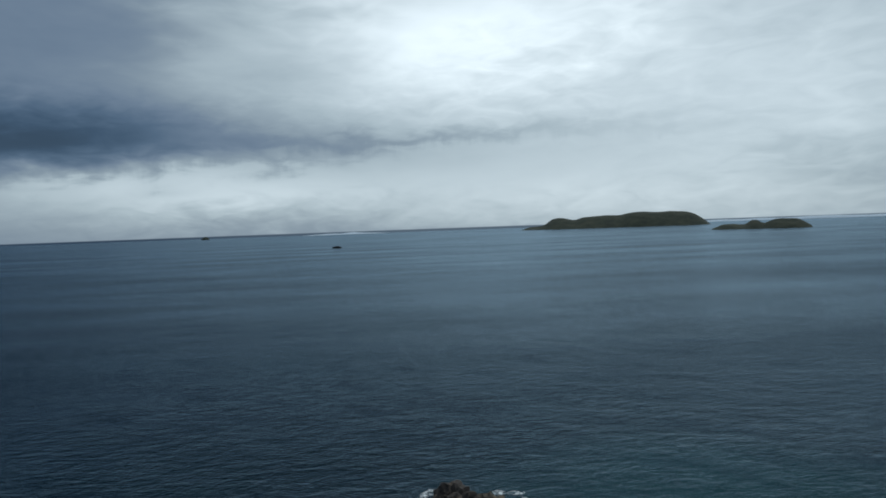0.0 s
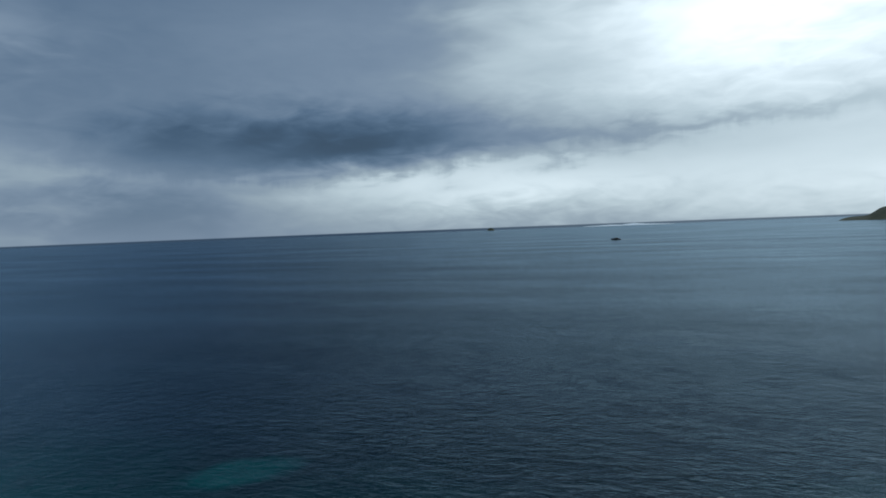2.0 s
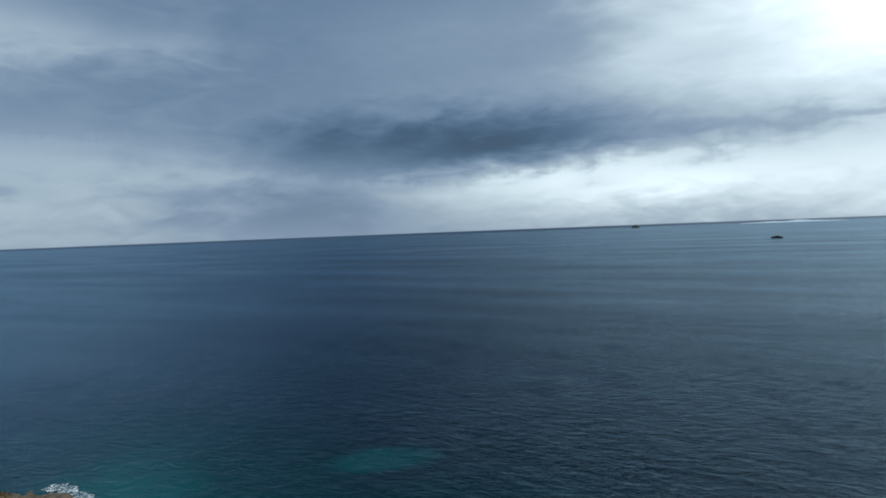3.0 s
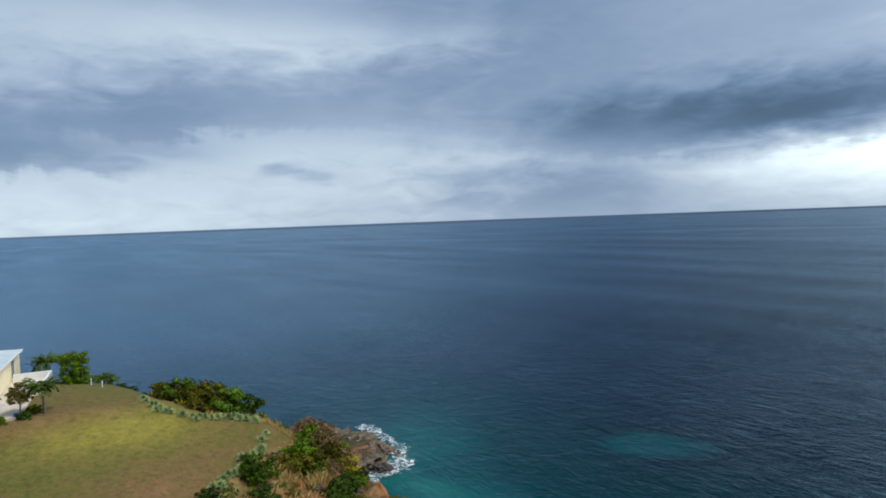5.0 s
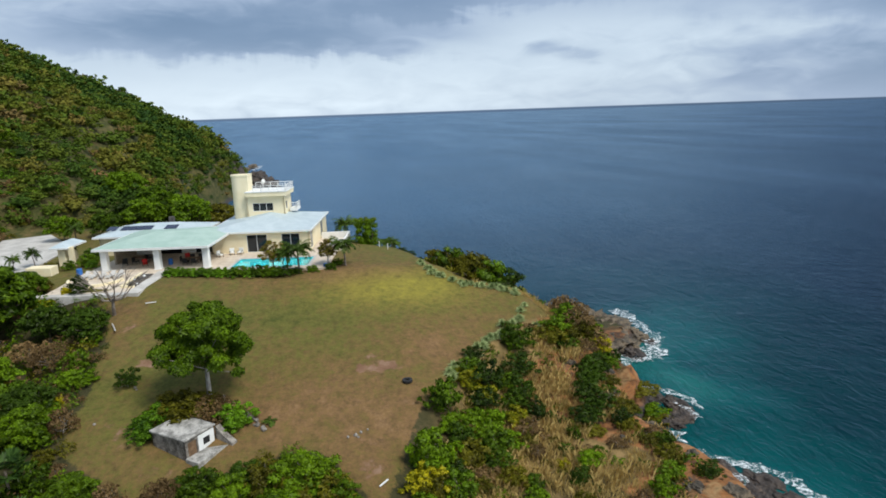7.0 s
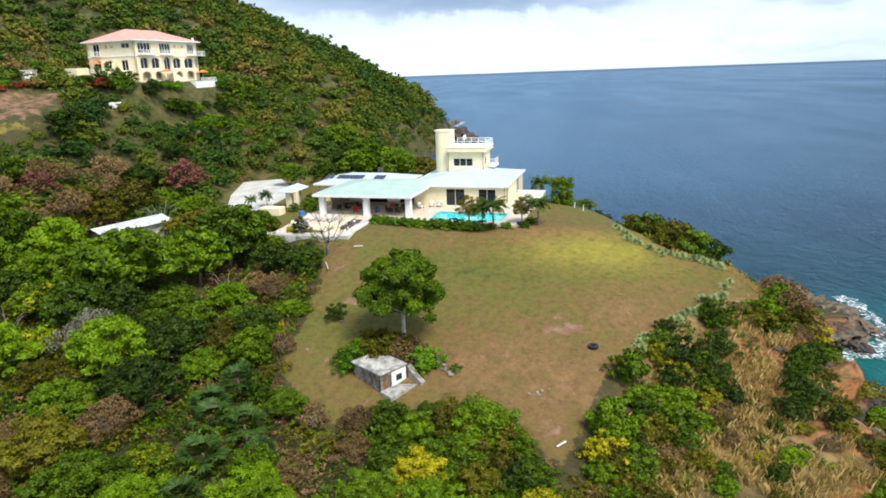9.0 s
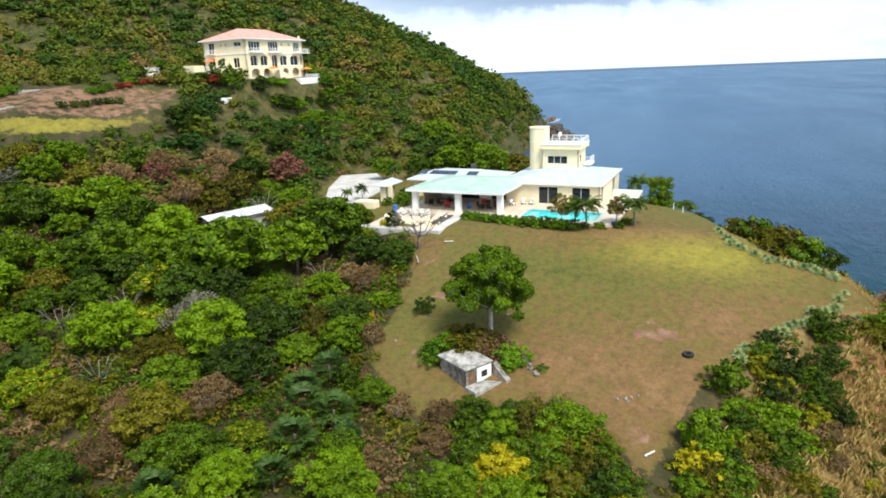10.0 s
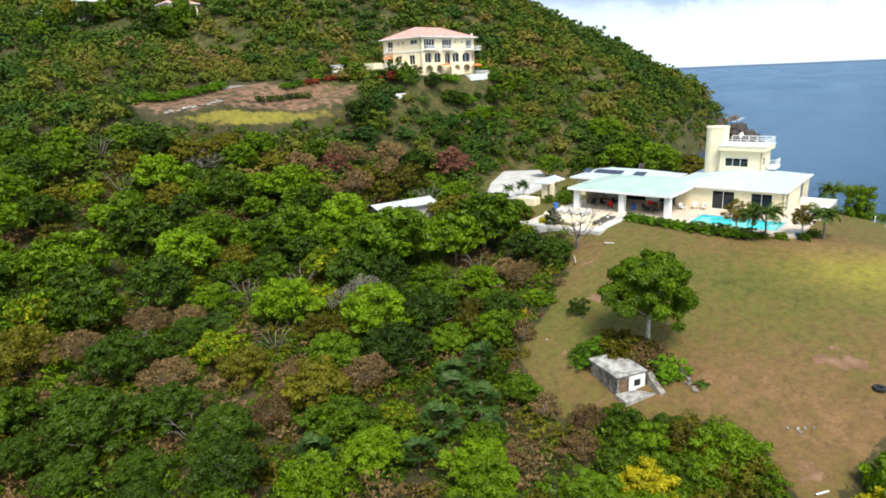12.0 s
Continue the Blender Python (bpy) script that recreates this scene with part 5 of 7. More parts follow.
    box(bm, -13.1, -12.2, -8.2, 0.2, 2.85, 3.25)
    box(bm, -27.5, -26.7, -8.2, 3.5, 2.85, 3.25)
    part("beam", bm, WHITE, v)
    back = [(4.2, 8.2, 0.0, 2.35), (10.4, 14.9, 0.0, 2.35)]
    wall(v, (-28.4, 1.5), (-12.2, 1.5), 0.0, 2.85, WHITE, back, name="back_wall")
    for d in back:
        window(v, (-28.4, 1.5), (-12.2, 1.5), d, 4, BLACK, name="sliding_door", bar=0.06)
    wall(v, (-27.4, 4.0), (-27.4, -5.0), 0.0, 2.85, plain("stone_cladding", (0.28, 0.22, 0.15), (0.48, 0.40, 0.3), 3.0, 0.9, (8.0, 0.6, 0.05)), name="end_wall")
    wall(v, (-12.2, 6.0), (-28.4, 6.0), 0.0, 2.7, WHITE, name="back_wall")
    boxed("ceiling", (-27.3, -12.3, -8.1, 5.9, 2.87, 2.93), WHITE, v)
    hip_roof(v, -28.0, -12.2, -9.7, 6.0, 3.25, 4.15, 5.5, ROOF_GREEN, thick=0.3)
    # --- wing behind the porch, with solar panels ---
    wall(v, (-33.0, 2.2), (-28.7, 2.2), -0.3, 2.9, CREAM)
    wall(v, (-33.0, 11.6), (-33.0, 2.2), -0.3, 2.9, CREAM)
    wall(v, (-20, 11.6), (-33.0, 11.6), -0.3, 2.9, CREAM)
    hip_roof(v, -33.6, -17.5, 1.4, 12.4, 2.9, 4.1, 5.0, ROOF_BLUE, thick=0.22)
    for x, w in ((-31.9, 1.5), (-29.9, 1.15), (-28.65, 1.15), (-27.4, 1.15), (-26.15, 1.15), (-22.6, 1.9)):
        bm = bmesh.new()
        box(bm, -w / 2, w / 2, -0.8, 0.8, 0, 0.06, 0.01)
        bmesh.ops.transform(bm, matrix=pose(x, 4.7, 3.68, 12.3, 0, 0), verts=bm.verts)
        part("solar_panel", bm, PANEL, v, "dark solar panel")
    boxed("air_unit", (-24.4, -23.6, 8.2, 8.9, 3.9, 4.75), DARK, v, 0.04)
    # --- entrance pavilion at the drive ---
    wall(v, (-36.2, -3.4), (-35.6, -3.4), -0.3, 2.7, CREAM, name="pavilion_wall")
    wall(v, (-36.2, 1.0), (-36.2, -3.4), -0.3, 2.7, CREAM, name="pavilion_wall")
    boxed("gate_post", (-35.9, -34.9, -4.2, -3.2, -0.3, 2.7), CREAM, v, 0.02)
    boxed("gate_post", (-34.4, -33.8, -4.2, -3.5, -0.3, 2.7), CREAM, v, 0.02)
    hip_roof(v, -36.7, -34.2, -4.8, 0.6, 2.7, 3.4, 1.2, ROOF_BLUE, thick=0.2, along_x=False)
    # --- terraces ---
    bm = bmesh.new()
    px0, px1, py0, py1 = -9.4, 1.4, -9.9, -4.5
    for d in ((-15.2, 4.2, py1, -0.02), (-15.2, px0, py0, py1), (px1, 4.2, py0, py1), (-13.0, 4.2, -11.6, py0)):
        box(bm, *d, -1.6, 0.0)
    part("terrace", bm, STONE_PAVE, v, "beige travertine pool terrace")
    boxed("terrace", (0.05, 5.0, 0.0, 9.6, -1.2, -0.05), STONE_PAVE, v)
    bm = bmesh.new()
    box(bm, 2.4, 5.0, 3.2, 3.45, -0.6, 1.0, 0.02)
    box(bm, 4.75, 5.0, 3.45, 9.6, -0.6, 1.0, 0.02)
    box(bm, 0.3, 4.75, 9.35, 9.6, -0.6, 1.0, 0.02)
    part("garden_wall", bm, WHITE, v, "low white garden wall")
    boxed("planter_wall", (-37.5, -34.0, -9.6, -7.8, -0.6, 0.95), CREAM, v, 0.05)
    # patio in front of the porch
    fall = Matrix(((1, 0, 0, 0), (0, 1, 0, 0), (0, 0.03, 1, 0.30), (0, 0, 0, 1)))
    boxed("patio", (-29.5, -19.2, -19.2, -9.62, -1.5, -0.03), STONE_PAVE, v, m=fall)
    boxed("path", (-19.2, -17.7, -19.8, -9.7, -1.5, 0.0), CONCRETE, v, 0.03, "pale concrete garden path", fall)
    boxed("path", (-30.5, -19.2, -20.2, -19.2, -1.8, -0.01), CONCRETE, v, 0.03, m=fall)
    boxed("bed_wall", (-21.0, -20.7, -17.4, -11.4, -0.3, 0.3), CREAM, v, 0.02, m=fall)
    boxed("bed_wall", (-20.7, -19.25, -17.4, -17.1, -0.3, 0.25), CREAM, v, 0.02, m=fall)
    boxed("bed_soil", (-20.7, -19.25, -17.1, -11.4, -0.3, 0.08), DARK, v, m=fall)
    bm = bmesh.new()
    for i in range(9):
        t0, t1 = math.pi * (0.05 + 0.1 * i), math.pi * (0.05 + 0.1 * (i + 1))
        a = (-25.8 + 3.6 * math.cos(t0), -13.2 - 3.4 * math.sin(t0))
        b = (-25.8 + 3.6 * math.cos(t1), -13.2 - 3.4 * math.sin(t1))
        box(bm, 0, math.dist(a, b), -0.15, 0.15, -0.12, 0.3, m=fall @ along(a, b))
    part("seat_wall", bm, CREAM, v, "curved cream seat wall")
    return v


make_villa()


def make_pool():
    p = thing("swimming_pool", HOUSE, "rectangular turquoise swimming pool set in a beige terrace", "pool")
    x0, x1, y0, y1 = -9.4, 1.4, -9.9, -4.5
    bm = bmesh.new()
    for d in ((x0 + 0.01, x1 - 0.01, y0 + 0.01, y0 + 0.2, -1.5, -0.03), (x0 + 0.01, x1 - 0.01, y1 - 0.2, y1 - 0.01, -1.5, -0.03), (x0 + 0.01, x0 + 0.2, y0 + 0.2, y1 - 0.2, -1.5, -0.03),
              (x1 - 0.2, x1 - 0.01, y0 + 0.2, y1 - 0.2, -1.5, -0.03), (x0 + 0.2, x1 - 0.2, y0 + 0.2, y1 - 0.2, -1.6, -1.4)):
        box(bm, *d)
    part("basin", bm, POOL_TILE, p)
    bm = bmesh.new()
    box(bm, x0 + 0.205, x1 - 0.205, y0 + 0.205, y1 - 0.205, -1.2, -0.16)
    w = part("water", bm, POOL_WATER, p, "clear turquoise pool water")
    w.visible_shadow = False
    bm = bmesh.new()
    t = 0.35
    for d in ((x0 - t, x1 + t, y0 - t, y0 + 0.05), (x0 - t, x1 + t, y1 - 0.05, y1 + t), (x0 - t, x0 + 0.05, y0 + 0.05, y1 - 0.05), (x1 - 0.05, x1 + t, y0 + 0.05, y1 - 0.05)):
        box(bm, *d, 0.004, 0.06, 0.015)
    part("coping", bm, CONCRETE, p)


make_pool()


def make_pink():
    v = thing("villa", PINK, "three-level cream villa with salmon roof and arches", "house")
    X, Y = 18.7, 13.4
    # long face: low arches, tall arches over them, windows with balconies above
    low = [(1.3, 3.9, -1.7, 0.1, 1.0), (5.0, 7.0, -1.7, 0.1, 0.9), (11.3, 13.4, -1.7, 0.1, 0.9), (14.5, 17.1, -1.7, 0.2, 1.1)]
    mid = [(1.3, 3.5, 0.7, 3.0, 0.7), (4.4, 6.8, 0.7, 3.0, 0.8), (8.0, 10.0, 0.1, 3.2, 1.0), (10.7, 13.2, 0.7, 3.0, 0.8), (14.2, 17.1, 0.7, 3.0, 0.8), (17.6, 18.3, 0.7, 3.0, 0.3)]
    top = [(1.1, 4.7, 3.9, 6.1), (7.2, 10.5, 3.9, 6.1), (11.5, 12.0, 5.1, 5.8), (13.9, 14.4, 5.1, 5.8), (15.6, 17.8, 3.9, 6.1)]
    wall(v, (0, 0), (X, 0), -3.6, 6.4, CREAM, low + mid + top, 0.4)
    for h in mid:
        window(v, (0, 0), (X, 0), h, 2, inset=0.28, bar=0.1)
    for h in top:
        window(v, (0, 0), (X, 0), h, 4 if h[1] - h[0] > 2 else 1, inset=0.2, bar=0.1)
    # short face
    a, b = (0, Y), (0, 0)
    low2 = [(11.4, 12.9, -1.7, 0.1, 0.7), (6.2, 8.2, -1.4, 0.3, 0.8)]
    mid2 = [(1.2, 3.4, 0.3, 2.6), (5.6, 6.5, 0.6, 2.7), (9.2, 11.2, 0.4, 2.6)]
    top2 = [(1.6, 3.6, 3.7, 6.1), (5.4, 5.9, 5.1, 5.8), (7.0, 7.5, 5.1, 5.8), (9.8, 12.2, 5.0, 6.0)]
    wall(v, a, b, -3.6, 6.4, CREAM, low2 + mid2 + top2, 0.4)
    for h in mid2 + top2:
        window(v, a, b, h, 2 if h[1] - h[0] > 1.3 else 1, inset=0.2, bar=0.1)
    wall(v, (X, 0), (X, Y), -2.2, 6.4, CREAM, [(2, 4, 0.6, 2.7), (2, 4, 3.8, 5.8), (8, 10, 3.8, 5.8)], 0.4)
    wall(v, (X, Y), (0, Y), -2.2, 6.4, CREAM, (), 0.4)
    for z in (-1.5, 0.02, 3.3):
        boxed("floor", (0.4, X - 0.4, 0.4, Y - 0.4, z, z + 0.15), STONE_PAVE, v)
    boxed("loggia_wall", (0.41, X - 0.41, 1.7, 1.9, -3.2, 0.015), CREAM, v)
    # two dark sheets added indoors to stand in for the rooms' shade
    boxed("partition", (0.4, X - 0.4, 3.2, 3.4, 0.2, 6.3), DARK, v)
    boxed("partition", (3.6, 3.8, 3.4, Y - 0.4, -1.35, 6.3), DARK, v)
    bm = bmesh.new()
    box(bm, -0.12, X + 0.12, -0.12, -0.002, 3.3, 3.5)
    box(bm, -0.12, -0.002, -0.002, Y, 3.3, 3.5)
    part("string_course", bm, WHITE, v)
    bm = bmesh.new()
    box(bm, -0.45, X + 0.45, -0.45, Y + 0.45, 6.4, 6.62, 0.03)
    part("cornice", bm, WHITE, v)
    hip_roof(v, -0.7, X + 0.7, -0.7, Y + 0.7, 6.64, 9.3, 5.6, ROOF_TILE, thick=0.2)
    for x0, x1, z in ((0.8, 5.0, 3.55), (6.9, 10.8, 3.55), (15.0, 20.2, 3.45)):
        bal = boxed("balcony", (x0, x1, -1.1, -0.13, z, z + 0.16), WHITE, v, 0.02)
        railing(bal, [(x0 + 0.05, -0.2), (x0 + 0.05, -1.05), (x1 - 0.05, -1.05), (x1 - 0.05, -0.2)], z + 0.16, 0.9, WHITE, 0.7)
    boxed("balcony", (-1.1, -0.13, 9.6, 12.0, 3.55, 3.7), WHITE, v, 0.02)
    railing(v, [(-0.1, 9.7), (-1.05, 9.7), (-1.05, 11.9), (-0.1, 11.9)], 3.7, 0.9, WHITE, 0.7)
    railing(v, [(-0.7, 12.0), (-2.6, 12.0), (-2.6, 2.0)], 0.05, 0.95, WHITE, 0.8)
    boxed("terrace", (-2.6, -0.02, 1.0, 15.5, -1.6, 0.05), CREAM, v, 0.03)
    boxed("terrace", (-3.4, -0.45, 13.4, 17.0, -1.6, 1.3), CREAM, v, 0.03, "stepped cream terrace wall")
    boxed("terrace", (-2.9, -0.45, 17.02, 18.6, -1.6, 0.3), CREAM, v, 0.03)
    boxed("terrace", (12.4, 19.6, -4.2, -0.02, -5.4, -2.3), WHITE, v, 0.03, "white pool terrace of the upper villa")
    railing(v, [(14.5, -4.1), (19.5, -4.1), (19.5, -0.3)], -2.3, 0.8, WHITE, 0.7)
    for i in range(7):
        boxed("step", (8.2 + 0.55 * i, 8.75 + 0.55 * i, -1.9, -0.02, -5.0, -0.2 - 0.28 * i), CREAM, v, 0.02)
    boxed("stair_wall", (8.0, 12.3, -2.2, -1.92, -5.0, -1.3), CREAM, v, 0.03)
    bm = bmesh.new()
    bmesh.ops.create_cone(bm, cap_ends=True, segments=12, radius1=0.28, radius2=0.28, depth=0.9, matrix=pose(18.3, 0.4, 7.1))
    part("roof_tank", bm, WHITE, v)


make_pink()


def make_umbrella(m, label):
    u = thing("parasol", m, label, "parasol", "orange parasols")
    bm = bmesh.new()
    bmesh.ops.create_cone(bm, cap_ends=True, segments=10, radius1=0.03, radius2=0.03, depth=2.4, matrix=pose(0, 0, 1.2))
    part("pole", bm, WHITE, u)
    bm = bmesh.new()
    bmesh.ops.create_cone(bm, cap_ends=True, segments=8, radius1=1.5, radius2=0.05, depth=0.6, matrix=pose(0, 0, 2.3))
    part("canopy", bm, ORANGE, u)
    return u


for lx, ly, z in ((-1.4, 10.3, 0.05), (18.4, -1.2, -2.3), (6.6, -1.7, -2.0)):
    make_umbrella(PINK @ pose(lx, ly, z), "open orange parasol on the upper villa's terrace")


def make_shed():
    """The half-sunk stone store on the lawn."""
    x, y = -52.6, -10.6
    s = thing("stone_shed", Matrix.Translation((x, y, gz(-51, -10.5) + 0.02)) @ Matrix.Rotation(radians(139), 4, "Z"), "small flat-roofed stone shed with a white front, on the lawn", "shed")
    # front faces its own -y; door opening recessed under the slab
    wall(s, (-1.5, -1.0), (1.5, -1.0), -0.3, 1.75, OLD_STONE, [(0.1, 1.2, -0.3, 1.45)], 0.3)
    wall(s, (1.5, -1.0), (1.5, 3.0), -0.6, 1.75, OLD_STONE, (), 0.3)
    wall(s, (1.5, 3.0), (-1.5, 3.0), -0.6, 1.75, OLD_STONE, (), 0.3)
    wall(s, (-1.5, 3.0), (-1.5, -1.0), -0.6, 1.75, OLD_STONE, (), 0.3)
    bm = bmesh.new()
    box(bm, -1.65, 1.65, -1.15, 3.15, 1.75, 1.93, 0.04)
    part("roof", bm, OLD_TOP, s, "weathered pale cement roof slab")
    d = wall(s, (-0.2, -1.06), (1.48, -1.06), -0.2, 1.62, WHITE, [(0.5, 1.2, 0.55, 1.2)], 0.06, "front_panel", "white painted front panel")
    # black sheet filling the window opening, the dark inside put into its colour
    boxed("shutter", (0.32, 0.98, -1.03, -1.0, 0.57, 1.18), BLACK, d)
    boxed("door", (-1.38, -0.32, -0.92, -0.85, -0.25, 1.45), WOOD_BROWN, s)
    boxed("slab", (-1.6, 1.68, -2.5, -1.0, -0.5, 0.24), OLD_TOP, s, 0.03, "pale cement slab before the door")
    bm = bmesh.new()
    m = pose(1.7, -1.0, 0.0)
    vs = [bm.verts.new(m @ Vector(p)) for p in ((0, 0, -0.4), (0, -1.9, -0.4), (0, -1.9, 0.45), (0, -0.9, 0.9), (0, 0, 1.6), (0.55, 0, -0.4), (0.55, -1.9, -0.4), (0.55, -1.9, 0.45), (0.55, -0.9, 0.9), (0.55, 0, 1.6))]
    bm.faces.new(vs[:5]), bm.faces.new(vs[5:][::-1])
    for i in range(5):
        j = (i + 1) % 5
        bm.faces.new((vs[i], vs[i + 5], vs[j + 5], vs[j]))
    part("wing_wall", bm, OLD_STONE, s, "sloping stone wing wall")


make_shed()


def make_low_house():
    """The roof half hidden in the trees below the drive."""
    h = thing("outbuilding", Matrix.Translation((-87.5, -55, gz(-87.5, -55))) @ Matrix.Rotation(radians(152), 4, "Z"), "low outbuilding with a white sheet-metal roof among trees", "house")
    z = 3.3
    for a, b in (((-5, -2.2), (5, -2.2)), ((5, -2.2), (5, 2.2)), ((5, 2.2), (-5, 2.2)), ((-5, 2.2), (-5, -2.2))):
        wall(h, a, b, -1.0, z - 0.5, CONCRETE)
    for i in range(12):
        for y0, y1, z0, z1 in ((-2.8, 0, z - 0.45, z + 0.25), (0, 2.8, z + 0.25, z - 0.45)):
            bm = bmesh.new()
            x0 = -5.6 + i * 0.94
            vs = [bm.verts.new(p) for p in ((x0, y0, z0), (x0 + 0.92, y0, z0), (x0 + 0.92, y1, z1), (x0, y1, z1), (x0, y0, z0 + 0.05), (x0 + 0.92, y0, z0 + 0.05), (x0 + 0.92, y1, z1 + 0.05), (x0, y1, z1 + 0.05))]
            for f in ((3, 2, 1, 0), (4, 5, 6, 7), (0, 1, 5, 4), (1, 2, 6, 5), (2, 3, 7, 6), (3, 0, 4, 7)):
                bm.faces.new([vs[q] for q in f])
            part("roof_sheet", bm, SHEET, h)


make_low_house()


def hill_house(x, y, z, turn, w, d, h, roof, label):
    t = thing("house", Matrix.Translation((x, y, z)) @ Matrix.Rotation(radians(turn), 4, "Z"), label, "house", "houses on the ridge")
    for p, q in (((-w, -d), (w, -d)), ((w, -d), (w, d)), ((w, d), (-w, d)), ((-w, d), (-w, -d))):
        holes = [(2.0, 3.6, 0.9, 2.2), (5.0, 6.6, 0.9, 2.2)] if math.dist(p, q) > 8 else ()
        wall(t, p, q, -14, h - 1.6, CREAM, holes)
        for o in holes:
            window(t, p, q, o, 1)
    hip_roof(t, -w - 0.6, w + 0.6, -d - 0.6, d + 0.6, h - 1.6, h, d * 0.8, roof)


hill_house(-126.9, -197.2, 56.2, 160, 5.5, 4.2, 4.6, ROOF_TILE, "house with a salmon roof on the wooded ridge")
hill_house(-136.5, -191, 58.8, 165, 9.0, 5.0, 4.8, WHITE, "long white-roofed house on the wooded ridge")
hill_house(-143.0, -165.1, 57.0, 160, 4.5, 4.0, 4.6, ROOF_TILE, "house with a salmon roof on the wooded ridge")


def make_boat():
    b = thing("motor_boat", Matrix.Translation((-44, 1240, 0)) @ Matrix.Rotation(radians(175), 4, "Z"), "dark motor boat under way with a white wake", "boat")
    L, W = 18.0, 4.6
    bm = bmesh.new()
    rings = []
    for i in range(9):
        u = i / 8
        w = W / 2 * (1 - max(0, u - 0.45) ** 2 * 3.2)
        rings.append([bm.verts.new((-L / 2 + u * L, s * w * q, z + 0.7 * u * (z > 1))) for s, q, z in ((-1, 1, 1.9), (-1, 0.8, 0.0), (1, 0.8, 0.0), (1, 1, 1.9))])
    for r0, r1 in zip(rings, rings[1:]):
        for k in range(4):
            bm.faces.new((r0[k], r0[(k + 1) % 4], r1[(k + 1) % 4], r1[k]))
    bm.faces.new(rings[0]), bm.faces.new(rings[-1][::-1])
    part("hull", bm, BLACK, b)
    cab = boxed("cabin", (-4.5, 4.0, -1.7, 1.7, 1.9, 3.3), DARK, b, 0.3)
    boxed("window", (-4.0, 4.03, -1.72, 1.72, 2.5, 2.95), GLASS, cab)
    boxed("flybridge", (-3.5, 0.5, -1.5, 1.5, 3.3, 3.9), DARK, b, 0.2)
    boxed("mast", (-1.2, -1.0, -0.1, 0.1, 3.9, 5.0), BLACK, b)
    surf("wake", [(-36, 1240), (-24, 1239), (-5, 1238), (16, 1236)], 1.3, 91, "white wake trailing the boat")


make_boat()

# concrete drive behind the house
bm = bmesh.new()
edge = [(-97.5, -38.5), (-101, -45.5), (-112, -49.5), (-127, -53), (-130, -46), (-121, -41), (-110, -38)]
hi = [bm.verts.new((x, y, 15.52)) for x, y in edge]
lo = [bm.verts.new((x, y, 14.6)) for x, y in edge]
bm.faces.new(hi), bm.faces.new(lo[::-1])
for i in range(len(edge)):
    j = (i + 1) % len(edge)
    bm.faces.new((hi[i], lo[i], lo[j], hi[j]))
tagged(part("driveway", bm, CONCRETE, None), "pale concrete driveway beside the villa", "road", kind="structure")


# ================= garden and slope planting =================
BIG = make_tree("tree", 31, 4.7, 5.9, 3.2, 24000, 0.175, "bright", PALE_BARK, 34, "single round-crowned bright green tree on the lawn", "tree")
place(BIG, -59.0, -9.8, 1.08, 0.4)
SHRUB = {
    "hedge": make_tree("shrub", 32, 1.3, 1.5, 0.1, 1500, 0.100, "hedge", lobes=9, label="dense bright green garden shrub", category="bush"),
    "dark": make_tree("shrub", 33, 1.5, 1.9, 0.1, 1400, 0.115, "dark", lobes=10, label="dense dark green leafy bush", category="bush"),
    "mid": make_tree("shrub", 34, 1.6, 1.8, 0.1, 1400, 0.122, "mid", lobes=10, label="leafy green bush on the slope", category="bush"),
    "bright": make_tree("shrub", 35, 1.6, 2.0, 0.1, 1500, 0.131, "bright", lobes=10, label="bright green bush on the slope", category="bush"),
    "yellow": make_tree("shrub", 36, 1.5, 1.7, 0.1, 1400, 0.115, "yellow", lobes=10, label="bush with yellow-green leaves", category="bush"),
    "dry": make_tree("shrub", 37, 1.5, 1.6, 0.1, 1227, 0.108, "dry", PALE_BARK, lobes=10, label="dry brown half-bare bush", category="bush"),
    "olive": make_tree("shrub", 38, 1.6, 1.7, 0.1, 1500, 0.115, "olive", lobes=10, label="thin olive green scrubby bush", category="bush"),
    "flower": make_tree("shrub", 39, 1.5, 1.5, 0.1, 1227, 0.122, ["flower", "mid"], lobes=9, label="bush covered in red flowers", category="bush"),
}


# the same bushes with finer leaves, for the thicket closest by
THICKET = {k: make_tree("shrub", 90 + i, 1.6, 1.9, 0.1, 4300, 0.078, k, lobes=17, label=l, category="bush") for i, (k, l) in enumerate((
    ("bright", "bright green leafy bush in the thicket"), ("mid", "leafy green bush in the thicket"), ("olive", "thin olive green bush in the thicket"),
    ("yellow", "yellow-green bush in the thicket"), ("dry", "dry brown half-bare bush in the thicket"), ("dark", "dense dark green bush in the thicket")))}


def shrub(kind, x, y, s=1.0, tall=None, group="", label="", z=None, kinds=SHRUB):
    o = place(kinds[kind], x, y, s, (x * 12.9 + y * 7.3) % 6.28, 0.12, tall, z)
    return tagged(o, label, "", group)


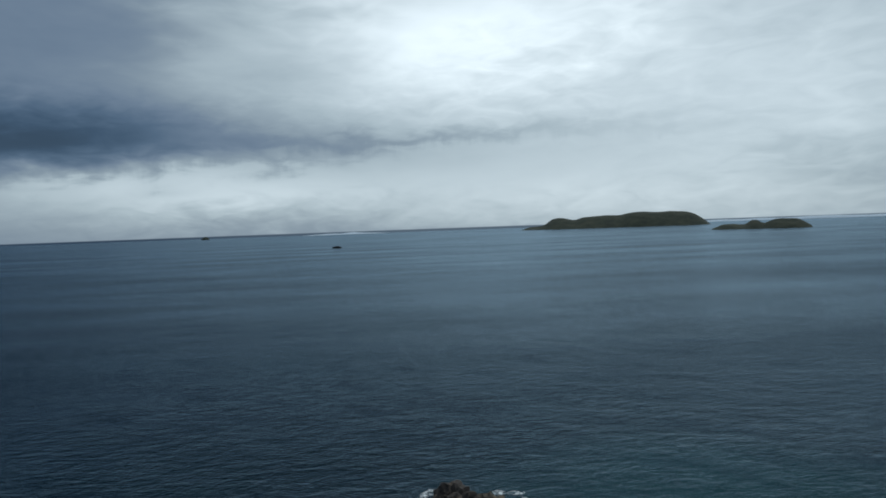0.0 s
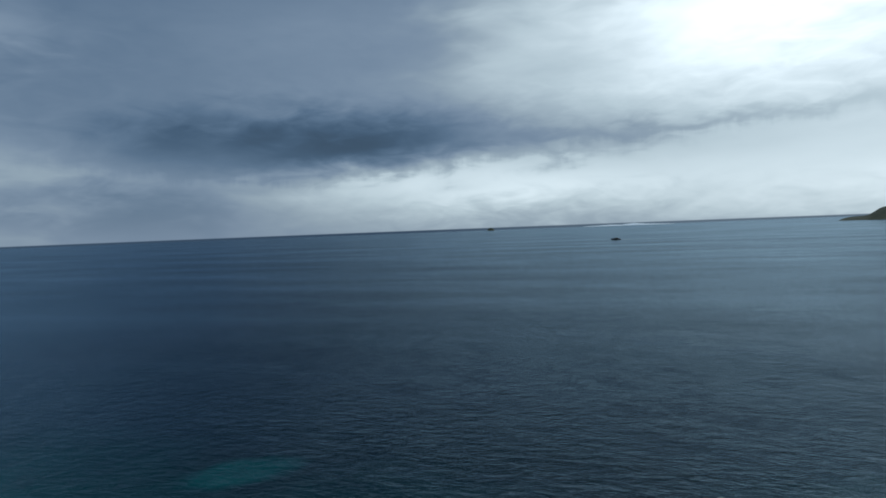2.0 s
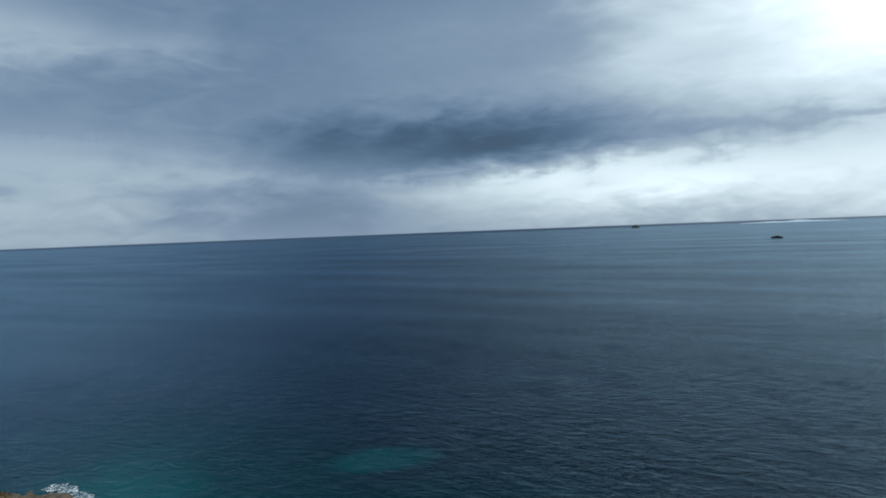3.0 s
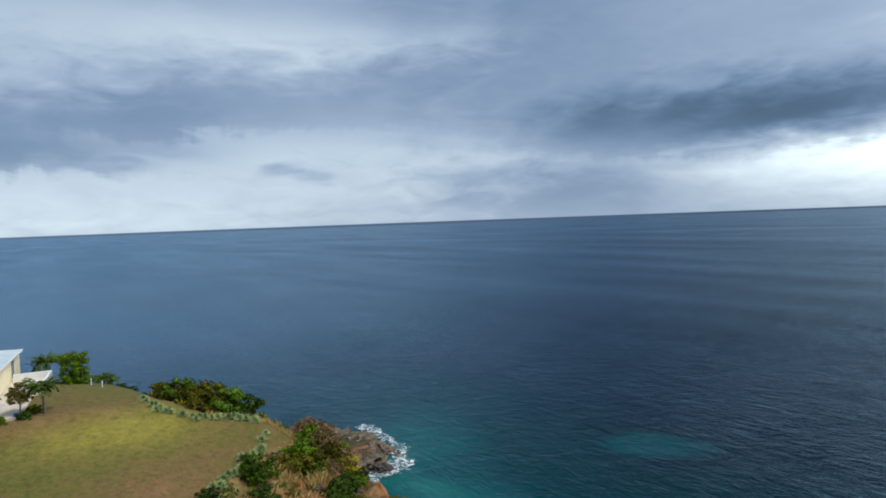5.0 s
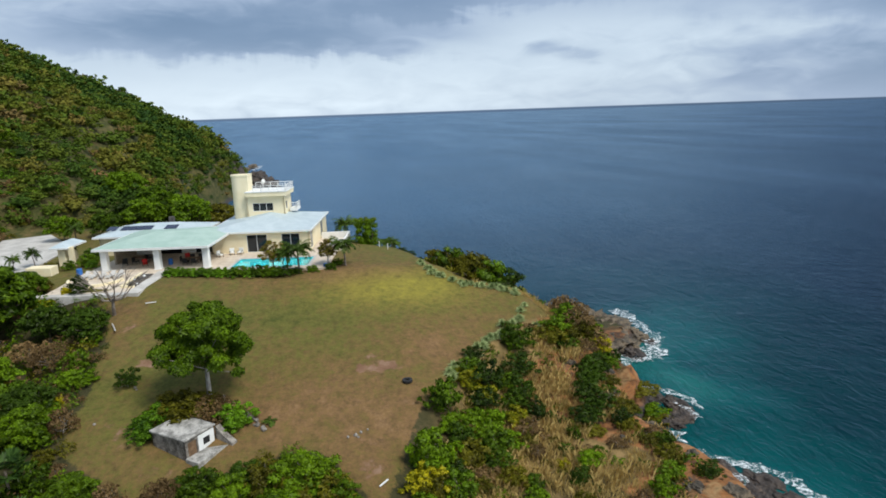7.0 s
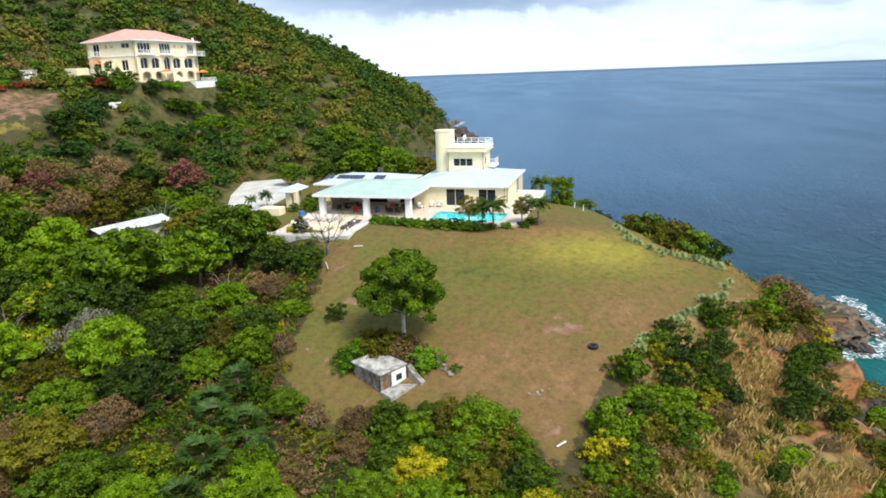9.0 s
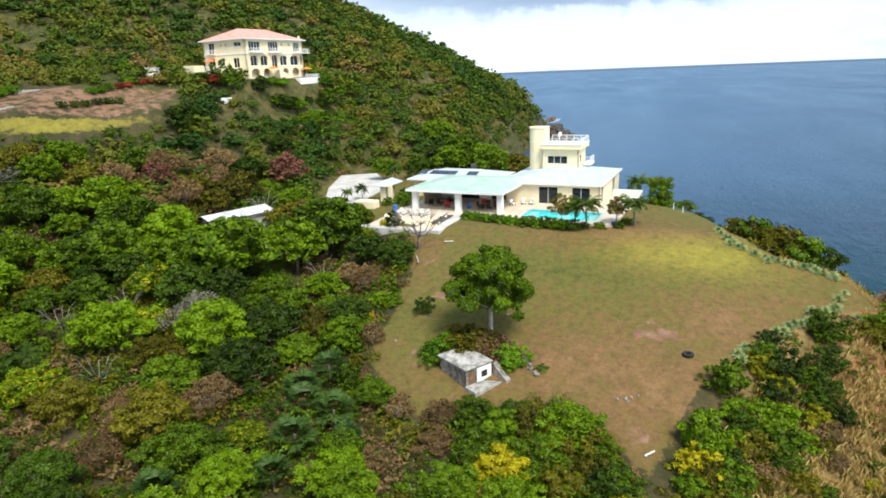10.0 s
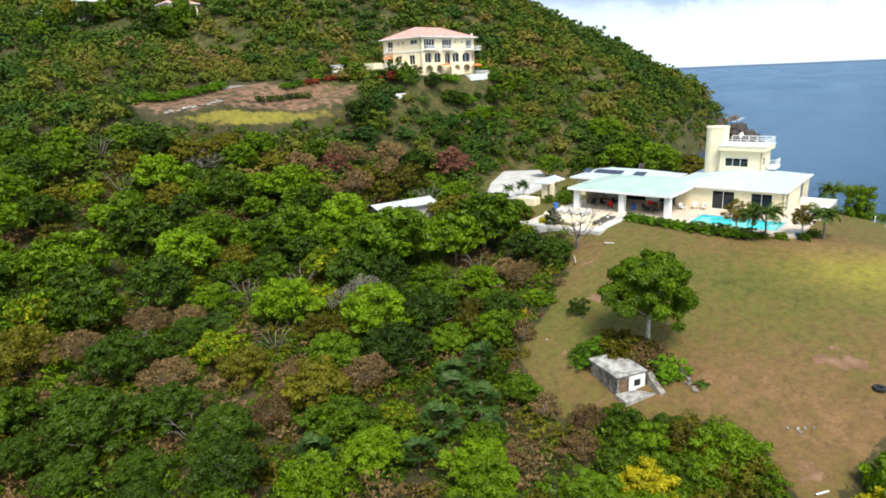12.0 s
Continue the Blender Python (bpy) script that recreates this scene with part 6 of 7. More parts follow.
# round the shed
for kind, x, y, s, t, l in (("hedge", -56.2, -13.6, 1.25, 1.0, "rounded green bush behind the stone shed"), ("hedge", -54.4, -14.6, 0.95, 0.8, "rounded green bush behind the stone shed"),
                            ("olive", -56.8, -11.4, 1.25, 1.1, "olive bush behind the stone shed"), ("dry", -56.2, -9.4, 1.15, 1.0, "brown bush behind the stone shed"),
                            ("hedge", -55.2, -7.4, 1.1, 1.0, "green bush beside the stone shed"), ("olive", -57.6, -12.9, 1.0, .9, "olive bush behind the stone shed"),
                            ("olive", -57.4, -10.2, 0.9, 0.8, "olive bush behind the stone shed"), ("dry", -55.6, -8.4, 0.9, 0.85, "brown bush beside the stone shed"),
                            ("hedge", -55.4, -14.4, 1.0, 0.8, "rounded green bush behind the stone shed"), ("olive", -56.4, -12.4, 1.1, 0.95, "olive bush behind the stone shed"), ("hedge", -54.2, -7.2, 0.8, 0.75, "green bush beside the stone shed"),
                            ("dark", -62.6, -17.7, 0.62, 0.8, "small dark bush standing alone on the lawn")):
    shrub(kind, x, y, s * 1.5, t * 1.3, "bushes round the shed", l)
for k_, lx, ly, s in (("mid", -31.6, -4.6, 1.1), ("hedge", -30.4, -5.6, 0.9), ("dark", -32.2, -2.2, 1.2), ("mid", -33.4, -6.2, 0.8), ("olive", -35.8, -6.8, 0.9)):
    p = HOUSE @ Vector((lx, ly, 0))
    shrub(k_, p.x, p.y, s, s, "bushes beside the porch", "leafy bush beside the porch")
# low hedge along the terrace
for i in range(15):
    u = i / 14
    p = HOUSE @ Vector((-17.0 + 16.0 * u, -11.6 - 2.3 * u - 0.5 * math.sin(3 * u), 0))
    shrub("hedge" if i < 9 else ("mid", "hedge", "dark")[i % 3], p.x, p.y, 1.05, 0.85, "low hedge along the pool terrace", "low clipped green hedge plant")
for lx, ly in ((0.5, -13.2), (2.5, -12.4), (4.8, -11.5), (5.5, -9)):
    p = HOUSE @ Vector((lx, ly, 0))
    shrub("mid", p.x, p.y, 0.7, 0.55, "low hedge along the pool terrace", "low green border plant")
# small trees and palms round the pool
PALM = make_palm("palm", 51, 2.0, 1.75, 30, "small feathery palm beside the pool", "garden palms")
OLEANDER = make_tree("tree", 52, 1.35, 2.0, 0.9, 1500, 0.10, ["olive", "dry"], PALE_BARK, 9, "small airy tree by the pool", "tree", "pool trees")
for lx, ly, s, t in ((0.9, -13.2, 1.5, 1.75), (-0.6, -12.9, 1.1, 1.5), (6.6, -9.6, 1.5, 1.6)):
    p = HOUSE @ Vector((lx, ly, 0))
    place(PALM, p.x, p.y, s, lx, 0.1, t)
for lx, ly, s in ((-2.6, -12.6, 1.6), (4.3, -10.2, 1.4)):
    p = HOUSE @ Vector((lx, ly, 0))
    place(OLEANDER, p.x, p.y, s, lx, 0.05, s * 1.05)
# tall clipped hedge block and palms on the brow
def make_block_hedge():
    x, y = -103.5, 10.2
    t = thing("hedge", Matrix.Translation((x, y, gz(x, y))), "tall clipped green hedge on the brow of the lawn", "hedge")
    r = np.random.RandomState(3)
    c = [(r.uniform(-1.55, 1.55), r.uniform(-1.6, 1.6), h) for h in r.uniform(-0.2, 4.5, 190)]
    v, f = leaf_quads(r, c, r.uniform(0.32, 0.42, 190), 17000, 0.075, lift=0.1, squash=0.95)
    part_mesh("crown", mesh_of("crown", v, f, [LEAF["mid"], LEAF["olive"]], False, (v[f[:, 0], 2] + r.normal(size=len(f)) * 0.4 > 4.7).astype(int)), t)
    for a in (-0.8, 0, 0.8):
        for b in (-0.8, 0.8):
            part_mesh("stem", tubes("stem", [([(a, b, -0.4), (a * 1.2, b * 1.2, 2.0)], [0.06, 0.03])], BARK, 5), t)


make_block_hedge()
for x, y, s, t in ((-106.5, 13.6, 1.4, 1.0), (-101.5, 14.2, 1.1, 0.7), (-104.2, 14.6, 1.0, 0.6), (-111.5, 7.2, 1.7, 1.9)):
    place(PALM, x, y, s, x, 0.1, t)
for kind, x, y, s, t in (("dark", -104, 16.2, 0.7, 0.6), ("dark", -101, 17.0, 0.8, 0.6), ("dark", -98, 17.8, 0.9, 0.55), ("dark", -95.5, 18.6, 0.8, 0.5), ("mid", -107, 14.8, 0.8, 0.7)):
    shrub(kind, x, y, s, t, "bushes on the brow", "low dark bush on the brow of the lawn")
# the big bush at the lawn's seaward edge
for kind, x, y, s, t in (("mid", -88.5, 20.6, 1.35, 1.25), ("olive", -86.0, 21.8, 1.5, 1.3), ("olive", -83.6, 23.0, 1.6, 1.45), ("mid", -82.0, 24.6, 1.5, 1.3), ("dark", -80.5, 25.8, 1.3, 1.0), ("olive", -90.0, 19.4, 1.1, 1.0),
                         ("mid", -85.5, 24.2, 1.6, 1.4), ("olive", -83.0, 26.5, 1.5, 1.2)):
    shrub(kind, x, y, s * 1.85, t * 2.5, "windblown bushes at the lawn's edge", "dense windblown dark green bush at the lawn's edge")


# agaves along the cliff edge
def make_agave(seed):
    r = np.random.RandomState(seed)
    vs, fs = [], []
    for i in range(80):
        a, up = i * 2.399, 0.05 + 1.45 * (i / 80) + r.uniform(-0.1, 0.1)
        d = Vector((math.cos(a) * math.cos(up), math.sin(a) * math.cos(up), math.sin(up)))
        side = Vector((-math.sin(a), math.cos(a), 0))
        n = side.cross(d)
        L, w = r.uniform(0.5, 0.8), 0.036
        k = len(vs)
        for u, q in ((0.0, 0.7), (0.45, 1.0), (0.8, 0.6)):
            for s, dip in ((-1, 0.0), (0, -0.03), (1, 0.0)):
                vs.append(Vector((0, 0, 0.1)) + d * (L * u) + side * (s * w * q) + n * dip - Vector((0, 0, 0.12 * u * u)))
        vs.append(Vector((0, 0, 0.1)) + d * L - Vector((0, 0, 0.14)))
        fs += [(k + r0 * 3 + c, k + r0 * 3 + c + 1, k + r0 * 3 + c + 4, k + r0 * 3 + c + 3) for r0 in (0, 1) for c in (0, 1)]
        fs += [(k + 6, k + 7, k + 9), (k + 7, k + 8, k + 9)]
    return mesh_of("agave", vs, fs, LEAF["agave"])


AGAVES = [make_agave(61), make_agave(62)]


def agave(x, y, s):
    ob = new("agave", AGAVES[int(abs(x * 7)) % 2])
    ob.matrix_world = Matrix.Translation((x, y, gz(x, y) - 0.05)) @ Matrix.Rotation(x * 3.1 + y, 4, "Z") @ Matrix.Diagonal((s, s, s, 1))
    tagged(ob, "pale grey-green agave rosette at the lawn's edge", "agave", "row of agaves")


ra = np.random.RandomState(4)
for a, b, n, w in (((-58.6, 13.2), (-61.7, 17.1), 12, 0.4), ((-61.7, 17.1), (-64.4, 19.3), 9, 0.3), ((-64.4, 19.3), (-68.5, 24.4), 11, 0.3), ((-68.5, 24.4), (-71.4, 25.8), 4, 0.2), ((-74.5, 26.4), (-76.4, 24.3), 6, 0.15), ((-76.4, 24.3), (-77.9, 20.3), 8, 0.18), ((-77.9, 20.3), (-81.4, 16.7), 10, 0.25), ((-81.4, 16.7), (-86.5, 15.6), 7, 0.3)):
    n = round(n * 0.8)
    for i in range(n):
        u = (i + ra.uniform(-0.25, 0.25)) / max(1, n - 1)
        agave(a[0] + (b[0] - a[0]) * u + ra.normal() * w, a[1] + (b[1] - a[1]) * u + ra.normal() * w, ra.uniform(0.9, 1.35))
for x, y in ((-57.9, 13.6), (-58.9, 14.1), (-67.4, 26.1)):
    agave(x, y, 1.3)

# shrubs over the steep slope, thicker towards the lawn, thin on the bare earth by the sea
rs = np.random.RandomState(15)
count = 0
for x, y, z, c, l, clear in surveyed(scatter(7000, 34, 84, 50, 93, 1.6, 21)):
    if l > -2.3 or c < 4 or x < -74 or blot(x, y, -59.5, 25.5, 6, 4) > 0.45:
        continue
    up = min(1.0, max(0.0, (c - 6) / 14))
    near = max(0.0, min(1.0, (l + 10.5) / 6))
    if rs.rand() > 0.17 + 0.28 * up + 0.9 * near or count >= 280:
        continue
    kind = rs.choice(["dark", "mid", "bright", "yellow", "olive", "dry"], p=[0.16, 0.26, 0.22, 0.08, 0.16, 0.12] if up > 0.35 else [0.06, 0.18, 0.08, 0.06, 0.30, 0.32])
    s = rs.uniform(0.7, 1.4) * (0.7 + 0.5 * near)
    o = place(SHRUB[kind], x, y, s, rs.uniform(0, 6.28), 0.2, s * rs.uniform(0.75, 1.15), z)
    tagged(o, "", "", "shrubs on the cliff slope")
    count += 1
for kind, x, y, s, t in (("bright", -66.4, 28.2, 1.35, 1.3), ("dry", -67.8, 31.6, 1.7, 1.9), ("dry", -66.6, 33.2, 1.5, 1.5), ("yellow", -57.4, 15.2, 1.3, 1.2), ("yellow", -55.6, 16.0, 1.2, 1.1), ("bright", -53.6, 11.6, 1.4, 1.7), ("bright", -46.5, 9.0, 1.6, 1.9), ("yellow", -44.0, 8.0, 1.4, 1.5), ("dark", -52.6, 26.4, 1.3, 0.8), ("dark", -51.6, 25.0, 1.2, 0.8), ("dark", -53.8, 27.6, 1.2, 0.8), ("bright", -69.8, 30.8, 1.2, 1.2), ("dry", -72.0, 32.2, 1.9, 2.1), ("dry", -73.4, 33.2, 1.7, 1.7), ("bright", -69.2, 31.0, 1.1, 1.2), ("dark", -66.2, 22.4, 0.75, 0.8), ("dark", -61.5, 16.8, 0.9, 0.8), ("mid", -58.8, 15.4, 1.2, 1.1),
                         ("dark", -60.5, 30.2, 1.2, 1.1), ("dark", -59.0, 29.4, 1.2, 1.2), ("dark", -57.6, 28.4, 1.1, 1.1), ("dark", -56.2, 27.6, 1.2, 1.1), ("dark", -54.8, 26.6, 1.0, 1.0), ("olive", -60.2, 38.2, 1.7, 0.9), ("bright", -61.8, 38.6, 1.6, 0.8), ("olive", -63.2, 38.0, 1.4, 0.9)):
    shrub(kind, x, y, s, t, "shrubs on the cliff slope")


# crags standing out of the cliff's earth
rb = np.random.RandomState(62)
for x, y, z, c, l, clear in surveyed(scatter(900, 36, 84, 40, 66, 2.4, 63)):
    if 2.5 < c < 10.5 and l < -4 and -72 < x < -36 and rb.rand() < 0.5:
        s = rb.uniform(0.7, 1.5)
        rock(x, y, z - 0.35 * s, s * rb.uniform(0.9, 1.6), s, s * rb.uniform(0.6, 0.9), 300 + int(rb.randint(9000)), ROCK, "weathered brown crag in the red earth of the cliff", "crags on the cliff")


def tufts(name, spots, leaf, size, blades, label, seed, group=""):
    """Dry grass: many arched blades in tufts."""
    r = np.random.RandomState(seed)
    n = len(spots)
    xy = np.repeat(np.array(spots), blades, axis=0) + r.normal(size=(n * blades, 2)) * size * 0.6
    z = ground(xy[:, 0], xy[:, 1])
    a = 0.9 + r.normal(size=n * blades) * 2.2
    L = size * r.uniform(0.4, 1.35, n * blades) * np.repeat(r.uniform(0.6, 1.15, n), blades)
    d = np.stack([np.cos(a), np.sin(a), np.zeros_like(a)], 1)
    s = np.stack([-np.sin(a), np.cos(a), np.zeros_like(a)], 1) * (size * 0.011)
    up = np.array([0, 0, 1.0])
    p0 = np.concatenate([xy, z[:, None] - 0.05], 1)
    p1 = p0 + d * (L * 0.16)[:, None] + up * (L * 0.75)[:, None]
    p2 = p0 + d * (L * 0.42)[:, None] + up * L[:, None]
    v = np.stack([p0 - s, p0 + s, p1 + s * 0.9, p2, p1 - s * 0.9], 1).reshape(-1, 3)
    f = np.arange(n * blades * 5).reshape(-1, 5)
    return tagged(new(name, mesh_of(name, v, f, LEAF[leaf])), label, "grass", group, "stuff")


spots = [(x, y) for x, y, z, c, l, clear in surveyed(scatter(9000, 36, 96, 46, 92, 0.85, 31)) if l < -3.2 and 11.2 - 5.5 * blot(x, y, -60, 26, 7, 5) + 1.6 * math.sin(0.7 * x + 0.4 * y) - 6 * (math.sin(2.1 * x) * math.cos(1.7 * y) > 0.35) < c < 26 and math.sin(0.5 * x + 1.1) * math.sin(0.43 * y) + 0.5 * math.sin(1.3 * x - 0.9 * y) > -0.55]
tufts("dry_grass", spots, "straw", 0.85, 60, "golden dry grass on the cliff slope", 6)
rim = [(x + ra.normal() * 0.3, y + ra.normal() * 0.3) for a, b in (((-69.5, 30), (-75.5, 27.6)), ((-66, 25), (-70, 30)), ((-75.5, 27.6), (-79, 21.8))) for x, y in [(a[0] + (b[0] - a[0]) * i / 26, a[1] + (b[1] - a[1]) * i / 26) for i in range(27)]]
tufts("dry_grass", rim, "straw", 0.5, 24, "golden dry grass along the lawn's edge", 7)

# thicket filling the lawn's lower and landward edges
for kind, x, y, s, t in (("mid", -47.0, -9.6, 1.5, 1.5), ("bright", -46.2, -7.0, 1.6, 1.6), ("olive", -46.6, -4.2, 1.7, 1.7), ("bright", -46.0, -1.6, 2.1, 2.3), ("mid", -44.5, 0.6, 1.5, 1.4), ("bright", -43.4, -3.6, 1.9, 1.9), ("yellow", -41.6, -6.2, 1.7, 1.7),
                         ("mid", -43.6, -8.6, 1.7, 1.6), ("dry", -46.6, -12.2, 1.3, 1.2), ("dark", -47.6, -6.2, 1.2, 1.2), ("olive", -41, -1.6, 1.6, 1.4), ("mid", -41.5, 2.2, 1.4, 1.2), ("dry", -44, -12, 1.3, 1.0), ("bright", -38.6, -5.2, 1.7, 1.6),
                         ("mid", -39.0, -9.6, 1.8, 1.6), ("bright", -37.2, -0.4, 1.6, 1.5), ("yellow", -38.4, 2.6, 1.5, 1.3)):
    shrub(kind, x, y, s * 0.95, t * 0.9, "thicket below the lawn", kinds=THICKET)


def understorey():
    """Brush that closes the gaps between the near trees."""
    r = np.random.RandomState(19)
    protos = []
    for q in range(5):
        c, rad = crown_lobes(r, 1.7, 2.0, 0.1, 7)
        protos.append(leaf_quads(r, c, rad, 215, 0.18, wide=0.45, dense=False))
    low = []
    for q in range(5):
        c, rad = crown_lobes(r, 1.15, 1.1, 0.0, 5)
        low.append(leaf_quads(r, c, rad, 120, 0.17, wide=0.5, dense=False))
    near = scatter(14000, 22, 74, 84, 166, 1.35, 14)
    bushes = scatter(36000, 22, 126, 84, 166, 1.85, 12)
    vs, fs, idx, total = [], [], [], 0
    for n, (x, y, z, c, l, clear) in enumerate(surveyed(near + bushes, 0.1)):
        if c < 6 or clear or (c < 21 and x > -80):
            continue
        v, f = (low if n < len(near) else protos)[r.randint(5)]
        s, a = r.uniform(0.7, 1.35) * (0.6 if l > -1.5 else 1.0), r.uniform(0, 6.28)
        rot = np.array([[math.cos(a), -math.sin(a), 0], [math.sin(a), math.cos(a), 0], [0, 0, r.uniform(0.7, 1.15)]])
        vs.append((v * s) @ rot.T + np.array([x, y, z - 0.3]))
        fs.append(f + total)
        total += len(v)
        idx.append(np.full(len(f), r.choice(5, p=[0.32, 0.24, 0.18, 0.17, 0.09])))
    me = mesh_of("undergrowth", np.concatenate(vs), np.concatenate(fs), [LEAF[q] for q in ("mid", "dark", "olive", "dry", "bright")], False, np.concatenate(idx))
    tagged(new("undergrowth", me), "tangled green and brown undergrowth between the trees", "undergrowth", kind="stuff")


understorey()

# leafless tree by the patio, and fallen pipe
BARE = make_bare("bare_tree", 71, 2.7, 3.6, "leafless spreading tree by the patio", "", BARK, 60)
place(BARE, -77.4, -22.2, 1.7, 0.5)

# palms and trees behind the villa, red hedge and bushes round the upper villa
for x, y, s in ((-101, -38.5, 0.9), (-99, -40.5, 0.8), (-105, -35, 0.8), (-118, -38, 1.2), (-126, -30, 1.2)):
    place(PALM, x, y, s, x, 0.1, s * 1.3)
for lx, ly, k, s in ((-4, 24.5, "hedge", 1.6), (-13, 24.5, "hedge", 1.7), (-5.0, 4.2, "flower", 1.5), (-4.6, 2.6, "flower", 1.25), (0.4, -3.4, "dark", 0.9), (3.2, -4.0, "hedge", 1.3), (-3.6, 0, "dark", 1.5), (6.0, -4.4, "hedge", 1.4), (1.5, -7.0, "mid", 1.6), (4.6, -7.6, "mid", 1.7), (7.6, -7.6, "hedge", 1.5), (-2, -5, "dark", 1.5), (11.4, -7.0, "dark", 0.9), (9.0, -10.5, "hedge", 1.9), (6.0, -11.5, "mid", 1.8), (12.0, -11.0, "mid", 1.3), (20.5, -5, "hedge", 1.9), (18, -7.5, "mid", 1.9), (23, -2, "hedge", 2.2), (15.4, -8, "dark", 1.3), (25, -6, "mid", 2.2),
                      (-5, 7, "mid", 1.5), (-6, 9.5, "dark", 1.4), (-5, 0, "mid", 1.6), (22, 2, "bright", 2.0), (-6, 14.5, "hedge", 1.4), (-9, 16, "mid", 1.6)):
    p = PINK @ Vector((lx, ly, 0))
    shrub(k, p.x, p.y, s * 1.3, s * 1.0, "garden bushes of the upper villa")
for i in range(12):
    u = i / 11
    shrub("hedge", -102.5 + 18.5 * u, -108.6 - 7.4 * u, 1.5, 1.3, "hedge of the hillside field", "clipped hedge along the hillside field")
for i in range(6):
    shrub("dark", -101.5 - i * 2.1, -96.6 + i * 0.75, 0.95, 0.75, "hedge of the hillside field", "dark hedge on the bare bank")

# retaining wall, white block and rubble on the bank
bm = bmesh.new()
box(bm, 0, 8.2, -0.2, 0.2, -0.8, 0.75, 0.04, along((0, 0), (-7.8, 1.4)))
lay("retaining_wall", -102.6, -108.2, bm, OLD_TOP, "grey masonry retaining wall on the bank", "wall")
# half-hidden white block of unknown use, built in a hut's shape
bm = bmesh.new()
box(bm, -1.4, 1.4, -1.1, 1.1, -0.6, 2.3, 0.06)
box(bm, -1.55, 1.55, -1.25, 1.25, 2.3, 2.42, 0.03)
lay("hut", -132.0, -99.2, bm, WHITE, "small white flat-topped block behind bushes", "hut", 0, 20)
bm = bmesh.new()
box(bm, -2.0, 2.0, -0.18, 0.18, -0.8, 0.4, 0.04)
lay("garden_wall", -126.4, -77.0, bm, WHITE, "low white wall in the villa garden", "wall", 0, 150)
rq = np.random.RandomState(44)
for i in range(22):
    u = rq.rand()
    s = rq.uniform(0.25, 0.6)
    lay("stone", -84.5 - 9 * u + rq.normal() * 0.6, -104.5 + 4.4 * u + rq.normal() * 0.6, crag(rq, s, s * 0.8, s * 0.6, 2), OLD_TOP, "grey rubble stone on the bare bank", "stone", 0.1, rq.uniform(0, 360), "rubble on the bank")

# low scrub over the bank below the upper villa
rb = np.random.RandomState(33)


def bank_scrub():
    protos = []
    for q in range(4):
        c, rad = crown_lobes(rb, 1.5, 1.7, 0.1, 7)
        protos.append(leaf_quads(rb, c, rad, 240, 0.2, wide=0.5, dense=False))
    vs, fs, idx, total = [], [], [], 0
    for x, y, z, c, l, clear in surveyed([tuple((PINK @ Vector((rb.uniform(-10, 24), rb.uniform(-24, -9), 0))).xy) for _ in range(170)]):
        v, f = protos[rb.randint(4)]
        s = rb.uniform(0.5, 1.3)
        vs.append(v * s * np.array([1, 1, rb.uniform(0.6, 1.0)]) + np.array([x, y, z - 0.2]))
        fs.append(f + total)
        total += len(v)
        idx.append(np.full(len(f), rb.choice(5, p=[0.34, 0.22, 0.16, 0.12, 0.16])))
    me = mesh_of("scrub", np.concatenate(vs), np.concatenate(fs), [LEAF[q] for q in ("mid", "dark", "olive", "dry", "hedge")], False, np.concatenate(idx))
    tagged(new("scrub", me), "low green scrub on the bank below the upper villa", "scrub", kind="stuff")


bank_scrub()

# bushes that close the landward edge of the lawn
for (x0, y0), (x1, y1) in zip([(-98, -45), (-90, -35), (-80.3, -24.8), (-72, -22.9), (-63, -22.6), (-55, -22.1), (-50, -19.6)], [(-90, -35), (-80.3, -24.8), (-72, -22.9), (-63, -22.6), (-55, -22.1), (-50, -19.6), (-46.4, -14.6)]):
    steps = int(math.dist((x0, y0), (x1, y1)) / 1.15)
    for i in range(steps):
        u = i / steps
        s = rb.uniform(0.6, 1.15)
        if x0 < -72 and rb.rand() < 0.6:
            continue
        x, y = x0 + (x1 - x0) * u + rb.normal() * 0.7, y0 - 0.8 + (y1 - y0) * u + rb.normal() * 0.6
        o = place(SHRUB[rb.choice(["mid", "dark", "olive", "bright", "dry", "yellow"], p=[0.3, 0.22, 0.18, 0.14, 0.12, 0.04])], x, y, s, rb.uniform(0, 6.28), 0.2, s * rb.uniform(0.8, 1.3))
        tagged(o, "", "", "bushes along the lawn's edge")

for x, y in ((-119.5, -98.6), (-121.5, -98.2), (-125.6, -97.6), (-127.6, -97.3), (-129.4, -97.0)):
    shrub("flower", x, y, 1.05, 0.85, "garden bushes of the upper villa")
for x, y in ((-113, -99.8), (-115.2, -99.6), (-117.4, -99.4), (-123.6, -99.0), (-131.5, -97.6)):
    shrub("hedge", x, y, 1.3, 1.1, "garden bushes of the upper villa")

# wind-clipped bushes along the rim of the sea cliff
for (x0, y0), (x1, y1), n in (((-74, 34.5), (-64, 34.5), 10), ((-64, 34.5), (-54, 29.0), 10), ((-54, 29.0), (-40, 31.0), 10)):
    for i in range(n):
        u = (i + rb.uniform(-0.3, 0.3)) / n
        s = rb.uniform(0.6, 1.25)
        shrub(rb.choice(["dry", "olive", "dark", "mid"], p=[0.34, 0.3, 0.22, 0.14]), x0 + (x1 - x0) * u + rb.normal() * 0.8, y0 + (y1 - y0) * u + rb.normal() * 0.8, s, s * rb.uniform(0.6, 0.95), "shrubs on the cliff slope")


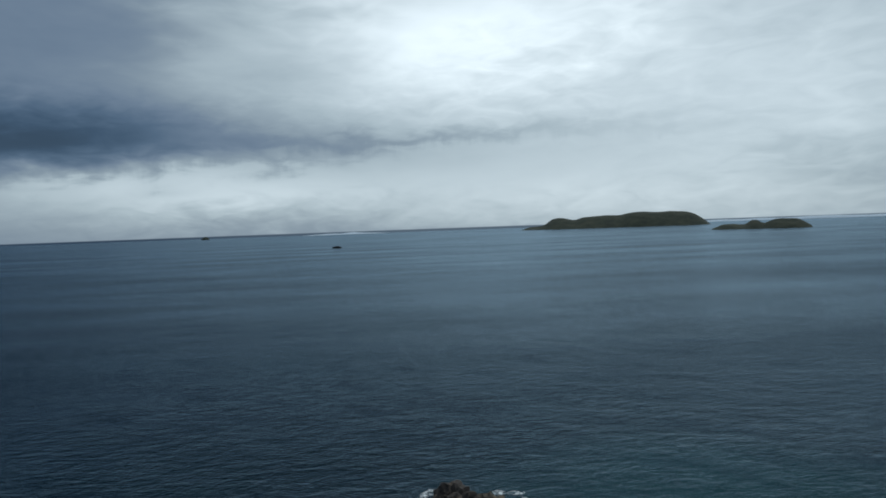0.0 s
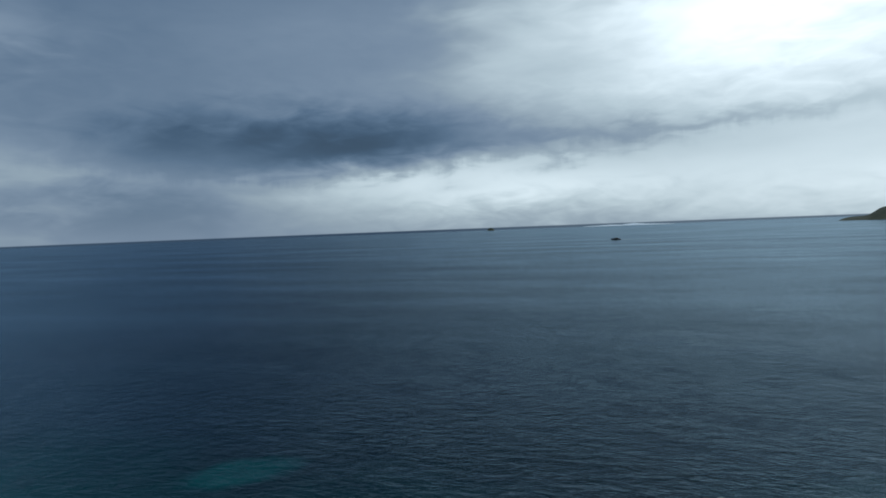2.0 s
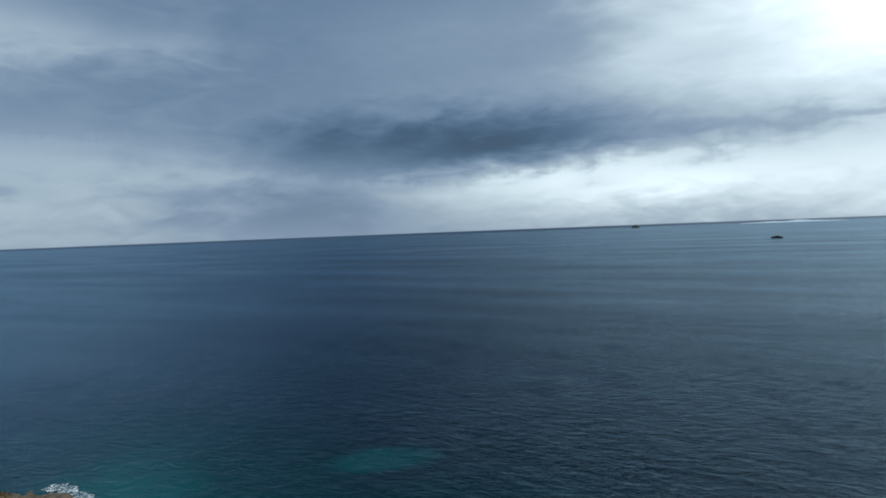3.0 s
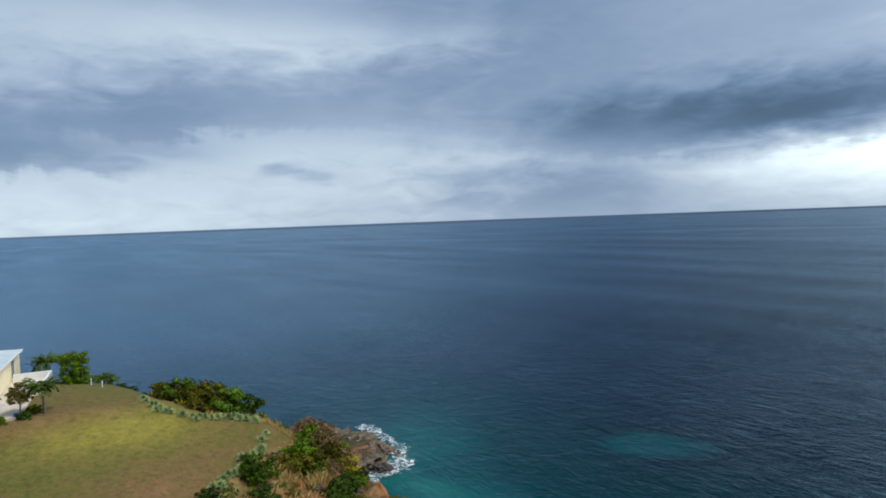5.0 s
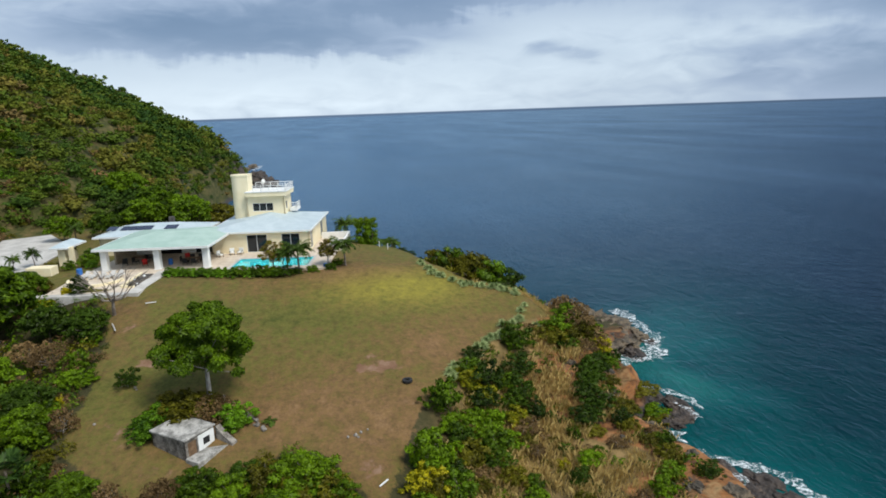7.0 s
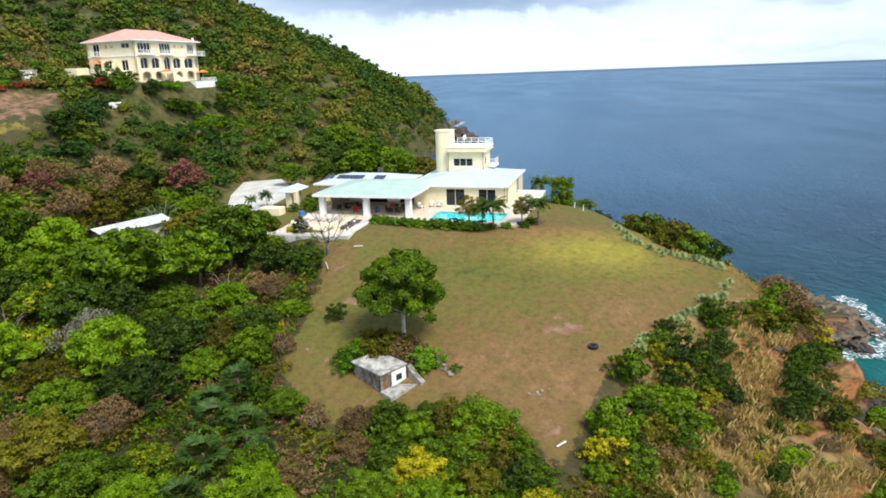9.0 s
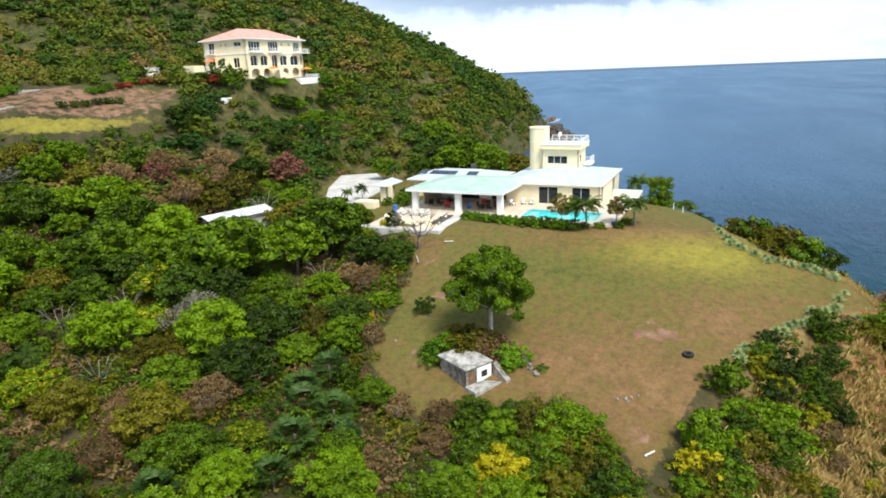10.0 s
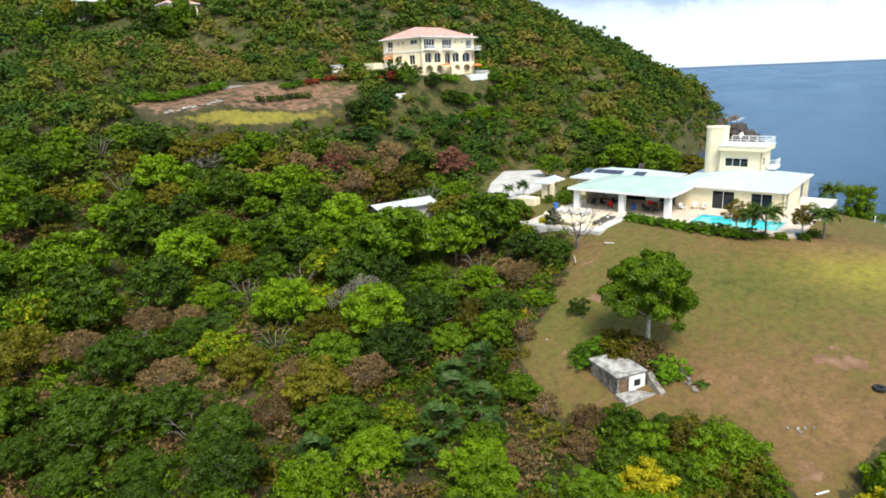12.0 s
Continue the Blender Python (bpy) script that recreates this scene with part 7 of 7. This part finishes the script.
def slope_scrub():
    """Low tangled scrub between the shrubs of the cliff slope."""
    protos = []
    for q in range(4):
        c, rad = crown_lobes(rb, 1.0, 0.9, 0.0, 5)
        protos.append(leaf_quads(rb, c, rad, 130, 0.15, wide=0.45, dense=False))
    vs, fs, idx, total = [], [], [], 0
    for x, y, z, c, l, clear in surveyed(scatter(5000, 36, 88, 50, 92, 1.25, 57)):
        if l > -0.4 or c < 5 or x < -76 or rb.rand() > 0.25 + 0.75 * max(0.0, min(1.0, (l + 14) / 8)):
            continue
        v, f = protos[rb.randint(4)]
        s = rb.uniform(0.6, 1.3)
        vs.append(v * s * np.array([1, 1, rb.uniform(0.6, 1.1)]) + np.array([x, y, z - 0.15]))
        fs.append(f + total)
        total += len(v)
        idx.append(np.full(len(f), rb.choice(5, p=[0.28, 0.14, 0.28, 0.18, 0.12])))
    me = mesh_of("scrub", np.concatenate(vs), np.concatenate(fs), [LEAF[q] for q in ("mid", "dark", "olive", "dry", "bright")], False, np.concatenate(idx))
    tagged(new("scrub", me), "low tangled green and brown scrub on the cliff slope", "scrub", kind="stuff")


slope_scrub()


# ================= small things =================
def ring(r0, r1, h, n=20):
    """A tyre lying flat."""
    bm = bmesh.new()
    prof = [(r1, 0), (r1 + 0.03, h * 0.5), (r1, h), (r0, h), (r0 - 0.02, h * 0.5), (r0, 0)]
    loops = [[bm.verts.new((r * math.cos(t), r * math.sin(t), z)) for r, z in prof] for t in [2 * math.pi * i / n for i in range(n)]]
    for i in range(n):
        a, b = loops[i], loops[(i + 1) % n]
        for j in range(6):
            bm.faces.new((a[j], a[(j + 1) % 6], b[(j + 1) % 6], b[j]))
    return bm


lay("tyre", -57.7, 8.9, ring(0.25, 0.5, 0.26), BLACK, "black rubber tyre lying on the lawn", "tyre", 0.0)
r6 = np.random.RandomState(66)
# rubble wall running from the tree towards the lawn
for i in range(26):
    u = i / 25
    x, y = (-58.8 + 5.0 * u, -8.9 + 4.4 * u) if i < 21 else (-54.6 + 1.2 * (i - 20) / 5, -5.9 + 1.4 * (i - 20) / 5)
    s = r6.uniform(0.18, 0.34)
    lay("stone", x + r6.normal() * 0.1, y + r6.normal() * 0.1, crag(r6, s, s * 0.85, s * 0.75, 2), OLD_STONE, "grey stone of the tumbled garden wall", "stone", 0.08, r6.uniform(0, 360), "tumbled garden wall")
for x, y, s in ((-51.1, 3.1, 0.26), (-51.4, 3.6, 0.2), (-51.0, 2.4, 0.2), (-50.8, 3.3, 0.18), (-51.6, 4.2, 0.16), (-57.3, -19.4, 0.2), (-62.2, -17.0, 0.22), (-61.8, -16.8, 0.16)):
    lay("stone", x, y, crag(r6, s, s * 0.8, s * 0.7, 2), OLD_STONE, "pale loose stone on the grass", "stone", 0.05, 0, "loose stones on the lawn")
bm = bmesh.new()
box(bm, -0.55, 0.55, -0.06, 0.06, 0.0, 0.1, 0.015)
lay("plank", -45.1, 4.7, bm, WHITE, "short white plank lying on the ground", "plank", 0.05, 135)
bm = bmesh.new()
bmesh.ops.create_cone(bm, cap_ends=True, segments=10, radius1=0.08, radius2=0.08, depth=3.6, matrix=pose(0, 0, 0.1, 0, 90, 0))
lay("pipe", -74.6, -21.7, bm, CONCRETE, "grey pipe lying at the edge of the lawn", "pipe", 0.0, 20)
bm = bmesh.new()
box(bm, -0.6, 0.6, -0.05, 0.05, 0.0, 0.08, 0.01)
lay("plank", -79.5, -18.6, bm, WHITE, "white board lying on the grass", "plank", 0.02, 100)
FERN = make_palm("fern_palm", 81, 0.25, 1.0, 14, "small bright green fern palm by the garden wall", "", "palm")
place(FERN, -54.4, -4.2, 1.0, 0.3)
# two marker posts on the brow
for x, y in ((-99.5, 11.8), (-96.8, 12.8)):
    bm = bmesh.new()
    box(bm, -0.05, 0.05, -0.05, 0.05, -0.2, 0.9, 0.01)
    lay("post", x, y, bm, WHITE, "white marker post on the brow of the lawn", "post", 0, 0, "marker posts")


# porch furniture
def make_chair(mat, label, group):
    c = thing("lounge_chair", Matrix(), label, "chair", group)
    boxed("seat", (-0.35, 0.35, -0.35, 0.4, 0.32, 0.46), mat, c, 0.04)
    boxed("backrest", (-0.35, 0.35, 0.3, 0.42, 0.46, 0.98), mat, c, 0.03)
    for x in (-0.31, 0.31):
        boxed("armrest", (x - 0.04, x + 0.04, -0.35, 0.35, 0.56, 0.61), BLACK, c, 0.01)
        for y in (-0.3, 0.34):
            boxed("leg", (x - 0.03, x + 0.03, y - 0.03, y + 0.03, 0.0, 0.6), BLACK, c)
    return c


def make_table(label, group):
    t = thing("dining_table", Matrix(), label, "table", group)
    boxed("tabletop", (-1.0, 1.0, -0.5, 0.5, 0.7, 0.75), WOOD_BROWN, t, 0.01)
    for x in (-0.9, 0.9):
        for y in (-0.42, 0.42):
            boxed("leg", (x - 0.04, x + 0.04, y - 0.04, y + 0.04, 0.0, 0.7), WOOD_BROWN, t)
    return t


def make_lounger():
    s = thing("sun_lounger", Matrix(), "white sun lounger with a grey pad on the patio", "lounger", "patio loungers")
    boxed("frame", (-0.33, 0.33, -0.95, 0.95, 0.3, 0.36), WHITE, s, 0.01)
    boxed("mattress", (-0.31, 0.31, -0.93, 0.35, 0.364, 0.43), CONCRETE, s, 0.02)
    bm = bmesh.new()
    box(bm, -0.31, 0.31, 0, 0.65, 0, 0.07, 0.02, pose(0, 0.35, 0.37, 40, 0, 0))
    part("backrest", bm, CONCRETE, s)
    for x in (-0.28, 0.28):
        for y in (-0.85, 0.8):
            boxed("leg", (x - 0.03, x + 0.03, y - 0.03, y + 0.03, 0, 0.3), WHITE, s)
    return s


RC = make_chair(RED, "red-cushioned lounge chair on the porch", "porch chairs")
DC = make_chair(BLACK, "dark wicker chair on the porch", "porch chairs")
WC = make_chair(WHITE, "white terrace chair by the house wall", "terrace chairs")
TB = make_table("dark dining table on the porch", "porch tables")
SL = make_lounger()
for o, lx, ly, a in ((RC, -22.4, -6.6, 30), (RC, -21.2, -4.6, 200), (DC, -24.4, -5.0, 80), (DC, -25.6, -5.8, 20), (DC, -23.4, -3.0, 160), (DC, -17.4, -5.4, 90), (DC, -14.6, -5.4, 270), (DC, -16.6, -6.6, 180), (DC, -15.4, -6.6, 180), (DC, -16.6, -4.2, 0), (DC, -15.4, -4.2, 0), (RC, -17.4, -3.4, 40),
                     (WC, -11.6, -1.2, 20), (WC, -10.4, -1.1, -10), (WC, -13.0, -2.6, 60)):
    copy_thing(o, HOUSE @ pose(lx, ly, 0.004, 0, 0, a))
for lx, ly in ((-16.0, -5.4), (-24.5, -3.6)):
    copy_thing(TB, HOUSE @ pose(lx, ly, 0.004))
for i in range(5):
    copy_thing(SL, HOUSE @ pose(-28.0 + i * 1.15, -12.2, -0.092, 1.72, 0, 8 * (i % 3) - 8))
retire(RC, DC, WC, TB, SL)


def drum(name, lx, ly, r, h, mat, label, z=0.004):
    bm = bmesh.new()
    bmesh.ops.create_cone(bm, cap_ends=True, segments=16, radius1=r, radius2=r * 0.92, depth=h, matrix=pose(0, 0, h / 2))
    me = bpy.data.meshes.new(name)
    bm.to_mesh(me)
    bm.free()
    me.materials.append(mat)
    ob = new(name, me)
    ob.matrix_world = HOUSE @ pose(lx, ly, z)
    return tagged(ob, label, "barrel")


drum("blue_bin", -19.0, -6.0, 0.32, 0.85, BLUE, "blue plastic bin on the porch")
drum("blue_bin", -29.8, -10.2, 0.4, 0.9, BLUE, "blue plastic tub beside the porch", -0.1)
drum("blue_ball", 4.0, -10.9, 0.3, 0.4, BLUE, "blue pool float on the terrace", 0.004)
for i in range(7):
    s = r6.uniform(0.16, 0.28)
    p = HOUSE @ Vector((-20.0 + r6.uniform(-.6, .6), -17.0 + i * 0.85, -0.10 + 0.026 * i))
    ob = lay("stone", p.x, p.y, crag(r6, s, s, s * 0.8, 2), (BLACK, WHITE)[i % 2], "black or white stone in the planting bed", "stone", 0, 0, "stones in the planting bed")
    ob.location.z = p.z + 0.08
retire(BIG, *SHRUB.values(), *THICKET.values(), PALM, OLEANDER, BARE, FERN)

retire(*WOOD.values(), *FINE.values())
